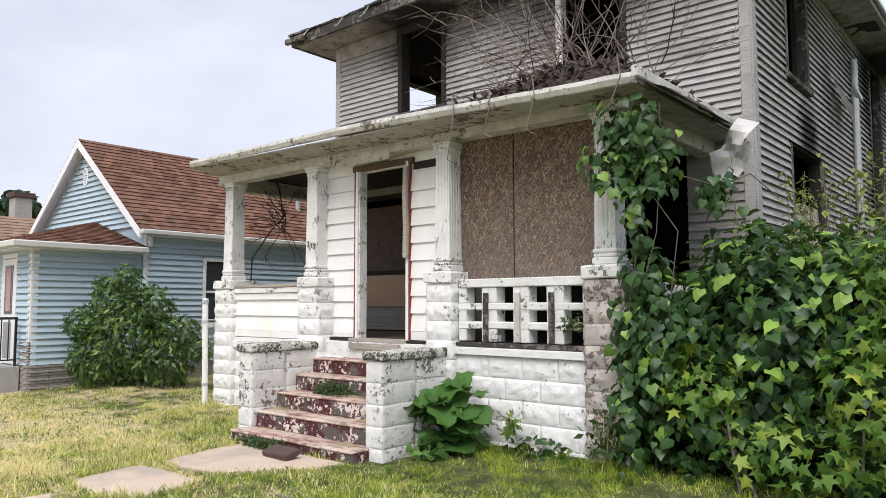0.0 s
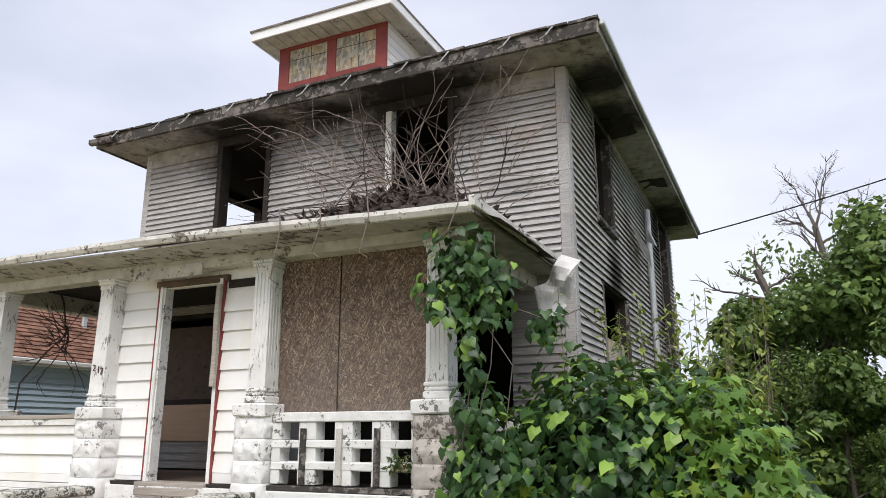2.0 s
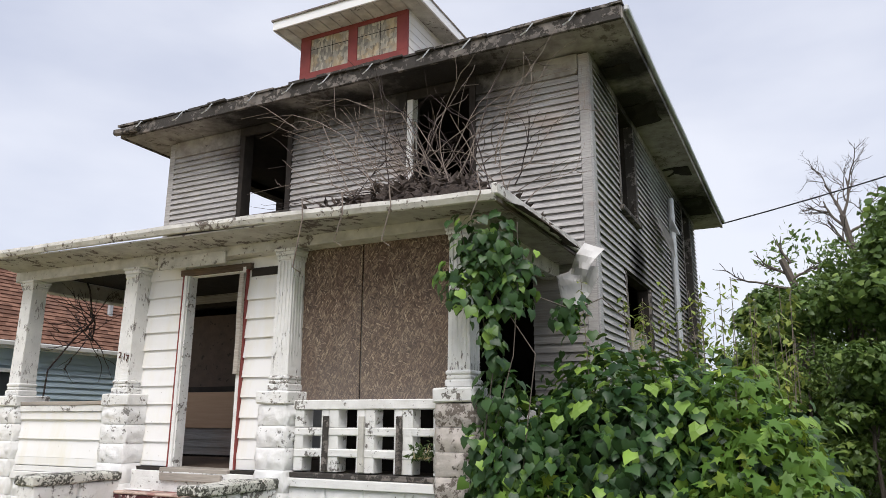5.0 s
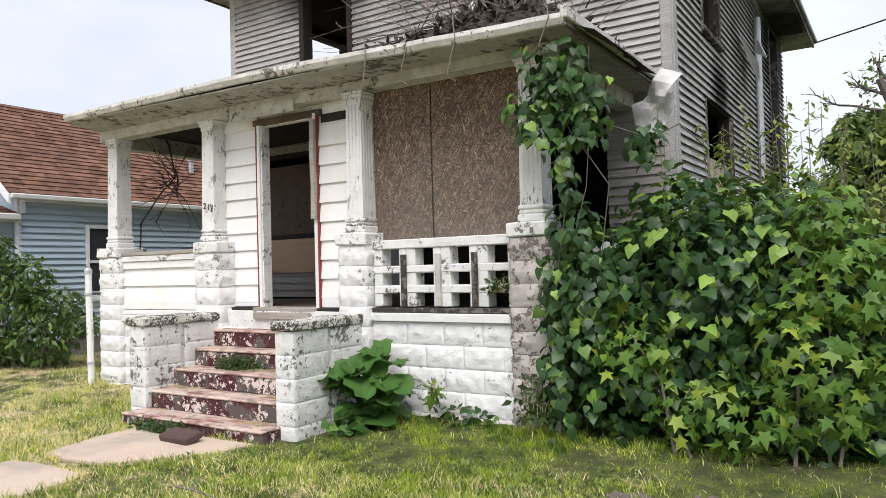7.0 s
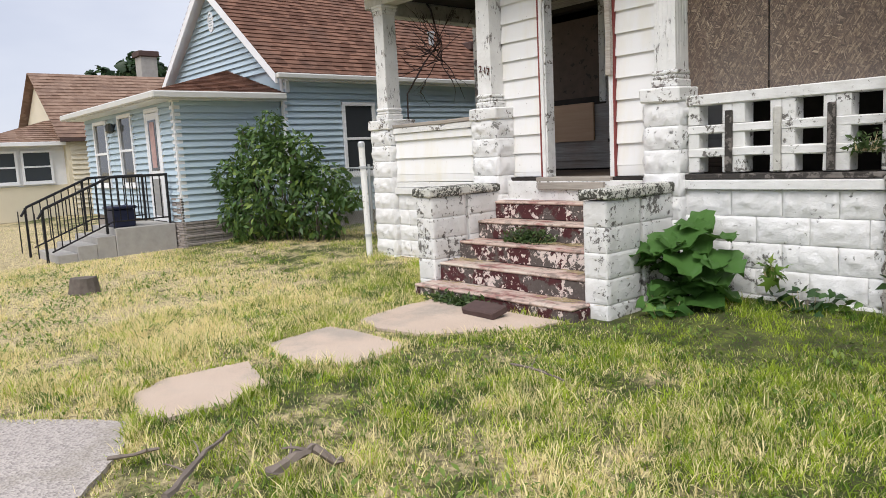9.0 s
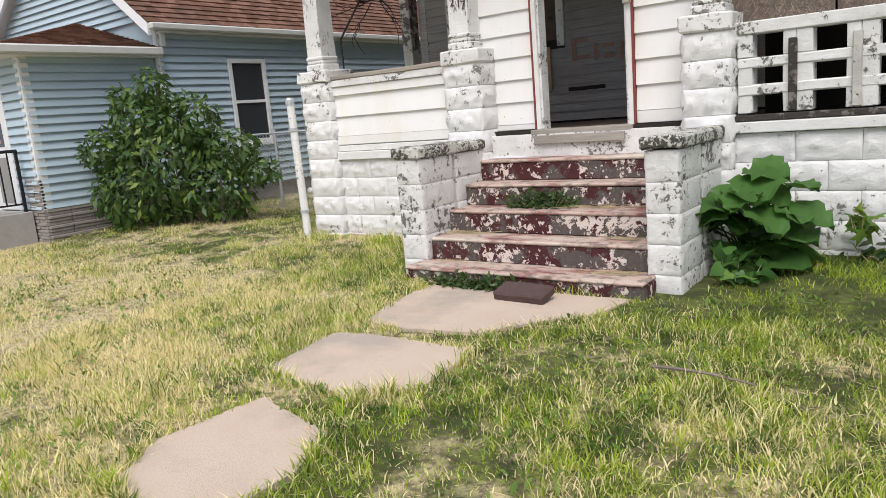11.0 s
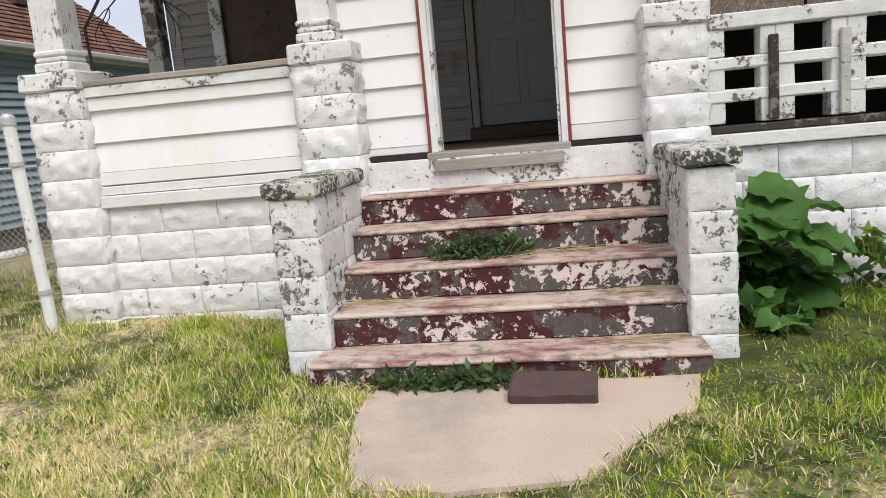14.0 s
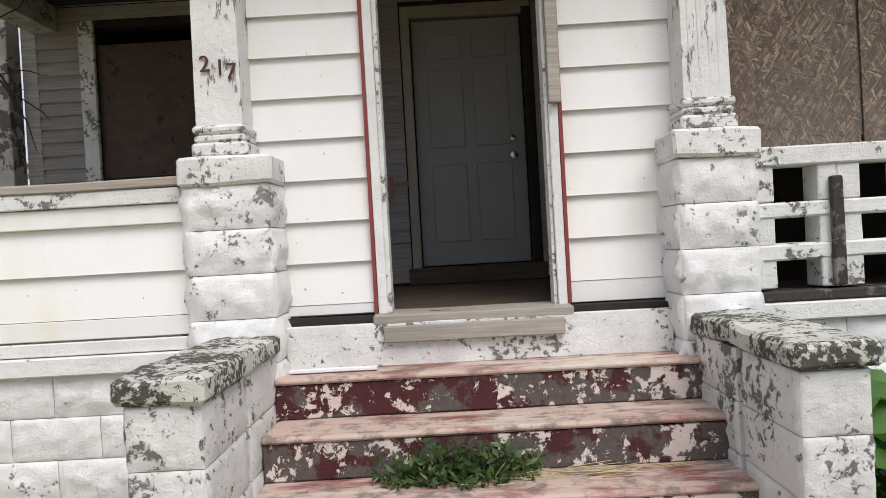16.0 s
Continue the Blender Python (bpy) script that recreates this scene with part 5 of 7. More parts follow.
    part("lower_panel", box(-14.88, -14.50, vy - 0.054, vy - 0.046, 0.55, 1.2, 0.006), "door_white", dr)
    for a, b, za, zb in ((-15.05, -14.985, 0.42, 2.45), (-14.395, -14.33, 0.42, 2.45), (-14.985, -14.395, 2.37, 2.45)):
        part("door_frame", box(a, b, vy - 0.05, vy - 0.004, za, zb, 0.004), "white_trim", nb)
    part("corner_trim", box(vx1 - 0.1, vx1 + 0.03, vy - 0.03, vy + 0.10, 0.45, ptop, 0.004), "white_trim", nb)
    lamp = part("wall_lamp", lathe([(0.03, 0), (0.09, 0.05), (0.10, 0.16), (0.03, 0.2)], 10, pose(-16.85, vy - 0.11, 2.12)), "glass", nb, "glass wall lamp")
    base = part("foundation", box(vx0 + 0.02, vx1 - 0.02, vy + 0.03, NY0, -0.1, 0.45), "brick_stone", nb, "grey stacked ledge-stone base")
    for r in range(11):
        for i in range(6):
            y = vy + 0.0 + i * 0.33
            part("stone", roughen(box(vx1 - 0.02, vx1 + 0.03 + 0.015 * ((r * 7 + i * 3) % 3), y, y + 0.325, -0.05 + r * 0.046, -0.008 + r * 0.046, 0.006), 0.004, 9), "brick_stone", base)
    for r in range(20):
        for sx in (0, 1):
            x = vx1 - 0.36 + sx * 0.2
            part("stone", box(x, x + 0.19, vy - 0.035 - 0.01 * ((r + sx) % 2), vy + 0.02, -0.05 + r * 0.046, -0.008 + r * 0.046, 0.006), "brick_stone", base)
    ex0, ex1, ey, ez = vx0 - 0.28, vx1 + 0.26, vy - 0.36, 2.62
    tz = 3.28
    a0, a1 = (-16.9, NY0 - 0.03, tz), (-15.76, NY0 - 0.03, tz)
    shingle_roof(nb, (ex0, ey, ez), (ex1, ey, ez), a1, a0, "brown_shingle")
    shingle_roof(nb, (ex1, ey, ez), (ex1, NY0 - 0.03, ez), a1, a1, "brown_shingle")
    shingle_roof(nb, (ex0, ey, ez), (ex0, NY0 - 0.03, ez), a0, a0, "brown_shingle")
    part("soffit", box(ex0 + 0.02, ex1 - 0.02, ey + 0.02, NY0 - 0.03, 2.50, 2.52), "white_trim", nb)
    for f in (box(ex0, ex1, ey - 0.09, ey, 2.51, 2.63, 0.02), box(ex1, ex1 + 0.09, ey - 0.09, NY0 - 0.03, 2.51, 2.63, 0.02)):
        part("gutter", f, "cream_gutter", nb)
    # concrete stoop
    stoop = thing("stoop", (-14.6, 4.2, 0), "grey concrete stoop with black iron handrails", "steps")
    part("landing", box(-15.35, -13.98, 3.95, vy - 0.06, -0.1, 0.44, 0.01), "grey_concrete", stoop)
    for i in range(3):
        part("step", box(-15.3, -14.0, 3.95 - 0.3 * (i + 1), 3.948 - 0.3 * i, -0.1, 0.44 - 0.11 * (i + 1), 0.01), "grey_concrete", stoop)
    for x in (-15.25, -14.05):
        rail = part("handrail", tube([(x, vy - 0.1, 1.28), (x, 3.95, 1.28), (x, 2.95, 0.85), (x, 2.85, 0.70)], 0.022, 6), "iron", stoop, "black wrought-iron handrail")
        part("lower_rail", tube([(x, vy - 0.1, 0.55), (x, 3.95, 0.55), (x, 3.0, 0.16)], 0.014, 5), "iron", rail)
        for i in range(19):
            y = vy - 0.12 - i * 0.115
            top = 1.28 if y > 3.95 else 1.28 - (3.95 - y) * 0.43
            low = 0.55 if y > 3.95 else 0.55 - (3.95 - y) * 0.41
            big = i in (0, 9, 17)
            part("baluster", box(x - (0.018 if big else 0.008), x + (0.018 if big else 0.008), y - (0.018 if big else 0.008), y + (0.018 if big else 0.008), (max(0.0, low - 0.15) if big else low), top), "iron", rail)
    part("baluster", tube([(-14.05, 3.96, 1.28), (-14.05, 3.96, 0.44)], 0.018, 4), "iron", stoop)
    tub = part("storage_bin", box(-14.62, -14.14, 4.0, 4.34, 0.44, 0.74, 0.02), "bin_plastic")
    tagged(tub, "dark navy plastic storage bin on the stoop", "storage bin")
    part("lid", box(-14.65, -14.11, 3.97, 4.37, 0.742, 0.79, 0.012), "bin_plastic", tub)
    part("sticker", box(-14.2, -14.14, 3.995, 3.999, 0.56, 0.66), "white_trim", tub)
    # second house beyond
    far = thing("house", (-25, 6, 0), "cream sided bungalow with a tan shingle roof", "house")
    fw = part("wall", box(-31.5, -26.0, 6.3, 15.0, 0.0, 2.5), "cream_siding", far, "cream horizontal siding")
    courses(fw, "+x", -25.999, 6.4, 14.0, 0.3, 2.4, 0.15, [], "cream_siding", "siding_board", proud=0.06)
    g = prism([(-31.5, 2.5), (-26.0, 2.5), (-28.75, 4.62)], 0, 0.15)
    g.transform(Matrix(((1, 0, 0, 0), (0, 0, 1, 6.3), (0, 1, 0, 0), (0, 0, 0, 1))))
    part("gable", g, "cream_siding", far)
    for x in (-31.8, -25.7):
        shingle_roof(far, (x, 6.05, 2.45), (x, 15.3, 2.45), (-28.75, 15.3, 4.72), (-28.75, 6.05, 4.72), "tan_shingle", 0.2)
    part("wall", box(-30.5, -26.3, 4.0, 6.3, 0.0, 2.3), "white_trim", far, "white enclosed porch")
    part("wall", box(-26.29, -26.27, 4.0, 6.3, 0.0, 1.05), "cream_siding", far)
    for y in (4.2, 5.15):
        framed_window(far, "+x", -26.28, y, y + 0.72, 1.2, 2.05)
    shingle_roof(far, (-30.8, 3.7, 2.35), (-26.0, 3.7, 2.35), (-27.6, 6.3, 3.1), (-29.2, 6.3, 3.1), "tan_shingle", 0.2)
    shingle_roof(far, (-26.0, 3.7, 2.35), (-26.0, 6.3, 2.35), (-27.6, 6.3, 3.1), (-27.6, 6.3, 3.1), "tan_shingle", 0.2)
    part("gutter", box(-26.05, -25.92, 3.65, 6.3, 2.24, 2.36, 0.01), "white_trim", far)
    part("gutter", box(-25.78, -25.68, 6.1, 15.2, 2.34, 2.45, 0.01), "dark_brick", far)
    ch = part("chimney", box(-30.0, -29.4, 10.0, 10.6, 4.0, 5.55, 0.01), "grey_concrete", far, "tan brick chimney")
    part("cap", box(-30.08, -29.32, 9.92, 10.68, 5.55, 5.75, 0.02), "dark_brick", ch)


build_neighbour()


# ---- plants ----
VINE_LEAF = (((0, 0, 0), (-0.30, -0.12, 0.03), (-0.52, 0.20, -0.03), (-0.30, 0.58, 0.02), (0, 1.0, -0.14), (0.30, 0.58, 0.02), (0.52, 0.20, -0.03), (0.30, -0.12, 0.03), (0, 0.45, 0.09)),
             ((0, 1, 8), (1, 2, 8), (2, 3, 8), (3, 4, 8), (4, 5, 8), (5, 6, 8), (6, 7, 8), (7, 0, 8)))
MAPLE_LEAF = (((0, 0, 0), (-0.35, -0.05, 0), (-0.24, 0.16, 0.03), (-0.62, 0.42, -0.06), (-0.22, 0.46, 0.03), (0, 1.0, -0.12), (0.22, 0.46, 0.03), (0.62, 0.42, -0.06), (0.24, 0.16, 0.03), (0.35, -0.05, 0), (0, 0.32, 0.06)),
              ((0, 1, 10), (1, 2, 10), (2, 3, 10), (3, 4, 10), (4, 5, 10), (5, 6, 10), (6, 7, 10), (7, 8, 10), (8, 9, 10), (9, 0, 10)))
SLIM_LEAF = (((0, 0, 0), (-0.20, 0.45, 0.04), (0, 1.0, -0.08), (0.20, 0.45, 0.04), (0, 0.45, 0.0)),
             ((0, 1, 4), (1, 2, 4), (2, 3, 4), (3, 0, 4)))


def unit(a):
    return a / np.maximum(1e-9, np.linalg.norm(a, axis=1, keepdims=True))


def leaves(name, at, face, tip, size, shape, mat, parent=None, label=""):
    """One leaf of the given shape at each point, facing face, its tip towards tip."""
    tv, tf = np.array(shape[0], float), np.array(shape[1])
    nrm = unit(face)
    yv = unit(tip - nrm * np.sum(tip * nrm, axis=1, keepdims=True))
    xv = np.cross(yv, nrm)
    sz = size.reshape(-1, 1, 1)
    v = at[:, None, :] + sz * (xv[:, None, :] * tv[None, :, 0:1] + yv[:, None, :] * tv[None, :, 1:2] + nrm[:, None, :] * tv[None, :, 2:3])
    f = tf[None, :, :] + (np.arange(len(at)) * len(tv))[:, None, None]
    return raw_mesh(name, v.reshape(-1, 3), f.reshape(-1, 3), mat, parent, label)


def shell_points(rng, blobs, n, depth=0.35, lump=0.0):
    """Points near the outside of a union of ellipsoids (centre, radii), and the way outwards."""
    weight = np.array([r[0] * r[1] + r[1] * r[2] + r[0] * r[2] for _, r in blobs])
    pts, outs = [], []
    pick = rng.choice(len(blobs), n, p=weight / weight.sum())
    d = unit(rng.normal(size=(n, 3)))
    rad = 1.0 - depth * rng.random(n) ** 1.6 + 0.07 * rng.normal(size=n)
    c = np.array([b[0] for b in blobs], float)
    r = np.array([b[1] for b in blobs], float)
    p = c[pick] + d * r[pick] * rad[:, None]
    if lump:
        g = np.sin(p[:, 0] * 7.3 + np.sin(p[:, 2] * 5.1) * 1.6) * np.sin(p[:, 2] * 6.7 + np.cos(p[:, 1] * 5.9) * 1.4) + 0.6 * np.sin(p[:, 0] * 13.7 + p[:, 2] * 11.3)
        p = p + unit(d / r[pick]) * (lump * g)[:, None]
    o = unit(d / r[pick])
    inside = np.zeros(n, bool)
    for i in range(len(blobs)):
        q = np.linalg.norm((p - c[i]) / r[i], axis=1)
        inside |= (q < 0.62) & (pick != i)
    keep = ~inside & (p[:, 2] > 0.06)
    return p[keep], o[keep]


def bush(name, blobs, n, size, shape, mat, label, category, seed, droop=0.8, stems=10, stem_mat="twig", base=None, lump=0.0):
    """A shrub: stems from the ground and a crown of single leaves."""
    rng = np.random.default_rng(seed)
    c = np.mean([b[0] for b in blobs], axis=0)
    base = base or (c[0], c[1], 0)
    ob = thing(name, base, label, category)
    rr = random.Random(seed)
    bm = bmesh.new()
    for i in range(stems):
        (bx, by, bz), (rx, ry, rz) = blobs[i % len(blobs)]
        e = Vector((bx + rr.uniform(-0.6, 0.6) * rx, by + rr.uniform(-0.6, 0.6) * ry, bz + rr.uniform(0.0, 0.8) * rz))
        s = Vector((base[0] + (bx - base[0]) * 0.7 + rr.uniform(-0.2, 0.2), base[1] + (by - base[1]) * 0.7 + rr.uniform(-0.2, 0.2), -0.03))
        m = s.lerp(e, 0.5) + Vector((rr.uniform(-0.15, 0.15), rr.uniform(-0.15, 0.15), 0.1))
        tube([s, m, e], 0.016, 4, 0.35, bm)
    tagged(part("stem", bm, stem_mat, ob), kind="stuff")
    p, o = shell_points(rng, blobs, n, 0.35, lump)
    k = len(p)
    face = o + np.array([0, 0, 0.3]) + 0.6 * rng.normal(size=(k, 3))
    tip = np.array([0, 0, -droop]) + 0.4 * o + 0.5 * rng.normal(size=(k, 3))
    s = size * (0.55 + 0.75 * rng.random(k))
    leaves("foliage", p, face, tip, s, shape, mat, ob)
    return ob


def build_hedge():
    """The overgrown thicket at the house's corner: two kinds of leaf, tall shoots and hanging vine."""
    rng = np.random.default_rng(11)
    blobs = [((-2.55, 6.45, 0.85), (0.65, 0.65, 1.0)), ((-1.85, 6.55, 1.0), (0.85, 0.85, 1.1)), ((-1.1, 6.65, 0.95), (0.75, 0.85, 1.05)), ((-0.72, 6.9, 0.75), (0.5, 0.8, 1.0)),
             ((-2.1, 7.4, 1.2), (0.8, 0.8, 1.1)), ((-1.4, 7.6, 1.15), (0.9, 0.9, 1.05)), ((-2.2, 6.1, 0.45), (0.6, 0.4, 0.5)), ((-1.3, 6.15, 0.45), (0.8, 0.4, 0.55)), ((-0.8, 6.25, 0.4), (0.45, 0.4, 0.5))]
    hedge = bush("vine_thicket", blobs, 15000, 0.098, VINE_LEAF, "vine_leaf", "dense green vine thicket with broad heart-shaped leaves", "bush", 11, 1.5, 30, "bark", (-1.6, 6.7, 0), 0.11)
    # the lighter maple seedlings along its foot
    mb = [((-0.95, 5.95, 0.75), (0.45, 0.4, 0.55)), ((-0.6, 6.1, 0.9), (0.42, 0.4, 0.5)), ((-2.25, 5.85, 0.8), (0.35, 0.25, 0.35)), ((-1.5, 5.85, 0.35), (0.6, 0.3, 0.3)), ((-0.75, 6.0, 1.3), (0.38, 0.35, 0.35)), ((-0.9, 6.2, 1.75), (0.3, 0.3, 0.25))]
    bush("maple_seedling", mb, 1700, 0.11, MAPLE_LEAF, "maple_leaf", "bright green maple seedlings with lobed leaves", "bush", 12, 0.5, 12, "twig", (-1.0, 6.0, 0))
    # inner mass of small leaves closes the gaps; its dark colour paints the shade inside
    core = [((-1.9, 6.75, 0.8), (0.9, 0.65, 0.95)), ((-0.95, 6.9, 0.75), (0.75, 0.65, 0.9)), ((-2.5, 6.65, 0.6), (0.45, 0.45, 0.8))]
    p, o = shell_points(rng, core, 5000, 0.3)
    leaves("inner_foliage", p, o + 0.6 * rng.normal(size=p.shape), rng.normal(size=p.shape), 0.11 + 0.05 * rng.random(len(p)), VINE_LEAF, "far_and_shaded_leaf", hedge)
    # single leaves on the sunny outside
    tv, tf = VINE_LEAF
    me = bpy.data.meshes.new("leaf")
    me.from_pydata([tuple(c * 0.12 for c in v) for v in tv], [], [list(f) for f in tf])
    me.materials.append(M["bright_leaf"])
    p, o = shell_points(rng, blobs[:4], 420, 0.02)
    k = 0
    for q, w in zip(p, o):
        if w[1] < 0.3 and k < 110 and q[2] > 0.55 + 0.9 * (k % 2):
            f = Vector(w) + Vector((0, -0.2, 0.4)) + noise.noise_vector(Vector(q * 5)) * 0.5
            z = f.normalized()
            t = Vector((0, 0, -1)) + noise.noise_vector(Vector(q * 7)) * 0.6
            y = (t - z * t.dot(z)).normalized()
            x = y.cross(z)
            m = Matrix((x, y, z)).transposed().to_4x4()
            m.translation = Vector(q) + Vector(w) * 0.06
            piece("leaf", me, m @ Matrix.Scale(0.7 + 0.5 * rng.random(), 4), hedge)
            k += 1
    # tall upright shoots
    rr = random.Random(3)
    for i in range(44):
        x, y, h = rr.uniform(-2.3, -0.5), rr.uniform(7.0, 9.2), rr.uniform(1.9, 3.1)
        ob = thing("tall_weed", (x, y, 0), "tall thin weed stalk with small yellow-green leaves", "weed", "tall weeds")
        lean = Vector((rr.uniform(-0.2, 0.2), rr.uniform(-0.2, 0.2), h))
        part("stalk", tube([(x, y, 0), Vector((x, y, 0)) + lean * 0.5, Vector((x, y, 0)) + lean], 0.009, 4, 0.3), "twig", ob)
        n = 70
        s = rng.random(n) * 0.7 + 0.3
        at = np.array([x, y, 0]) + s[:, None] * np.array(lean) + 0.05 * rng.normal(size=(n, 3)) * (1.4 - s[:, None])
        out = rng.normal(size=(n, 3)) * np.array([1, 1, 0.3])
        leaves("leaves", at, out * 0.4 + np.array([0, 0, 1.0]), out, 0.07 + 0.06 * rng.random(n), SLIM_LEAF, "weed_bright", ob)
    # vine over the corner column
    vb = [((-2.75, 5.72, 3.08), (0.30, 0.22, 0.26)), ((-2.88, 5.72, 2.78), (0.27, 0.2, 0.36)), ((-2.55, 5.8, 2.72), (0.24, 0.22, 0.34)), ((-2.72, 5.78, 2.25), (0.12, 0.14, 0.3)), ((-2.66, 5.9, 1.75), (0.22, 0.22, 0.35)), ((-2.2, 6.2, 2.45), (0.16, 0.2, 0.16)),
          ((-2.86, 5.78, 1.2), (0.16, 0.12, 0.5)), ((-2.80, 5.72, 0.5), (0.2, 0.14, 0.5)), ((-2.55, 5.75, 1.1), (0.25, 0.2, 0.5))]
    vine = thing("climbing_vine", (-2.75, 5.85, 0), "climbing vine hanging over the porch corner column", "vine")
    p, o = shell_points(rng, vb, 1500, 0.8, 0.06)
    k = len(p)
    leaves("foliage", p, o * np.array([1, 1, 0.3]) + np.array([0.1, -0.4, 0.45]) + 0.4 * rng.normal(size=(k, 3)), np.array([0, 0, -1.2]) + 0.4 * rng.normal(size=(k, 3)), 0.055 + 0.06 * rng.random(k), VINE_LEAF, "vine_leaf", vine)
    bm = bmesh.new()
    for i in range(3):
        x = -2.75 + rr.uniform(-0.2, 0.35)
        tube([(x, 5.9, 0), (x + rr.uniform(-0.08, 0.08), 5.88, 0.7), (x + rr.uniform(-0.15, 0.15), 5.8, 1.4), (x + rr.uniform(-0.2, 0.2), 5.78, 2.1), (x + rr.uniform(-0.2, 0.2), 5.76, 2.6), (x + rr.uniform(-0.3, 0.3), 5.75, 3.2)], 0.006, 4, 0.6, bm)
    tagged(part("stem", bm, "bark", vine), kind="stuff")
    part("hanging_tendril", tube([(-2.4, 5.9, 2.6), (-2.15, 6.2, 2.5), (-1.95, 6.4, 2.62), (-1.75, 6.5, 2.4)], 0.006, 4), "bark", vine)


M["maple_leaf"] = foliage("maple_leaf", (0.06, 0.14, 0.022), (0.13, 0.24, 0.04), (0.34, 0.42, 0.06), 0.5, 0.3)
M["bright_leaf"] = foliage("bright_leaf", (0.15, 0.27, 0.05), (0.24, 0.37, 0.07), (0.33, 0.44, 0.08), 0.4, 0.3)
M["weed_bright"] = foliage("weed_bright", (0.13, 0.20, 0.04), (0.24, 0.31, 0.07), (0.32, 0.33, 0.08), 0.5, 0.3)
build_hedge()

SHRUB = [((-12.5, 6.15, 0.95), (0.7, 0.6, 0.75)), ((-12.95, 5.9, 0.55), (0.7, 0.5, 0.55)), ((-12.0, 6.5, 0.6), (0.65, 0.5, 0.6)), ((-12.75, 6.05, 1.55), (0.45, 0.4, 0.4)), ((-12.15, 6.3, 1.5), (0.5, 0.4, 0.35)), ((-11.65, 6.6, 1.05), (0.42, 0.35, 0.3)),
         ((-13.25, 5.75, 1.15), (0.35, 0.35, 0.3)), ((-12.5, 6.1, 2.0), (0.22, 0.22, 0.25)), ((-11.3, 6.75, 0.75), (0.3, 0.25, 0.14)), ((-13.0, 5.9, 1.85), (0.16, 0.16, 0.2))]
bush("shrub", SHRUB, 6800, 0.135, SLIM_LEAF, "shrub_leaf", "dense dark green shrub beside the neighbouring house", "shrub", 21, 0.5, 26, "bark", (-12.4, 6.2, 0))


def burdock():
    """A clump of big floppy leaves on stalks at the foot of the block wall."""
    ob = thing("burdock_plant", (-4.75, 5.72, 0), "large-leaved green burdock plant against the block wall", "plant")
    rr = random.Random(8)
    for i in range(42):
        a = rr.uniform(-math.pi, 0.0)
        r = rr.uniform(0.05, 0.46)
        h = rr.uniform(0.14, 0.70) * (1.1 - r * 0.6)
        c = Vector((-4.80 + r * math.cos(a) * 0.95, 5.74 + r * math.sin(a) * 0.7, h))
        part("stalk", tube([(-4.78 + rr.uniform(-0.05, 0.05), 5.75, 0.0), (-4.78 + (c.x + 4.78) * 0.4, 5.75 + (c.y - 5.75) * 0.4, h * 0.75), c], 0.008, 4, 0.6), "weed_leaf", ob)
        s = rr.uniform(0.22, 0.36)
        bm = bmesh.new()
        n = 9
        rows = []
        for j in range(n):
            t = j / (n - 1)
            w = 0.62 * math.sin(math.pi * min(1, t * 0.93 + 0.08)) ** 0.7 * (1 - 0.25 * t)
            rows.append([bm.verts.new((s * w * q * (1 + 0.20 * math.sin(j * 2.6 + i) * abs(q)), s * (t - 0.15), s * (0.16 * abs(q) - 0.30 * t * t + 0.05 * math.sin(j * 1.9 + q * 4)))) for q in (-1, -0.5, 0, 0.5, 1)])
        for u, v in zip(rows, rows[1:]):
            for q in range(4):
                bm.faces.new((u[q], u[q + 1], v[q + 1], v[q]))
        d = math.degrees(math.atan2(c.y - 5.75, c.x + 4.78)) - 90
        bm.transform(Matrix.Translation(c) @ pose(0, 0, 0, rr.uniform(-25, 12), rr.uniform(-20, 20), d + rr.uniform(-30, 30)))
        part("leaf", bm, "burdock_leaf", ob, smooth=True)


burdock()


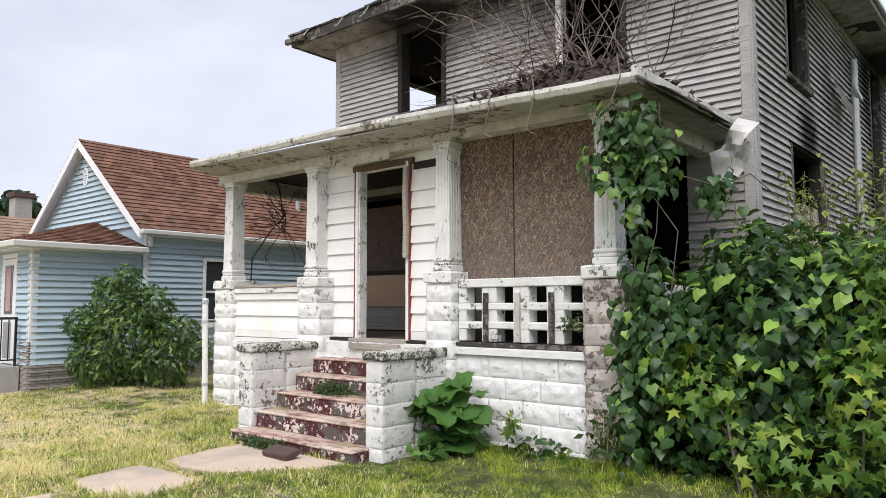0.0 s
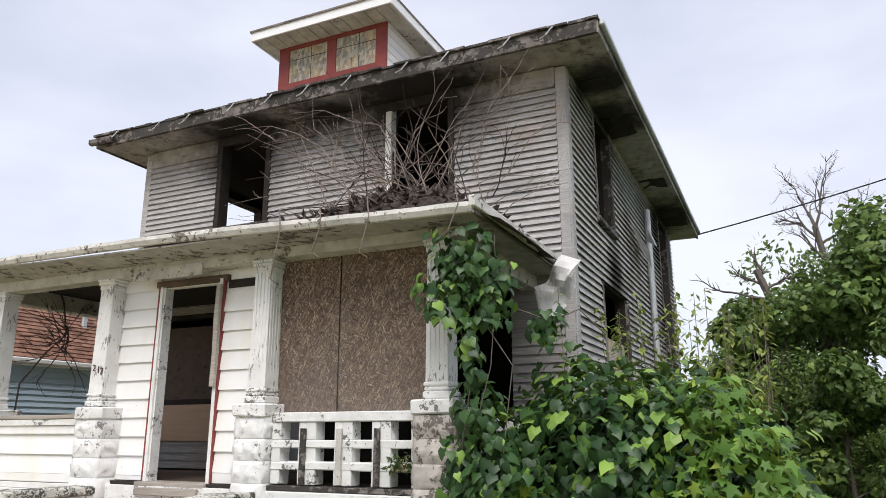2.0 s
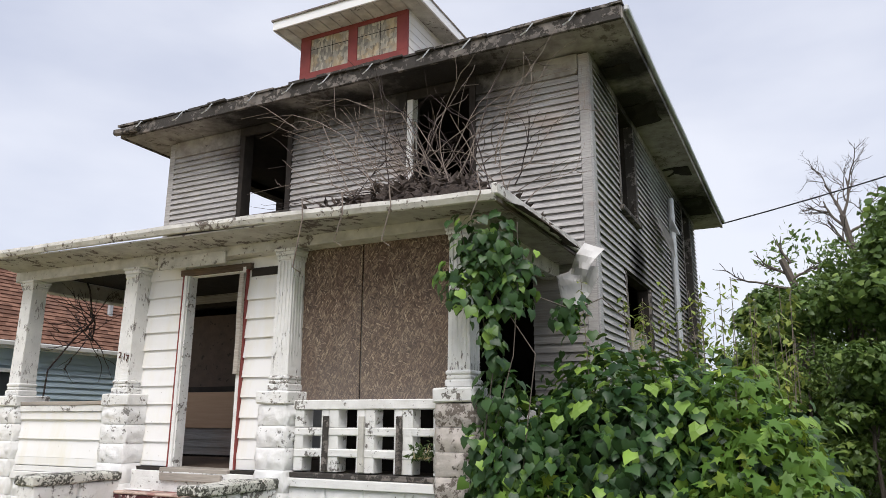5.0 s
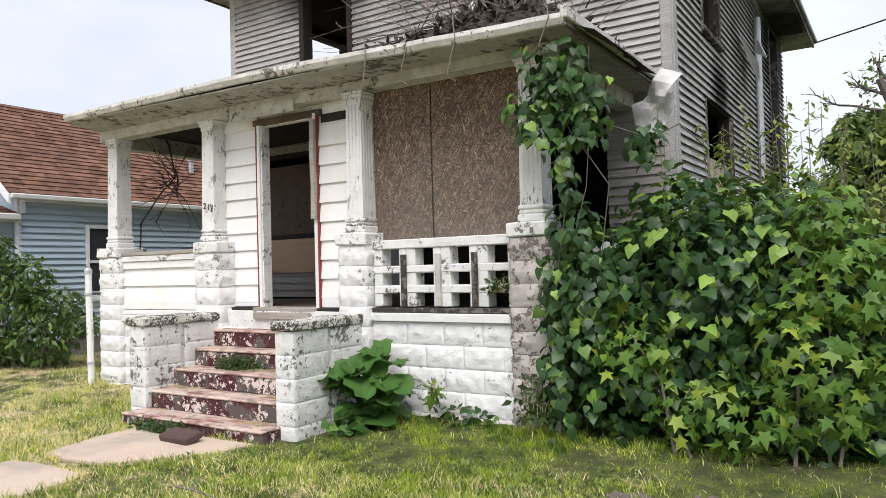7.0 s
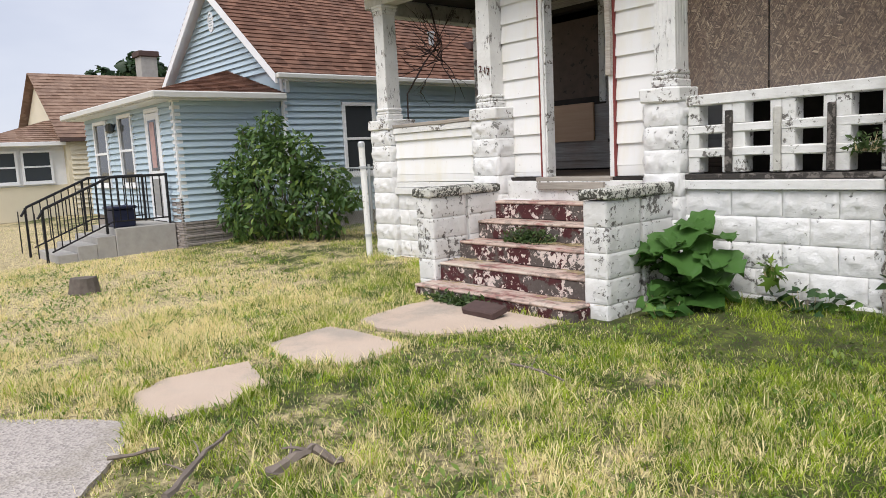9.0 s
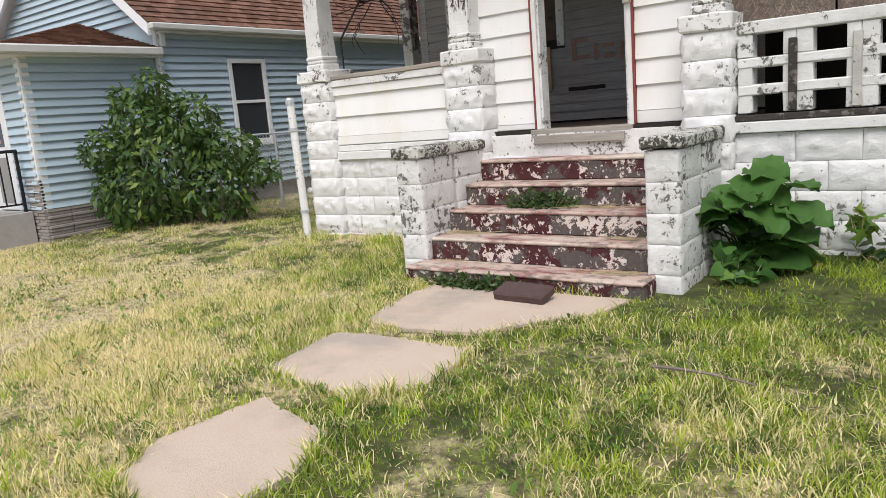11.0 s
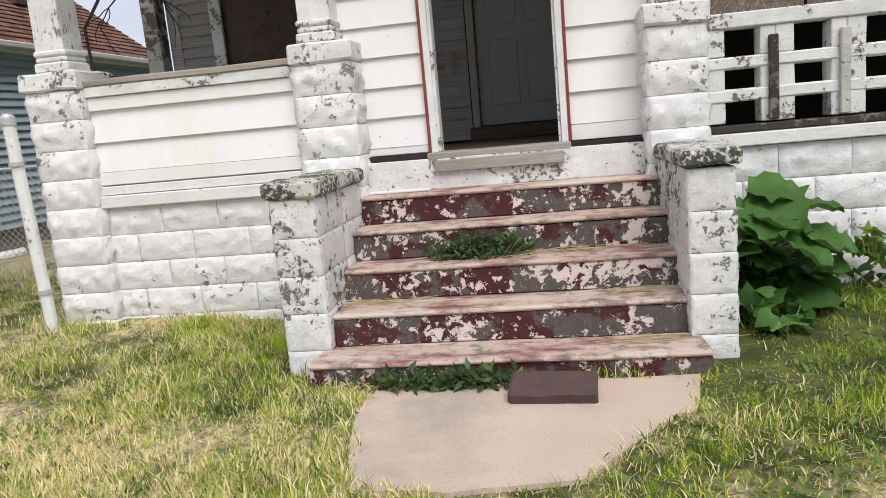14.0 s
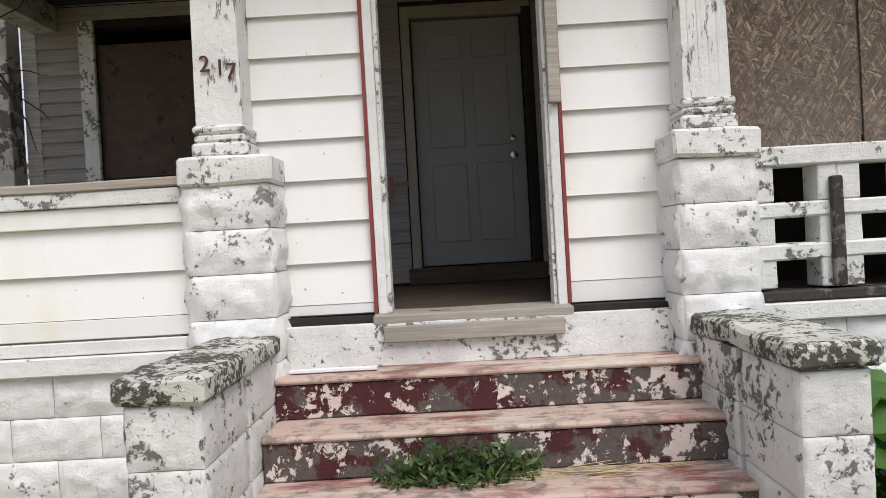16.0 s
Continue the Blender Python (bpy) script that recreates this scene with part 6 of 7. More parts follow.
def small_weeds():
    rng = np.random.default_rng(31)
    for label, cx, cy, cz, rx, ry, rz, n, size, shape, mat in (
            ("low green weeds growing on the third step", -6.32, 5.52, 0.50, 0.36, 0.10, 0.15, 900, 0.045, SLIM_LEAF, "weed_leaf"),
            ("leafy weeds at the foot of the block pier", -3.8, 5.85, 0.08, 0.45, 0.12, 0.2, 60, 0.075, VINE_LEAF, "vine_leaf"),
            ("small leafy weed beside the wall", -4.05, 5.8, 0.32, 0.12, 0.1, 0.16, 30, 0.10, MAPLE_LEAF, "maple_leaf"),
            ("green weeds growing out of the block screen", -3.48, 6.0, 1.28, 0.14, 0.08, 0.14, 160, 0.055, SLIM_LEAF, "weed_leaf"),
            ("weeds at the foot of the cheek wall", -4.72, 5.35, 0.06, 0.15, 0.25, 0.2, 50, 0.10, VINE_LEAF, "burdock_leaf"),
            ("low grass and weeds before the bottom step", -6.45, 4.66, 0.02, 0.55, 0.06, 0.07, 500, 0.06, SLIM_LEAF, "weed_leaf"),
            ("leafy weeds beside the corner pier", -3.05, 5.75, 0.25, 0.2, 0.2, 0.4, 120, 0.09, SLIM_LEAF, "weed_leaf")):
        ob = thing("weed", (cx, cy, cz - 0.02), label, "weeds")
        p = np.array([cx, cy, cz]) + unit(rng.normal(size=(n, 3))) * rng.random((n, 1)) ** 0.5 * np.array([rx, ry, rz])
        p[:, 2] = np.maximum(p[:, 2], cz)
        leaves("foliage", p, rng.normal(size=(n, 3)) + np.array([0, -0.4, 1.0]), rng.normal(size=(n, 3)) + np.array([0, -0.3, 0.2]), size * (0.6 + 0.8 * rng.random(n)), shape, mat, ob)
        bm = bmesh.new()
        for q in p[:: max(1, n // 25)]:
            tube([(cx + (q[0] - cx) * 0.7, min(cy + (q[1] - cy) * 0.7, 5.95), cz - 0.02), tuple(q)], 0.0035, 3, 0.5, bm)
        tagged(part("stem", bm, "straw", ob), kind="stuff")


small_weeds()


def branches(rr, start, way, length, radius, depth, bm, spread=0.7, bend=0.25, lift=0.0):
    """A branch of bent pieces that forks."""
    pts, d, p = [Vector(start)], Vector(way).normalized(), Vector(start)
    n = 5
    for i in range(n):
        d = (d + Vector((rr.uniform(-1, 1), rr.uniform(-1, 1), rr.uniform(-1, 1) + lift)) * bend).normalized()
        p = p + d * length / n
        pts.append(p.copy())
    tube(pts, radius, 5 if radius > 0.03 else 4, 0.45, bm)
    if depth:
        for i in range(rr.randint(2, 4)):
            k = rr.randint(2, n)
            w = (d + Vector((rr.uniform(-1, 1), rr.uniform(-1, 1), rr.uniform(-0.6, 1))) * spread).normalized()
            branches(rr, pts[k], w, length * rr.uniform(0.5, 0.75), radius * 0.55, depth - 1, bm, spread, bend, lift)


def twig_heap():
    """The dead vine that lies over the corner of the porch roof."""
    heap = thing("dead_vine", (-3.3, 6.3, 3.7), "tangle of bare grey vine twigs over the porch roof", "dead vine")
    rr = random.Random(17)
    for i in range(36):
        bm = bmesh.new()
        s = (rr.uniform(-4.3, -2.75), rr.uniform(5.9, 6.9), rr.uniform(3.65, 3.9))
        w = (rr.uniform(-1.0, 0.7), rr.uniform(-0.5, 0.4), rr.uniform(-0.05, 0.9))
        branches(rr, s, w, rr.uniform(0.5, 1.35), 0.007, 1, bm, 0.6, 0.30, 0.05)
        part("twig", bm, "twig" if i % 3 else "dark_twig", heap)
    for i in range(34):
        x, y = rr.uniform(-4.6, -3.0), rr.uniform(6.1, 7.4)
        l, up = rr.uniform(0.9, 2.3), rr.uniform(0.2, 1.5)
        side = -1 if i % 3 else 0.7
        p0 = Vector((x, y, min(3.47 + (y - 5.56) * 0.37, 3.45 + (-2.58 - x) * 0.40)))
        pts = [p0 + Vector((side * l * t * (0.5 + 0.5 * t), rr.uniform(-0.05, 0.05) + 0.2 * t, up * math.sin(t * rr.uniform(1.3, 2.1)))) for t in (0, 0.2, 0.4, 0.6, 0.8, 1.0)]
        bm = tube(pts, 0.0075, 4, 0.4)
        for q in (2, 3, 4):
            branches(rr, pts[q], (side * 0.6, rr.uniform(-0.4, 0.4), rr.uniform(-0.2, 1.0)), l * 0.3, 0.004, 0, bm, 0.5, 0.3)
        part("twig", bm, "twig" if i % 4 else "dark_twig", heap)
    for x, dz in ((-4.55, 0.55), (-3.6, 0.4), (-2.75, 0.3), (-4.1, 0.35)):
        part("twig", tube([(x, 5.7, 3.62), (x + 0.04, 5.47, 3.60), (x + 0.08, 5.44, 3.4), (x - 0.02, 5.46, 3.5 - dz), (x + 0.05, 5.48, 3.45 - dz)], 0.006, 4), "twig", heap)
    rng = np.random.default_rng(6)
    deb = bmesh.new()
    bmesh.ops.create_grid(deb, x_segments=34, y_segments=18, size=0.5)
    for v in deb.verts:
        x, y = v.co.x, v.co.y
        f = max(0.0, 1 - (2 * x) ** 2) * max(0.0, 1 - (2 * y) ** 2)
        px, py = -3.6 + x * 2.4, 6.55 + y * 1.7
        base = min(3.47 + (py - 5.56) * 0.37, 3.45 + (-2.58 - px) * 0.40)
        v.co = Vector((px, py, base - 0.06 + 0.20 * f + 0.16 * noise.noise(Vector((px * 9, py * 9, 0))) * f ** 0.4))
    mat_ob = part("debris_mat", deb, "debris", heap, "matted dead leaves and rotten shingle")
    n = 1500
    px, py = -3.6 + rng.uniform(-1.1, 1.0, n), 6.5 + rng.uniform(-0.75, 0.7, n)
    pz = np.minimum(3.47 + (py - 5.56) * 0.37, 3.45 + (-2.58 - px) * 0.40) + 0.20 * rng.random(n) * (1 - np.abs(px + 3.6) / 1.3)
    leaves("dead_leaf", np.stack([px, py, pz], 1), rng.normal(size=(n, 3)) + np.array([0, -0.3, 0.8]), rng.normal(size=(n, 3)), 0.06 + 0.08 * rng.random(n), SLIM_LEAF, "debris", heap)


twig_heap()


def dry_branch():
    """The dead branch that hangs in the open left bay."""
    rr = random.Random(4)
    ob = thing("dead_branch", (-9.1, 6.6, 1.79), "dark dead vine branch hanging in the porch opening", "dead branch")
    for i in range(17):
        bm = bmesh.new()
        branches(rr, (-8.95 + rr.uniform(-0.1, 0.1), 6.75, 2.75 + rr.uniform(-0.2, 0.2)), (rr.uniform(-1, 0.3), rr.uniform(-0.3, 0.3), rr.uniform(-0.6, 1)), rr.uniform(0.35, 0.6), 0.009, 1, bm, 0.7, 0.35)
        part("twig", bm, "dark_twig", ob)
    part("stem", tube([(-9.15, 6.35, 1.79), (-9.2, 6.4, 2.2), (-9.05, 6.6, 2.6), (-8.9, 6.75, 2.85), (-9.1, 6.8, 3.3), (-9.3, 6.9, 3.43)], 0.012, 5), "dark_twig", ob)


dry_branch()


def tree(x, y, h, w, seed, n, size=0.2, mat="wood_leaf", trunk=0.1, label="leafy green tree in the wood beside the house", low=0.12):
    """A tapered trunk with limbs and an uneven crown of leaves in clumps."""
    rr = random.Random(seed)
    rng = np.random.default_rng(seed)
    ob = thing("tree", (x, y, 0), label, "tree", "wood")
    bm = bmesh.new()
    tube([(x, y, -0.1), (x + rr.uniform(-0.2, 0.2), y, h * 0.4), (x + rr.uniform(-0.3, 0.3), y, h * 0.85)], trunk, 7, 0.3, bm)
    blobs = []
    for i in range(13):
        a, hz = rr.uniform(0, 2 * math.pi), rr.uniform(low, 0.92)
        r = w * (0.25 + 0.75 * math.sin(math.pi * min(0.95, hz + 0.12))) * rr.uniform(0.35, 0.8)
        c = (x + r * math.cos(a), y + r * math.sin(a), hz * h)
        s = w * rr.uniform(0.28, 0.5)
        blobs.append((c, (s, s, s * rr.uniform(0.6, 0.95))))
        tube([(x, y, hz * h * 0.75), (x + r * 0.5 * math.cos(a), y + r * 0.5 * math.sin(a), hz * h * 0.9), c], trunk * 0.35, 4, 0.4, bm)
    part("trunk", bm, "bark", ob)
    p, o = shell_points(rng, blobs, n, 0.5)
    k = len(p)
    leaves("crown", p, o + np.array([0, 0, 0.5]) + 0.7 * rng.normal(size=(k, 3)), rng.normal(size=(k, 3)) + np.array([0, 0, -0.3]), size * (0.5 + rng.random(k)), SLIM_LEAF if seed % 2 else VINE_LEAF, mat, ob)
    return ob


for i, (x, y, h, w) in enumerate(((-1.0, 20.0, 5.2, 1.6), (0.6, 18.5, 5.6, 1.8), (2.0, 17.0, 6.2, 2.0), (3.2, 20.0, 7.4, 2.4), (1.2, 22.5, 6.8, 2.2), (-1.6, 24.5, 5.6, 1.8), (2.6, 25.0, 8.2, 2.6), (4.6, 16.0, 6.5, 2.2))):
    tree(x, y, h, w, 40 + i, 9500, 0.14)
for i, (x, y, h, w) in enumerate(((0.5, 14.5, 2.9, 1.1), (1.5, 12.5, 3.3, 1.2), (2.6, 13.6, 4.2, 1.5), (0.0, 16.6, 3.0, 1.3), (2.2, 10.6, 2.7, 1.0), (-1.6, 18.6, 2.6, 1.2), (-0.3, 16.9, 4.5, 1.3))):
    tree(x, y, h, w, 60 + i, 6500, 0.10, "wood_leaf", 0.05, "leafy green undergrowth along the edge of the wood", 0.1)
for i, (x, y, h, w) in enumerate(((-38, 13.5, 7.0, 2.6), (-36, 16.5, 7.2, 2.4), (-42, 12.5, 6.6, 2.2))):
    tree(x, y, h, w, 80 + i, 1800, 0.4, "far_and_shaded_leaf", 0.15, "dark green tree behind the far roofs", 0.3)


def bare_tree():
    rr = random.Random(23)
    ob = thing("dead_tree", (0.95, 20.0, 0), "mostly bare tree with thin grey branches", "tree")
    bm = bmesh.new()
    tube([(0.95, 20.0, -0.1), (1.0, 20.0, 3.0), (0.95, 20.0, 5.0), (0.7, 20.0, 6.6)], 0.12, 7, 0.6, bm)
    for z, w, l in ((6.5, (-0.35, 0, 1), 1.0), (6.5, (0.45, 0, 1), 1.05), (6.3, (-0.9, 0.1, 0.9), 0.85), (6.1, (0.9, 0, 0.7), 0.95), (5.6, (-0.5, 0, 1.0), 1.0), (5.3, (0.8, 0.2, 0.6), 0.8)):
        branches(rr, (0.95 - 0.16 * max(0, z - 5.0), 20.0, z), w, l, 0.04, 4, bm, 0.85, 0.22, 0.08)
    part("trunk", bm, "bark", ob)
    rng = np.random.default_rng(2)
    n = 300
    c = np.array([[-0.3, 20.0, 6.0], [1.5, 20.0, 6.2], [0.7, 20.0, 5.7], [-0.9, 20.0, 5.6]])[rng.integers(0, 4, n)]
    leaves("leaves", c + 0.25 * rng.normal(size=(n, 3)), rng.normal(size=(n, 3)), rng.normal(size=(n, 3)) + np.array([0, 0, -1]), 0.14 + 0.1 * rng.random(n), SLIM_LEAF, "wood_leaf", ob)
    low = thing("dead_tree", (-0.5, 18.0, 0), "broken bare tree with curved grey limbs", "tree")
    bm = bmesh.new()
    tube([(-0.5, 18.0, -0.1), (-0.55, 18.0, 2.4), (-0.45, 18.0, 4.4), (-0.72, 18.0, 5.2)], 0.13, 7, 0.6, bm)
    for z, w, l in ((4.5, (-1.0, 0, 0.1), 0.95), (4.8, (-1.0, 0, 0.5), 0.55), (5.1, (-0.3, 0, 1.0), 0.4), (4.7, (0.6, 0, 0.7), 0.5)):
        branches(rr, (-0.55, 18.0, z), w, l, 0.04, 2, bm, 0.7, 0.22, 0.05)
    part("trunk", bm, "bark", low)


bare_tree()


# ---- small things ----
def small_things():
    ob = part("fence_post", tube([(-9.43, 5.80, -0.1), (-9.49, 5.81, 1.55)], 0.042, 10), "white_wood")
    tagged(ob, "leaning white-painted steel fence post by the porch", "fence post")
    part("post_cap", lathe([(0.05, 0), (0.05, 0.05), (0.03, 0.075)], 10, pose(-9.49, 5.81, 1.53)), "galvanised", ob)
    for z in (0.35, 1.25):
        part("clamp", lathe([(0.052, 0), (0.052, 0.03)], 10, pose(-9.434 - 0.036 * z, 5.802, z)), "galvanised", ob)
    # chain-link fence between the houses
    fen = thing("chain_link_fence", (-11.6, 7.6, 0), "low galvanised chain-link fence between the houses", "fence")
    xs = (-9.8, -11.88, -13.4)
    for x in xs:
        part("post", tube([(x, 7.6, -0.1), (x, 7.6, 1.28)], 0.025, 8), "galvanised", fen)
    part("top_rail", tube([(-9.8, 7.6, 1.22), (-13.4, 7.6, 1.22)], 0.017, 6), "galvanised", fen)
    bm = bmesh.new()
    n = 52
    for i in range(-17, n):
        for s in (1, -1):
            x0 = -9.8 - i * 0.07
            a, b = (x0, 0.04), (x0 - 1.18 * 1.0, 1.22)
            if s < 0:
                a, b = (x0, 1.22), (x0 - 1.18, 0.04)
            t0 = max(0.0, (a[0] + 9.8) / 1.18) if a[0] > -9.8 else 0.0
            t1 = min(1.0, (a[0] + 13.4) / 1.18)
            if t1 - t0 > 0.02:
                p = (a[0] + (b[0] - a[0]) * t0, 7.6, a[1] + (b[1] - a[1]) * t0)
                q = (a[0] + (b[0] - a[0]) * t1, 7.6, a[1] + (b[1] - a[1]) * t1)
                tube([p, q], 0.003, 3, 1.0, bm)
    tagged(part("wire_mesh", bm, "galvanised", fen), kind="stuff")
    # brick lying before the steps
    ob = part("paving_brick", roughen(box(-0.20, 0.20, -0.09, 0.09, 0, 0.07, 0.012), 0.008, 6, 2), "dark_brick")
    ob.matrix_basis = pose(-5.92, 4.50, 0.012, 16, 0, -3)
    tagged(ob, "dark brown paving brick lying before the bottom step", "brick")
    ob = part("paper_strip", roughen(box(-7.06, -6.66, 5.95, 5.985, 0.858, 0.872, 0.002), 0.006, 6, 2), "white_trim")
    tagged(ob, "thin white strip of trim lying on the top step", "trim strip")
    ob = part("drain_pipe", tube([(-2.87, 5.84, 0.0), (-2.88, 5.84, 1.2)], 0.028, 8), "galvanised")
    tagged(ob, "grey vertical drain pipe at the porch corner", "pipe")
    ob = part("tree_stump", roughen(lathe([(0.19, -0.05), (0.16, 0.06), (0.145, 0.17), (0.02, 0.175)], 12, pose(-10.55, 2.53, 0)), 0.015, 7), "bark")
    tagged(ob, "short weathered tree stump in the lawn", "stump")
    ob = part("stone", roughen(box(-13.3, -12.7, 9.4, 9.7, 0.05, 0.17, 0.04), 0.04, 4, 2), "white_trim")
    tagged(ob, "pale stone lying behind the fence", "stone")
    rr = random.Random(9)
    for pts, r in ((((-4.48, 1.23, 0.03), (-4.66, 1.44, 0.05), (-4.76, 1.55, 0.06), (-4.93, 1.74, 0.05)), 0.017), (((-4.36, 1.64, 0.03), (-4.36, 1.78, 0.06), (-4.33, 1.87, 0.07), (-4.24, 1.95, 0.04)), 0.028), (((-4.64, 3.48, 0.05), (-4.4, 3.44, 0.07), (-4.17, 3.43, 0.05)), 0.009), (((-5.1, 1.2, 0.02), (-4.98, 1.4, 0.05)), 0.012)):
        long = []
        for pa, pb in zip(pts, pts[1:]):
            for q in range(4):
                v = Vector(pa).lerp(Vector(pb), q / 4)
                long.append(v + noise.noise_vector(v * 9) * r * 1.1)
        long.append(Vector(pts[-1]))
        bm = roughen(tube(long, r, 6, 0.6), r * 0.5, 30)
        for q in (3, 6):
            if q < len(long) - 1:
                branches(rr, long[q], Vector((rr.uniform(-1, 1), rr.uniform(-1, 1), 0.25)), 0.12, r * 0.4, 0, bm)
        ob = part("stick", bm, "twig")
        tagged(ob, "grey dead stick lying in the grass", "stick", "sticks in the lawn")
    for i in range(22):
        x, y = rr.uniform(-2.0, -1.0), rr.uniform(4.35, 4.95)
        ob = part("bark_piece", roughen(box(-0.10, 0.10, -0.03, 0.03, 0, 0.025, 0.006), 0.03, 14, 2, i), "bark")
        ob.matrix_basis = pose(x, y, 0.01, rr.uniform(-12, 12), rr.uniform(-8, 8), rr.uniform(-30, 50))
        tagged(ob, "flat grey piece of rotten bark on the lawn", "bark", "bark pieces")
    ob = part("overhead_cable", tube([(-1.95 + (14.0 + 1.95) * t, 17.9 + 6.0 * t, 6.15 + 6.0 * t - 1.6 * t * (1 - t)) for t in [i / 16 for i in range(17)]], 0.018, 5), "cable")
    tagged(ob, "black overhead cable fixed to the back eave", "cable")
    # straw lying on the treads
    bm = bmesh.new()
    zs, ys = (0.105, 0.292, 0.480, 0.665), (4.74, 5.03, 5.31, 5.59)
    for cx, i, n in ((-6.95, 1, 40), (-5.5, 1, 26), (-5.45, 0, 40), (-5.75, 2, 26), (-6.9, 0, 12), (-5.9, 2, 20)):
        for q in range(n):
            x, y = cx + rr.gauss(0, 0.14), ys[i] + 0.2 + rr.gauss(0, 0.035)
            a = rr.uniform(-0.5, 0.5)
            l = rr.uniform(0.06, 0.2)
            z = zs[i] + rr.uniform(0.004, 0.018)
            tube([(x, y, z), (x + l * math.cos(a), y + l * math.sin(a) * 0.4, z + rr.uniform(0, 0.01))], 0.0022, 3, 0.7, bm)
    ob = part("straw_litter", bm, "straw")
    tagged(ob, "dry straw scattered on the steps", "straw", kind="stuff")


small_things()


# ---- grass ----
def in_poly(px, py, poly):
    inside = np.zeros(len(px), bool)
    for (xa, ya), (xb, yb) in zip(poly, poly[1:] + poly[:1]):
        if ya != yb:
            cross = ((ya > py) != (yb > py)) & (px < (xb - xa) * (py - ya) / (yb - ya) + xa)
            inside ^= cross
    return inside


def build_grass():
    rng = np.random.default_rng(77)
    zones = ((-8.5, -2.0, 0.2, 6.0, 200000, 0.052), (-8.5, 1.5, 2.0, 6.5, 60000, 0.06), (-14.0, -7.0, 1.0, 8.4, 110000, 0.055), (-24.0, -13.0, -2.0, 6.0, 20000, 0.06), (-10.3, -7.3, 5.2, 6.0, 9000, 0.09), (-4.9, -2.6, 5.3, 6.0, 7000, 0.10), (-7.0, -1.0, 0.5, 4.4, 16000, 0.10))
    xs, ys, hs = [], [], []
    for x0, x1, y0, y1, n, h in zones:
        xs.append(rng.uniform(x0, x1, n))
        ys.append(rng.uniform(y0, y1, n))
        hs.append(h * (0.45 + 0.9 * rng.random(n) ** 1.5))
    # tufts: all over, thicker along the house, and round the rims of the slabs
    centres = [rng.uniform((-13.0, 0.6), (0.5, 5.7), (1500, 2)), rng.uniform((-9.6, 4.7), (-7.2, 5.95), (260, 2)), rng.uniform((-7.0, 0.4), (-2.5, 4.2), (500, 2))]
    for poly in SLABS:
        ring = np.array(poly)
        i = rng.integers(0, len(ring), 70)
        t = rng.random((70, 1))
        rim = ring[i] * (1 - t) + ring[(i + 1) % len(ring)] * t
        mid = ring.mean(axis=0)
        centres.append(mid + (rim - mid) * 1.03)
    centres = np.concatenate(centres)
    who = np.repeat(np.arange(len(centres)), 26)
    at = centres[who] + rng.normal(size=(len(who), 2)) * 0.022
    xs.append(at[:, 0])
    ys.append(at[:, 1])
    hs.append((0.07 + 0.06 * rng.random(len(centres)))[who] * (0.5 + 0.6 * rng.random(len(who))))
    x, y, h = np.concatenate(xs), np.concatenate(ys), np.concatenate(hs)
    clump = np.sin(x * 3.1 + np.sin(y * 2.3) * 2) * np.sin(y * 2.7 + np.cos(x * 1.9) * 2)
    keep = rng.random(len(x)) < 0.62 + 0.38 * clump
    for poly in SLABS:
        cx, cy = np.mean([p[0] for p in poly]), np.mean([p[1] for p in poly])
        keep &= ~in_poly(cx + (x - cx) * (1.05 + 0.05 * np.sin(x * 9) * np.cos(y * 11)), cy + (y - cy) * (1.07 + 0.05 * np.sin(y * 8)), poly)
    keep &= ~((x > -7.45) & (x < -4.86) & (y > 4.95)) & ~((x > -7.19) & (x < -5.15) & (y > 4.73)) & ~((x > PX0) & (x < PX1) & (y > 5.9))
    keep &= ~((x < -13.7) & (y > 4.9)) & ~((x > -15.4) & (x < -13.9) & (y > 3.0) & (y < 5.0))
    x, y, h = x[keep], y[keep], h[keep] * (1.0 + 0.45 * clump[keep])
    n = len(x)
    cell = np.array([[ground_z(-26 + 0.25 * i, -3 + 0.25 * j) for i in range(116)] for j in range(50)])
    z = cell[np.clip(((y + 3) / 0.25).astype(int), 0, 49), np.clip(((x + 26) / 0.25).astype(int), 0, 115)] - 0.004
    a = rng.uniform(0, 2 * np.pi, n)
    b = rng.uniform(0, 2 * np.pi, n)
    lying = rng.random(n) < 0.3
    h = np.where(lying, h * 0.3, h * 0.8)
    lean = np.where(lying, 0.03 + 0.06 * rng.random(n), h * (0.2 + 0.9 * rng.random(n)))
    w = 0.0016 + 0.0024 * rng.random(n)
    sx, sy = np.cos(a) * w, np.sin(a) * w
    dx, dy = np.cos(b) * lean, np.sin(b) * lean
    v = np.empty((n, 5, 3))
    v[:, 0] = np.stack([x - sx, y - sy, z], 1)
    v[:, 1] = np.stack([x + sx, y + sy, z], 1)
    v[:, 2] = np.stack([x + sx * 0.8 + dx * 0.4, y + sy * 0.8 + dy * 0.4, z + h * 0.65], 1)
    v[:, 3] = np.stack([x - sx * 0.8 + dx * 0.4, y - sy * 0.8 + dy * 0.4, z + h * 0.65], 1)
    v[:, 4] = np.stack([x + dx, y + dy, z + h], 1)
    f = np.array([[0, 1, 2], [0, 2, 3], [3, 2, 4]])[None] + (np.arange(n) * 5)[:, None, None]
    raw_mesh("grass", v.reshape(-1, 3), f.reshape(-1, 3), "grass", None, "short patchy grass, green and straw yellow")["category"] = "grass"


build_grass()


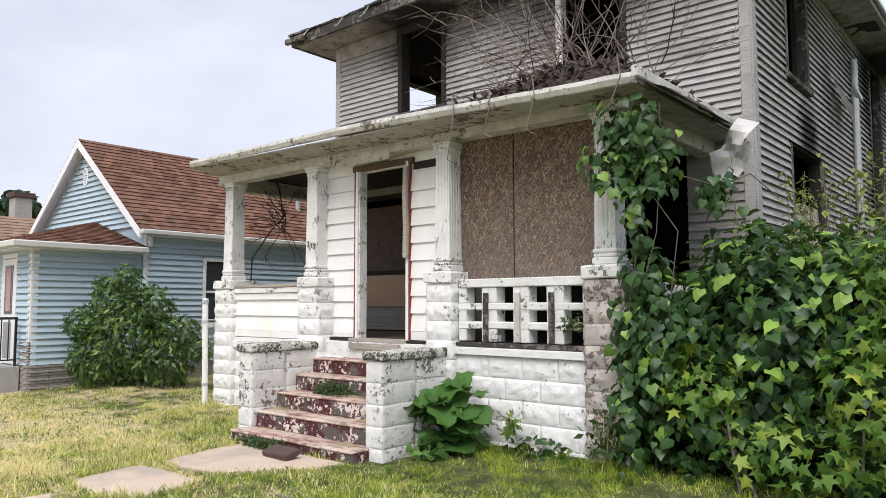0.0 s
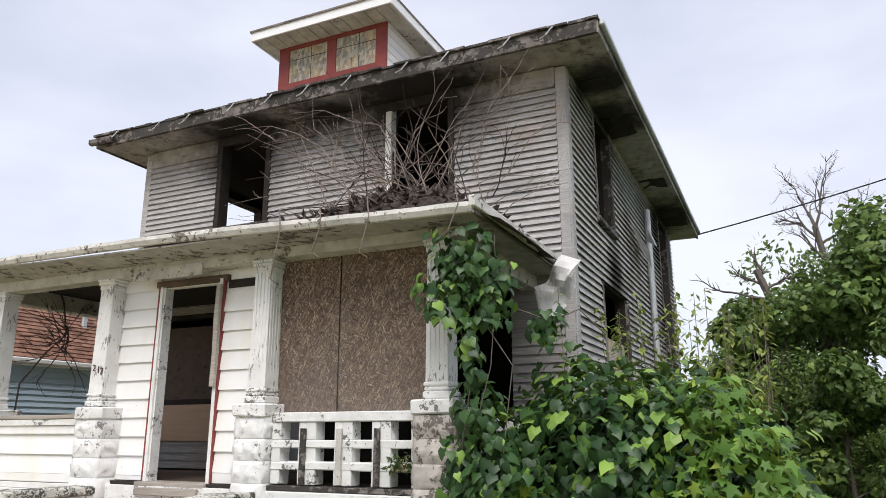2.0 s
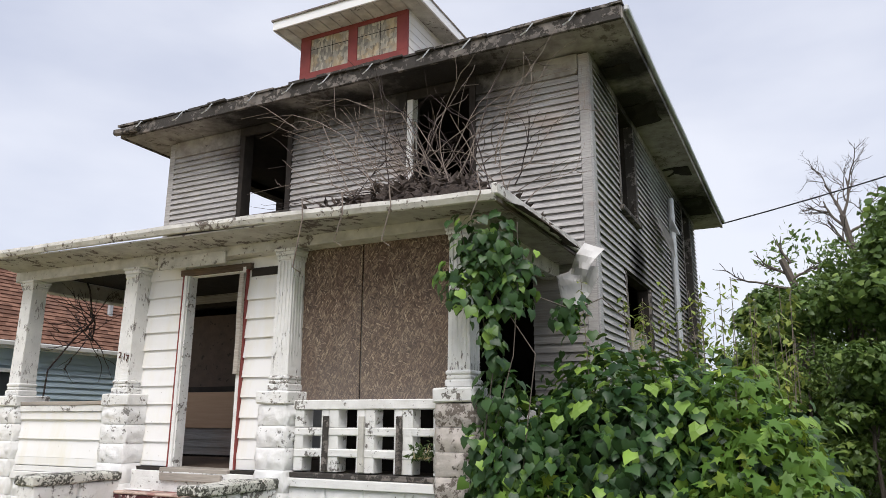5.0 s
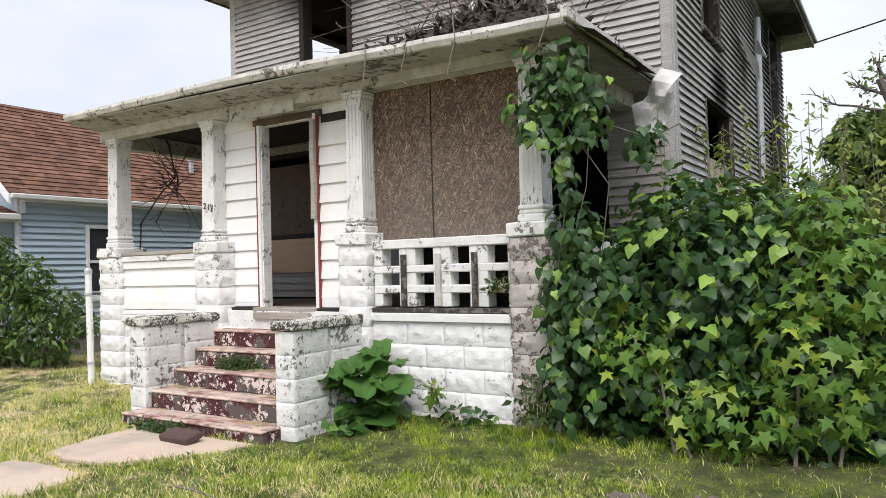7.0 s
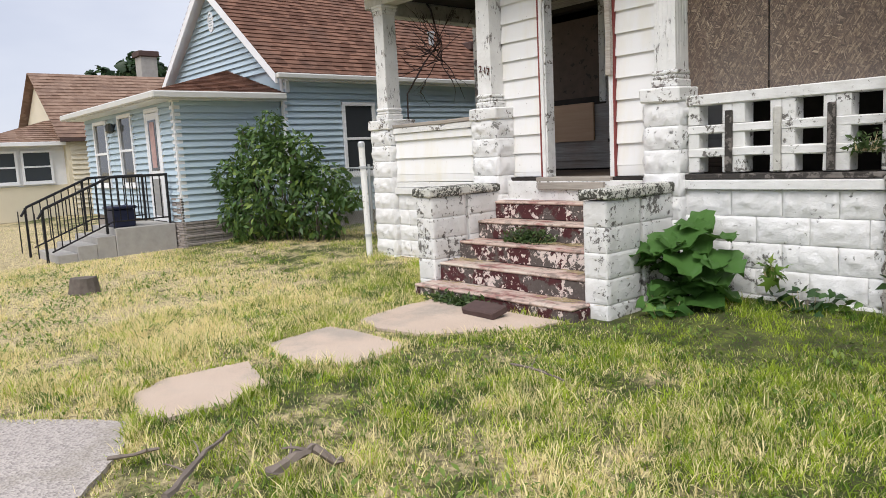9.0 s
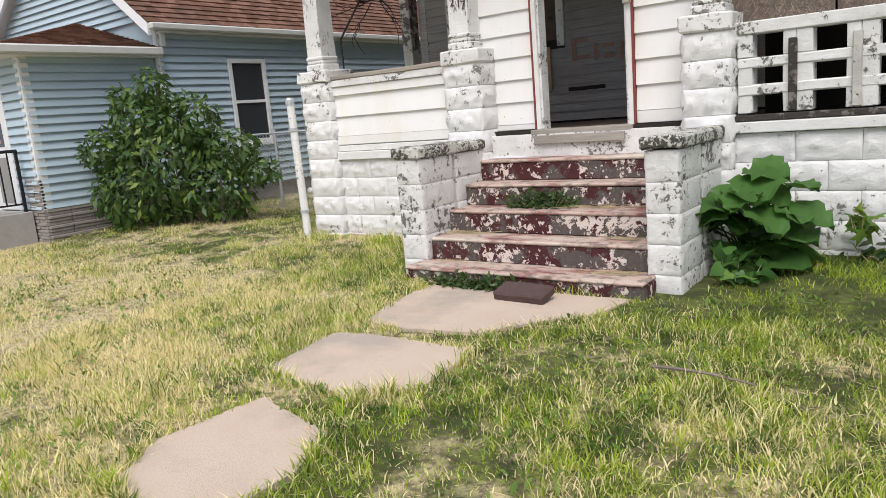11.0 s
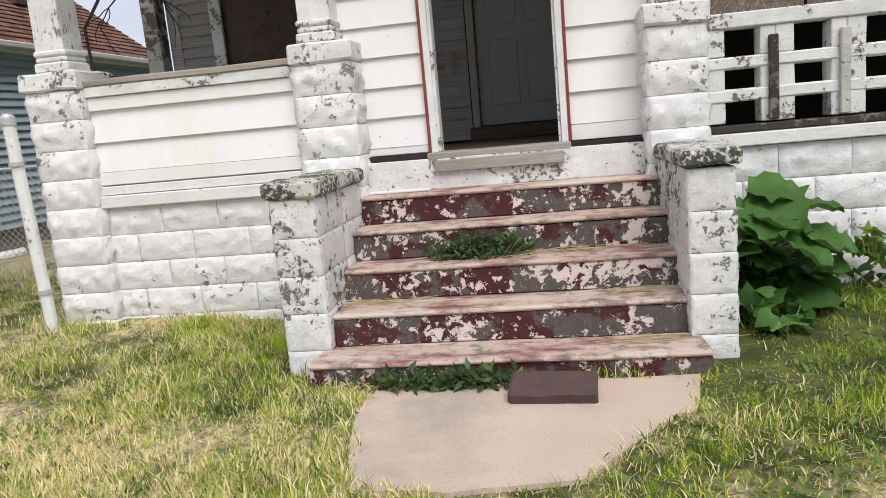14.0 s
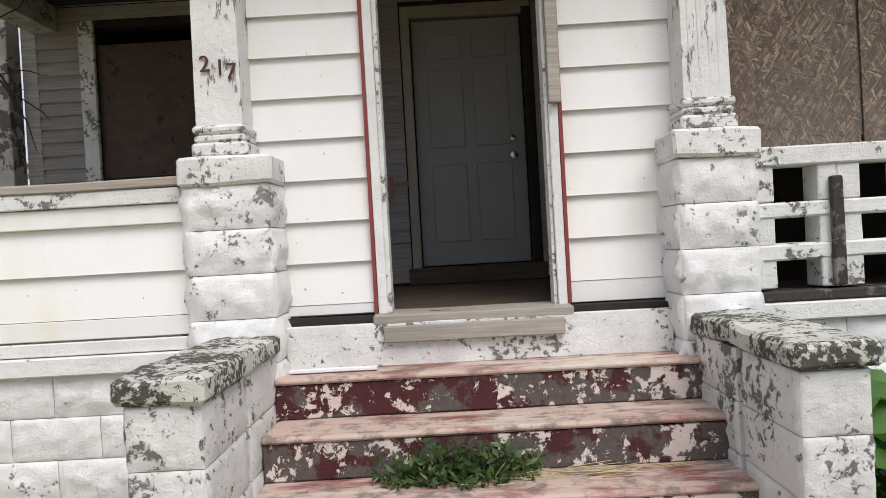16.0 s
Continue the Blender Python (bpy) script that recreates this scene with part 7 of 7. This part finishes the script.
def lawn_weeds():
    """Low broad weeds in patches all over the lawn."""
    rng = np.random.default_rng(91)
    c = np.stack([rng.uniform(-13, 0.5, 420), rng.uniform(0.6, 5.6, 420)], 1)
    pick = rng.integers(0, len(c), 9000)
    xy = c[pick] + rng.normal(size=(9000, 2)) * 0.13
    ok = ~((xy[:, 0] > -7.5) & (xy[:, 0] < -4.8) & (xy[:, 1] > 4.6))
    for poly in SLABS:
        ok &= ~in_poly(xy[:, 0], xy[:, 1], poly)
    xy = xy[ok]
    n = len(xy)
    at = np.stack([xy[:, 0], xy[:, 1], 0.0 + 0.045 * rng.random(n)], 1)
    out = rng.normal(size=(n, 3)) * np.array([1, 1, 0.35])
    ob = leaves("lawn_weeds", at, out * 0.5 + np.array([0, 0, 1.0]), out, 0.025 + 0.045 * rng.random(n), SLIM_LEAF, "lawn_weed", None, "low broad-leaved weeds scattered in the lawn")
    ob["category"] = "weeds"


M["lawn_weed"] = foliage("lawn_weed", (0.09, 0.17, 0.025), (0.18, 0.28, 0.05), (0.22, 0.28, 0.07), 0.6, 0.3)
lawn_weeds()

# ---- clapboards of the burnt house ----
FRONT_HOLES = [(W1[0] - 0.09, W1[1] + 0.09, W1[2] - 0.07, W1[3]), (W2[0] - 0.09, W2[1] + 0.09, W2[2] - 0.07, W2[3]),
               (DOOR_H[0] - 0.03, DOOR_H[1] + 0.03, 1.0, DOOR_H[3] + 0.06), (WINDOW_F[0] - 0.12, WINDOW_F[1] + 0.1, WINDOW_F[2] - 0.08, WINDOW_F[3] + 0.05), WINDOW_R]
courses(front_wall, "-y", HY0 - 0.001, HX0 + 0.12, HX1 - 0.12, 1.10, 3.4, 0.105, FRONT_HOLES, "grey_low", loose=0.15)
courses(front_wall, "-y", HY0 - 0.001, HX0 + 0.12, HX1 - 0.12, 3.42, 5.80, 0.088, FRONT_HOLES, "grey_front", loose=0.12, proud=0.038)
SIDE_HOLES = [(a - 0.1, b + 0.1, za - 0.07, zb) for a, b, za, zb in (SIDE_UP, SIDE_LOW, SIDE_BACK)]
courses(side_wall, "+x", HX1 + 0.001, HY0 + 0.12, HY1, 0.7, 5.95, 0.096, SIDE_HOLES, "grey_side", loose=0.3, proud=0.04)
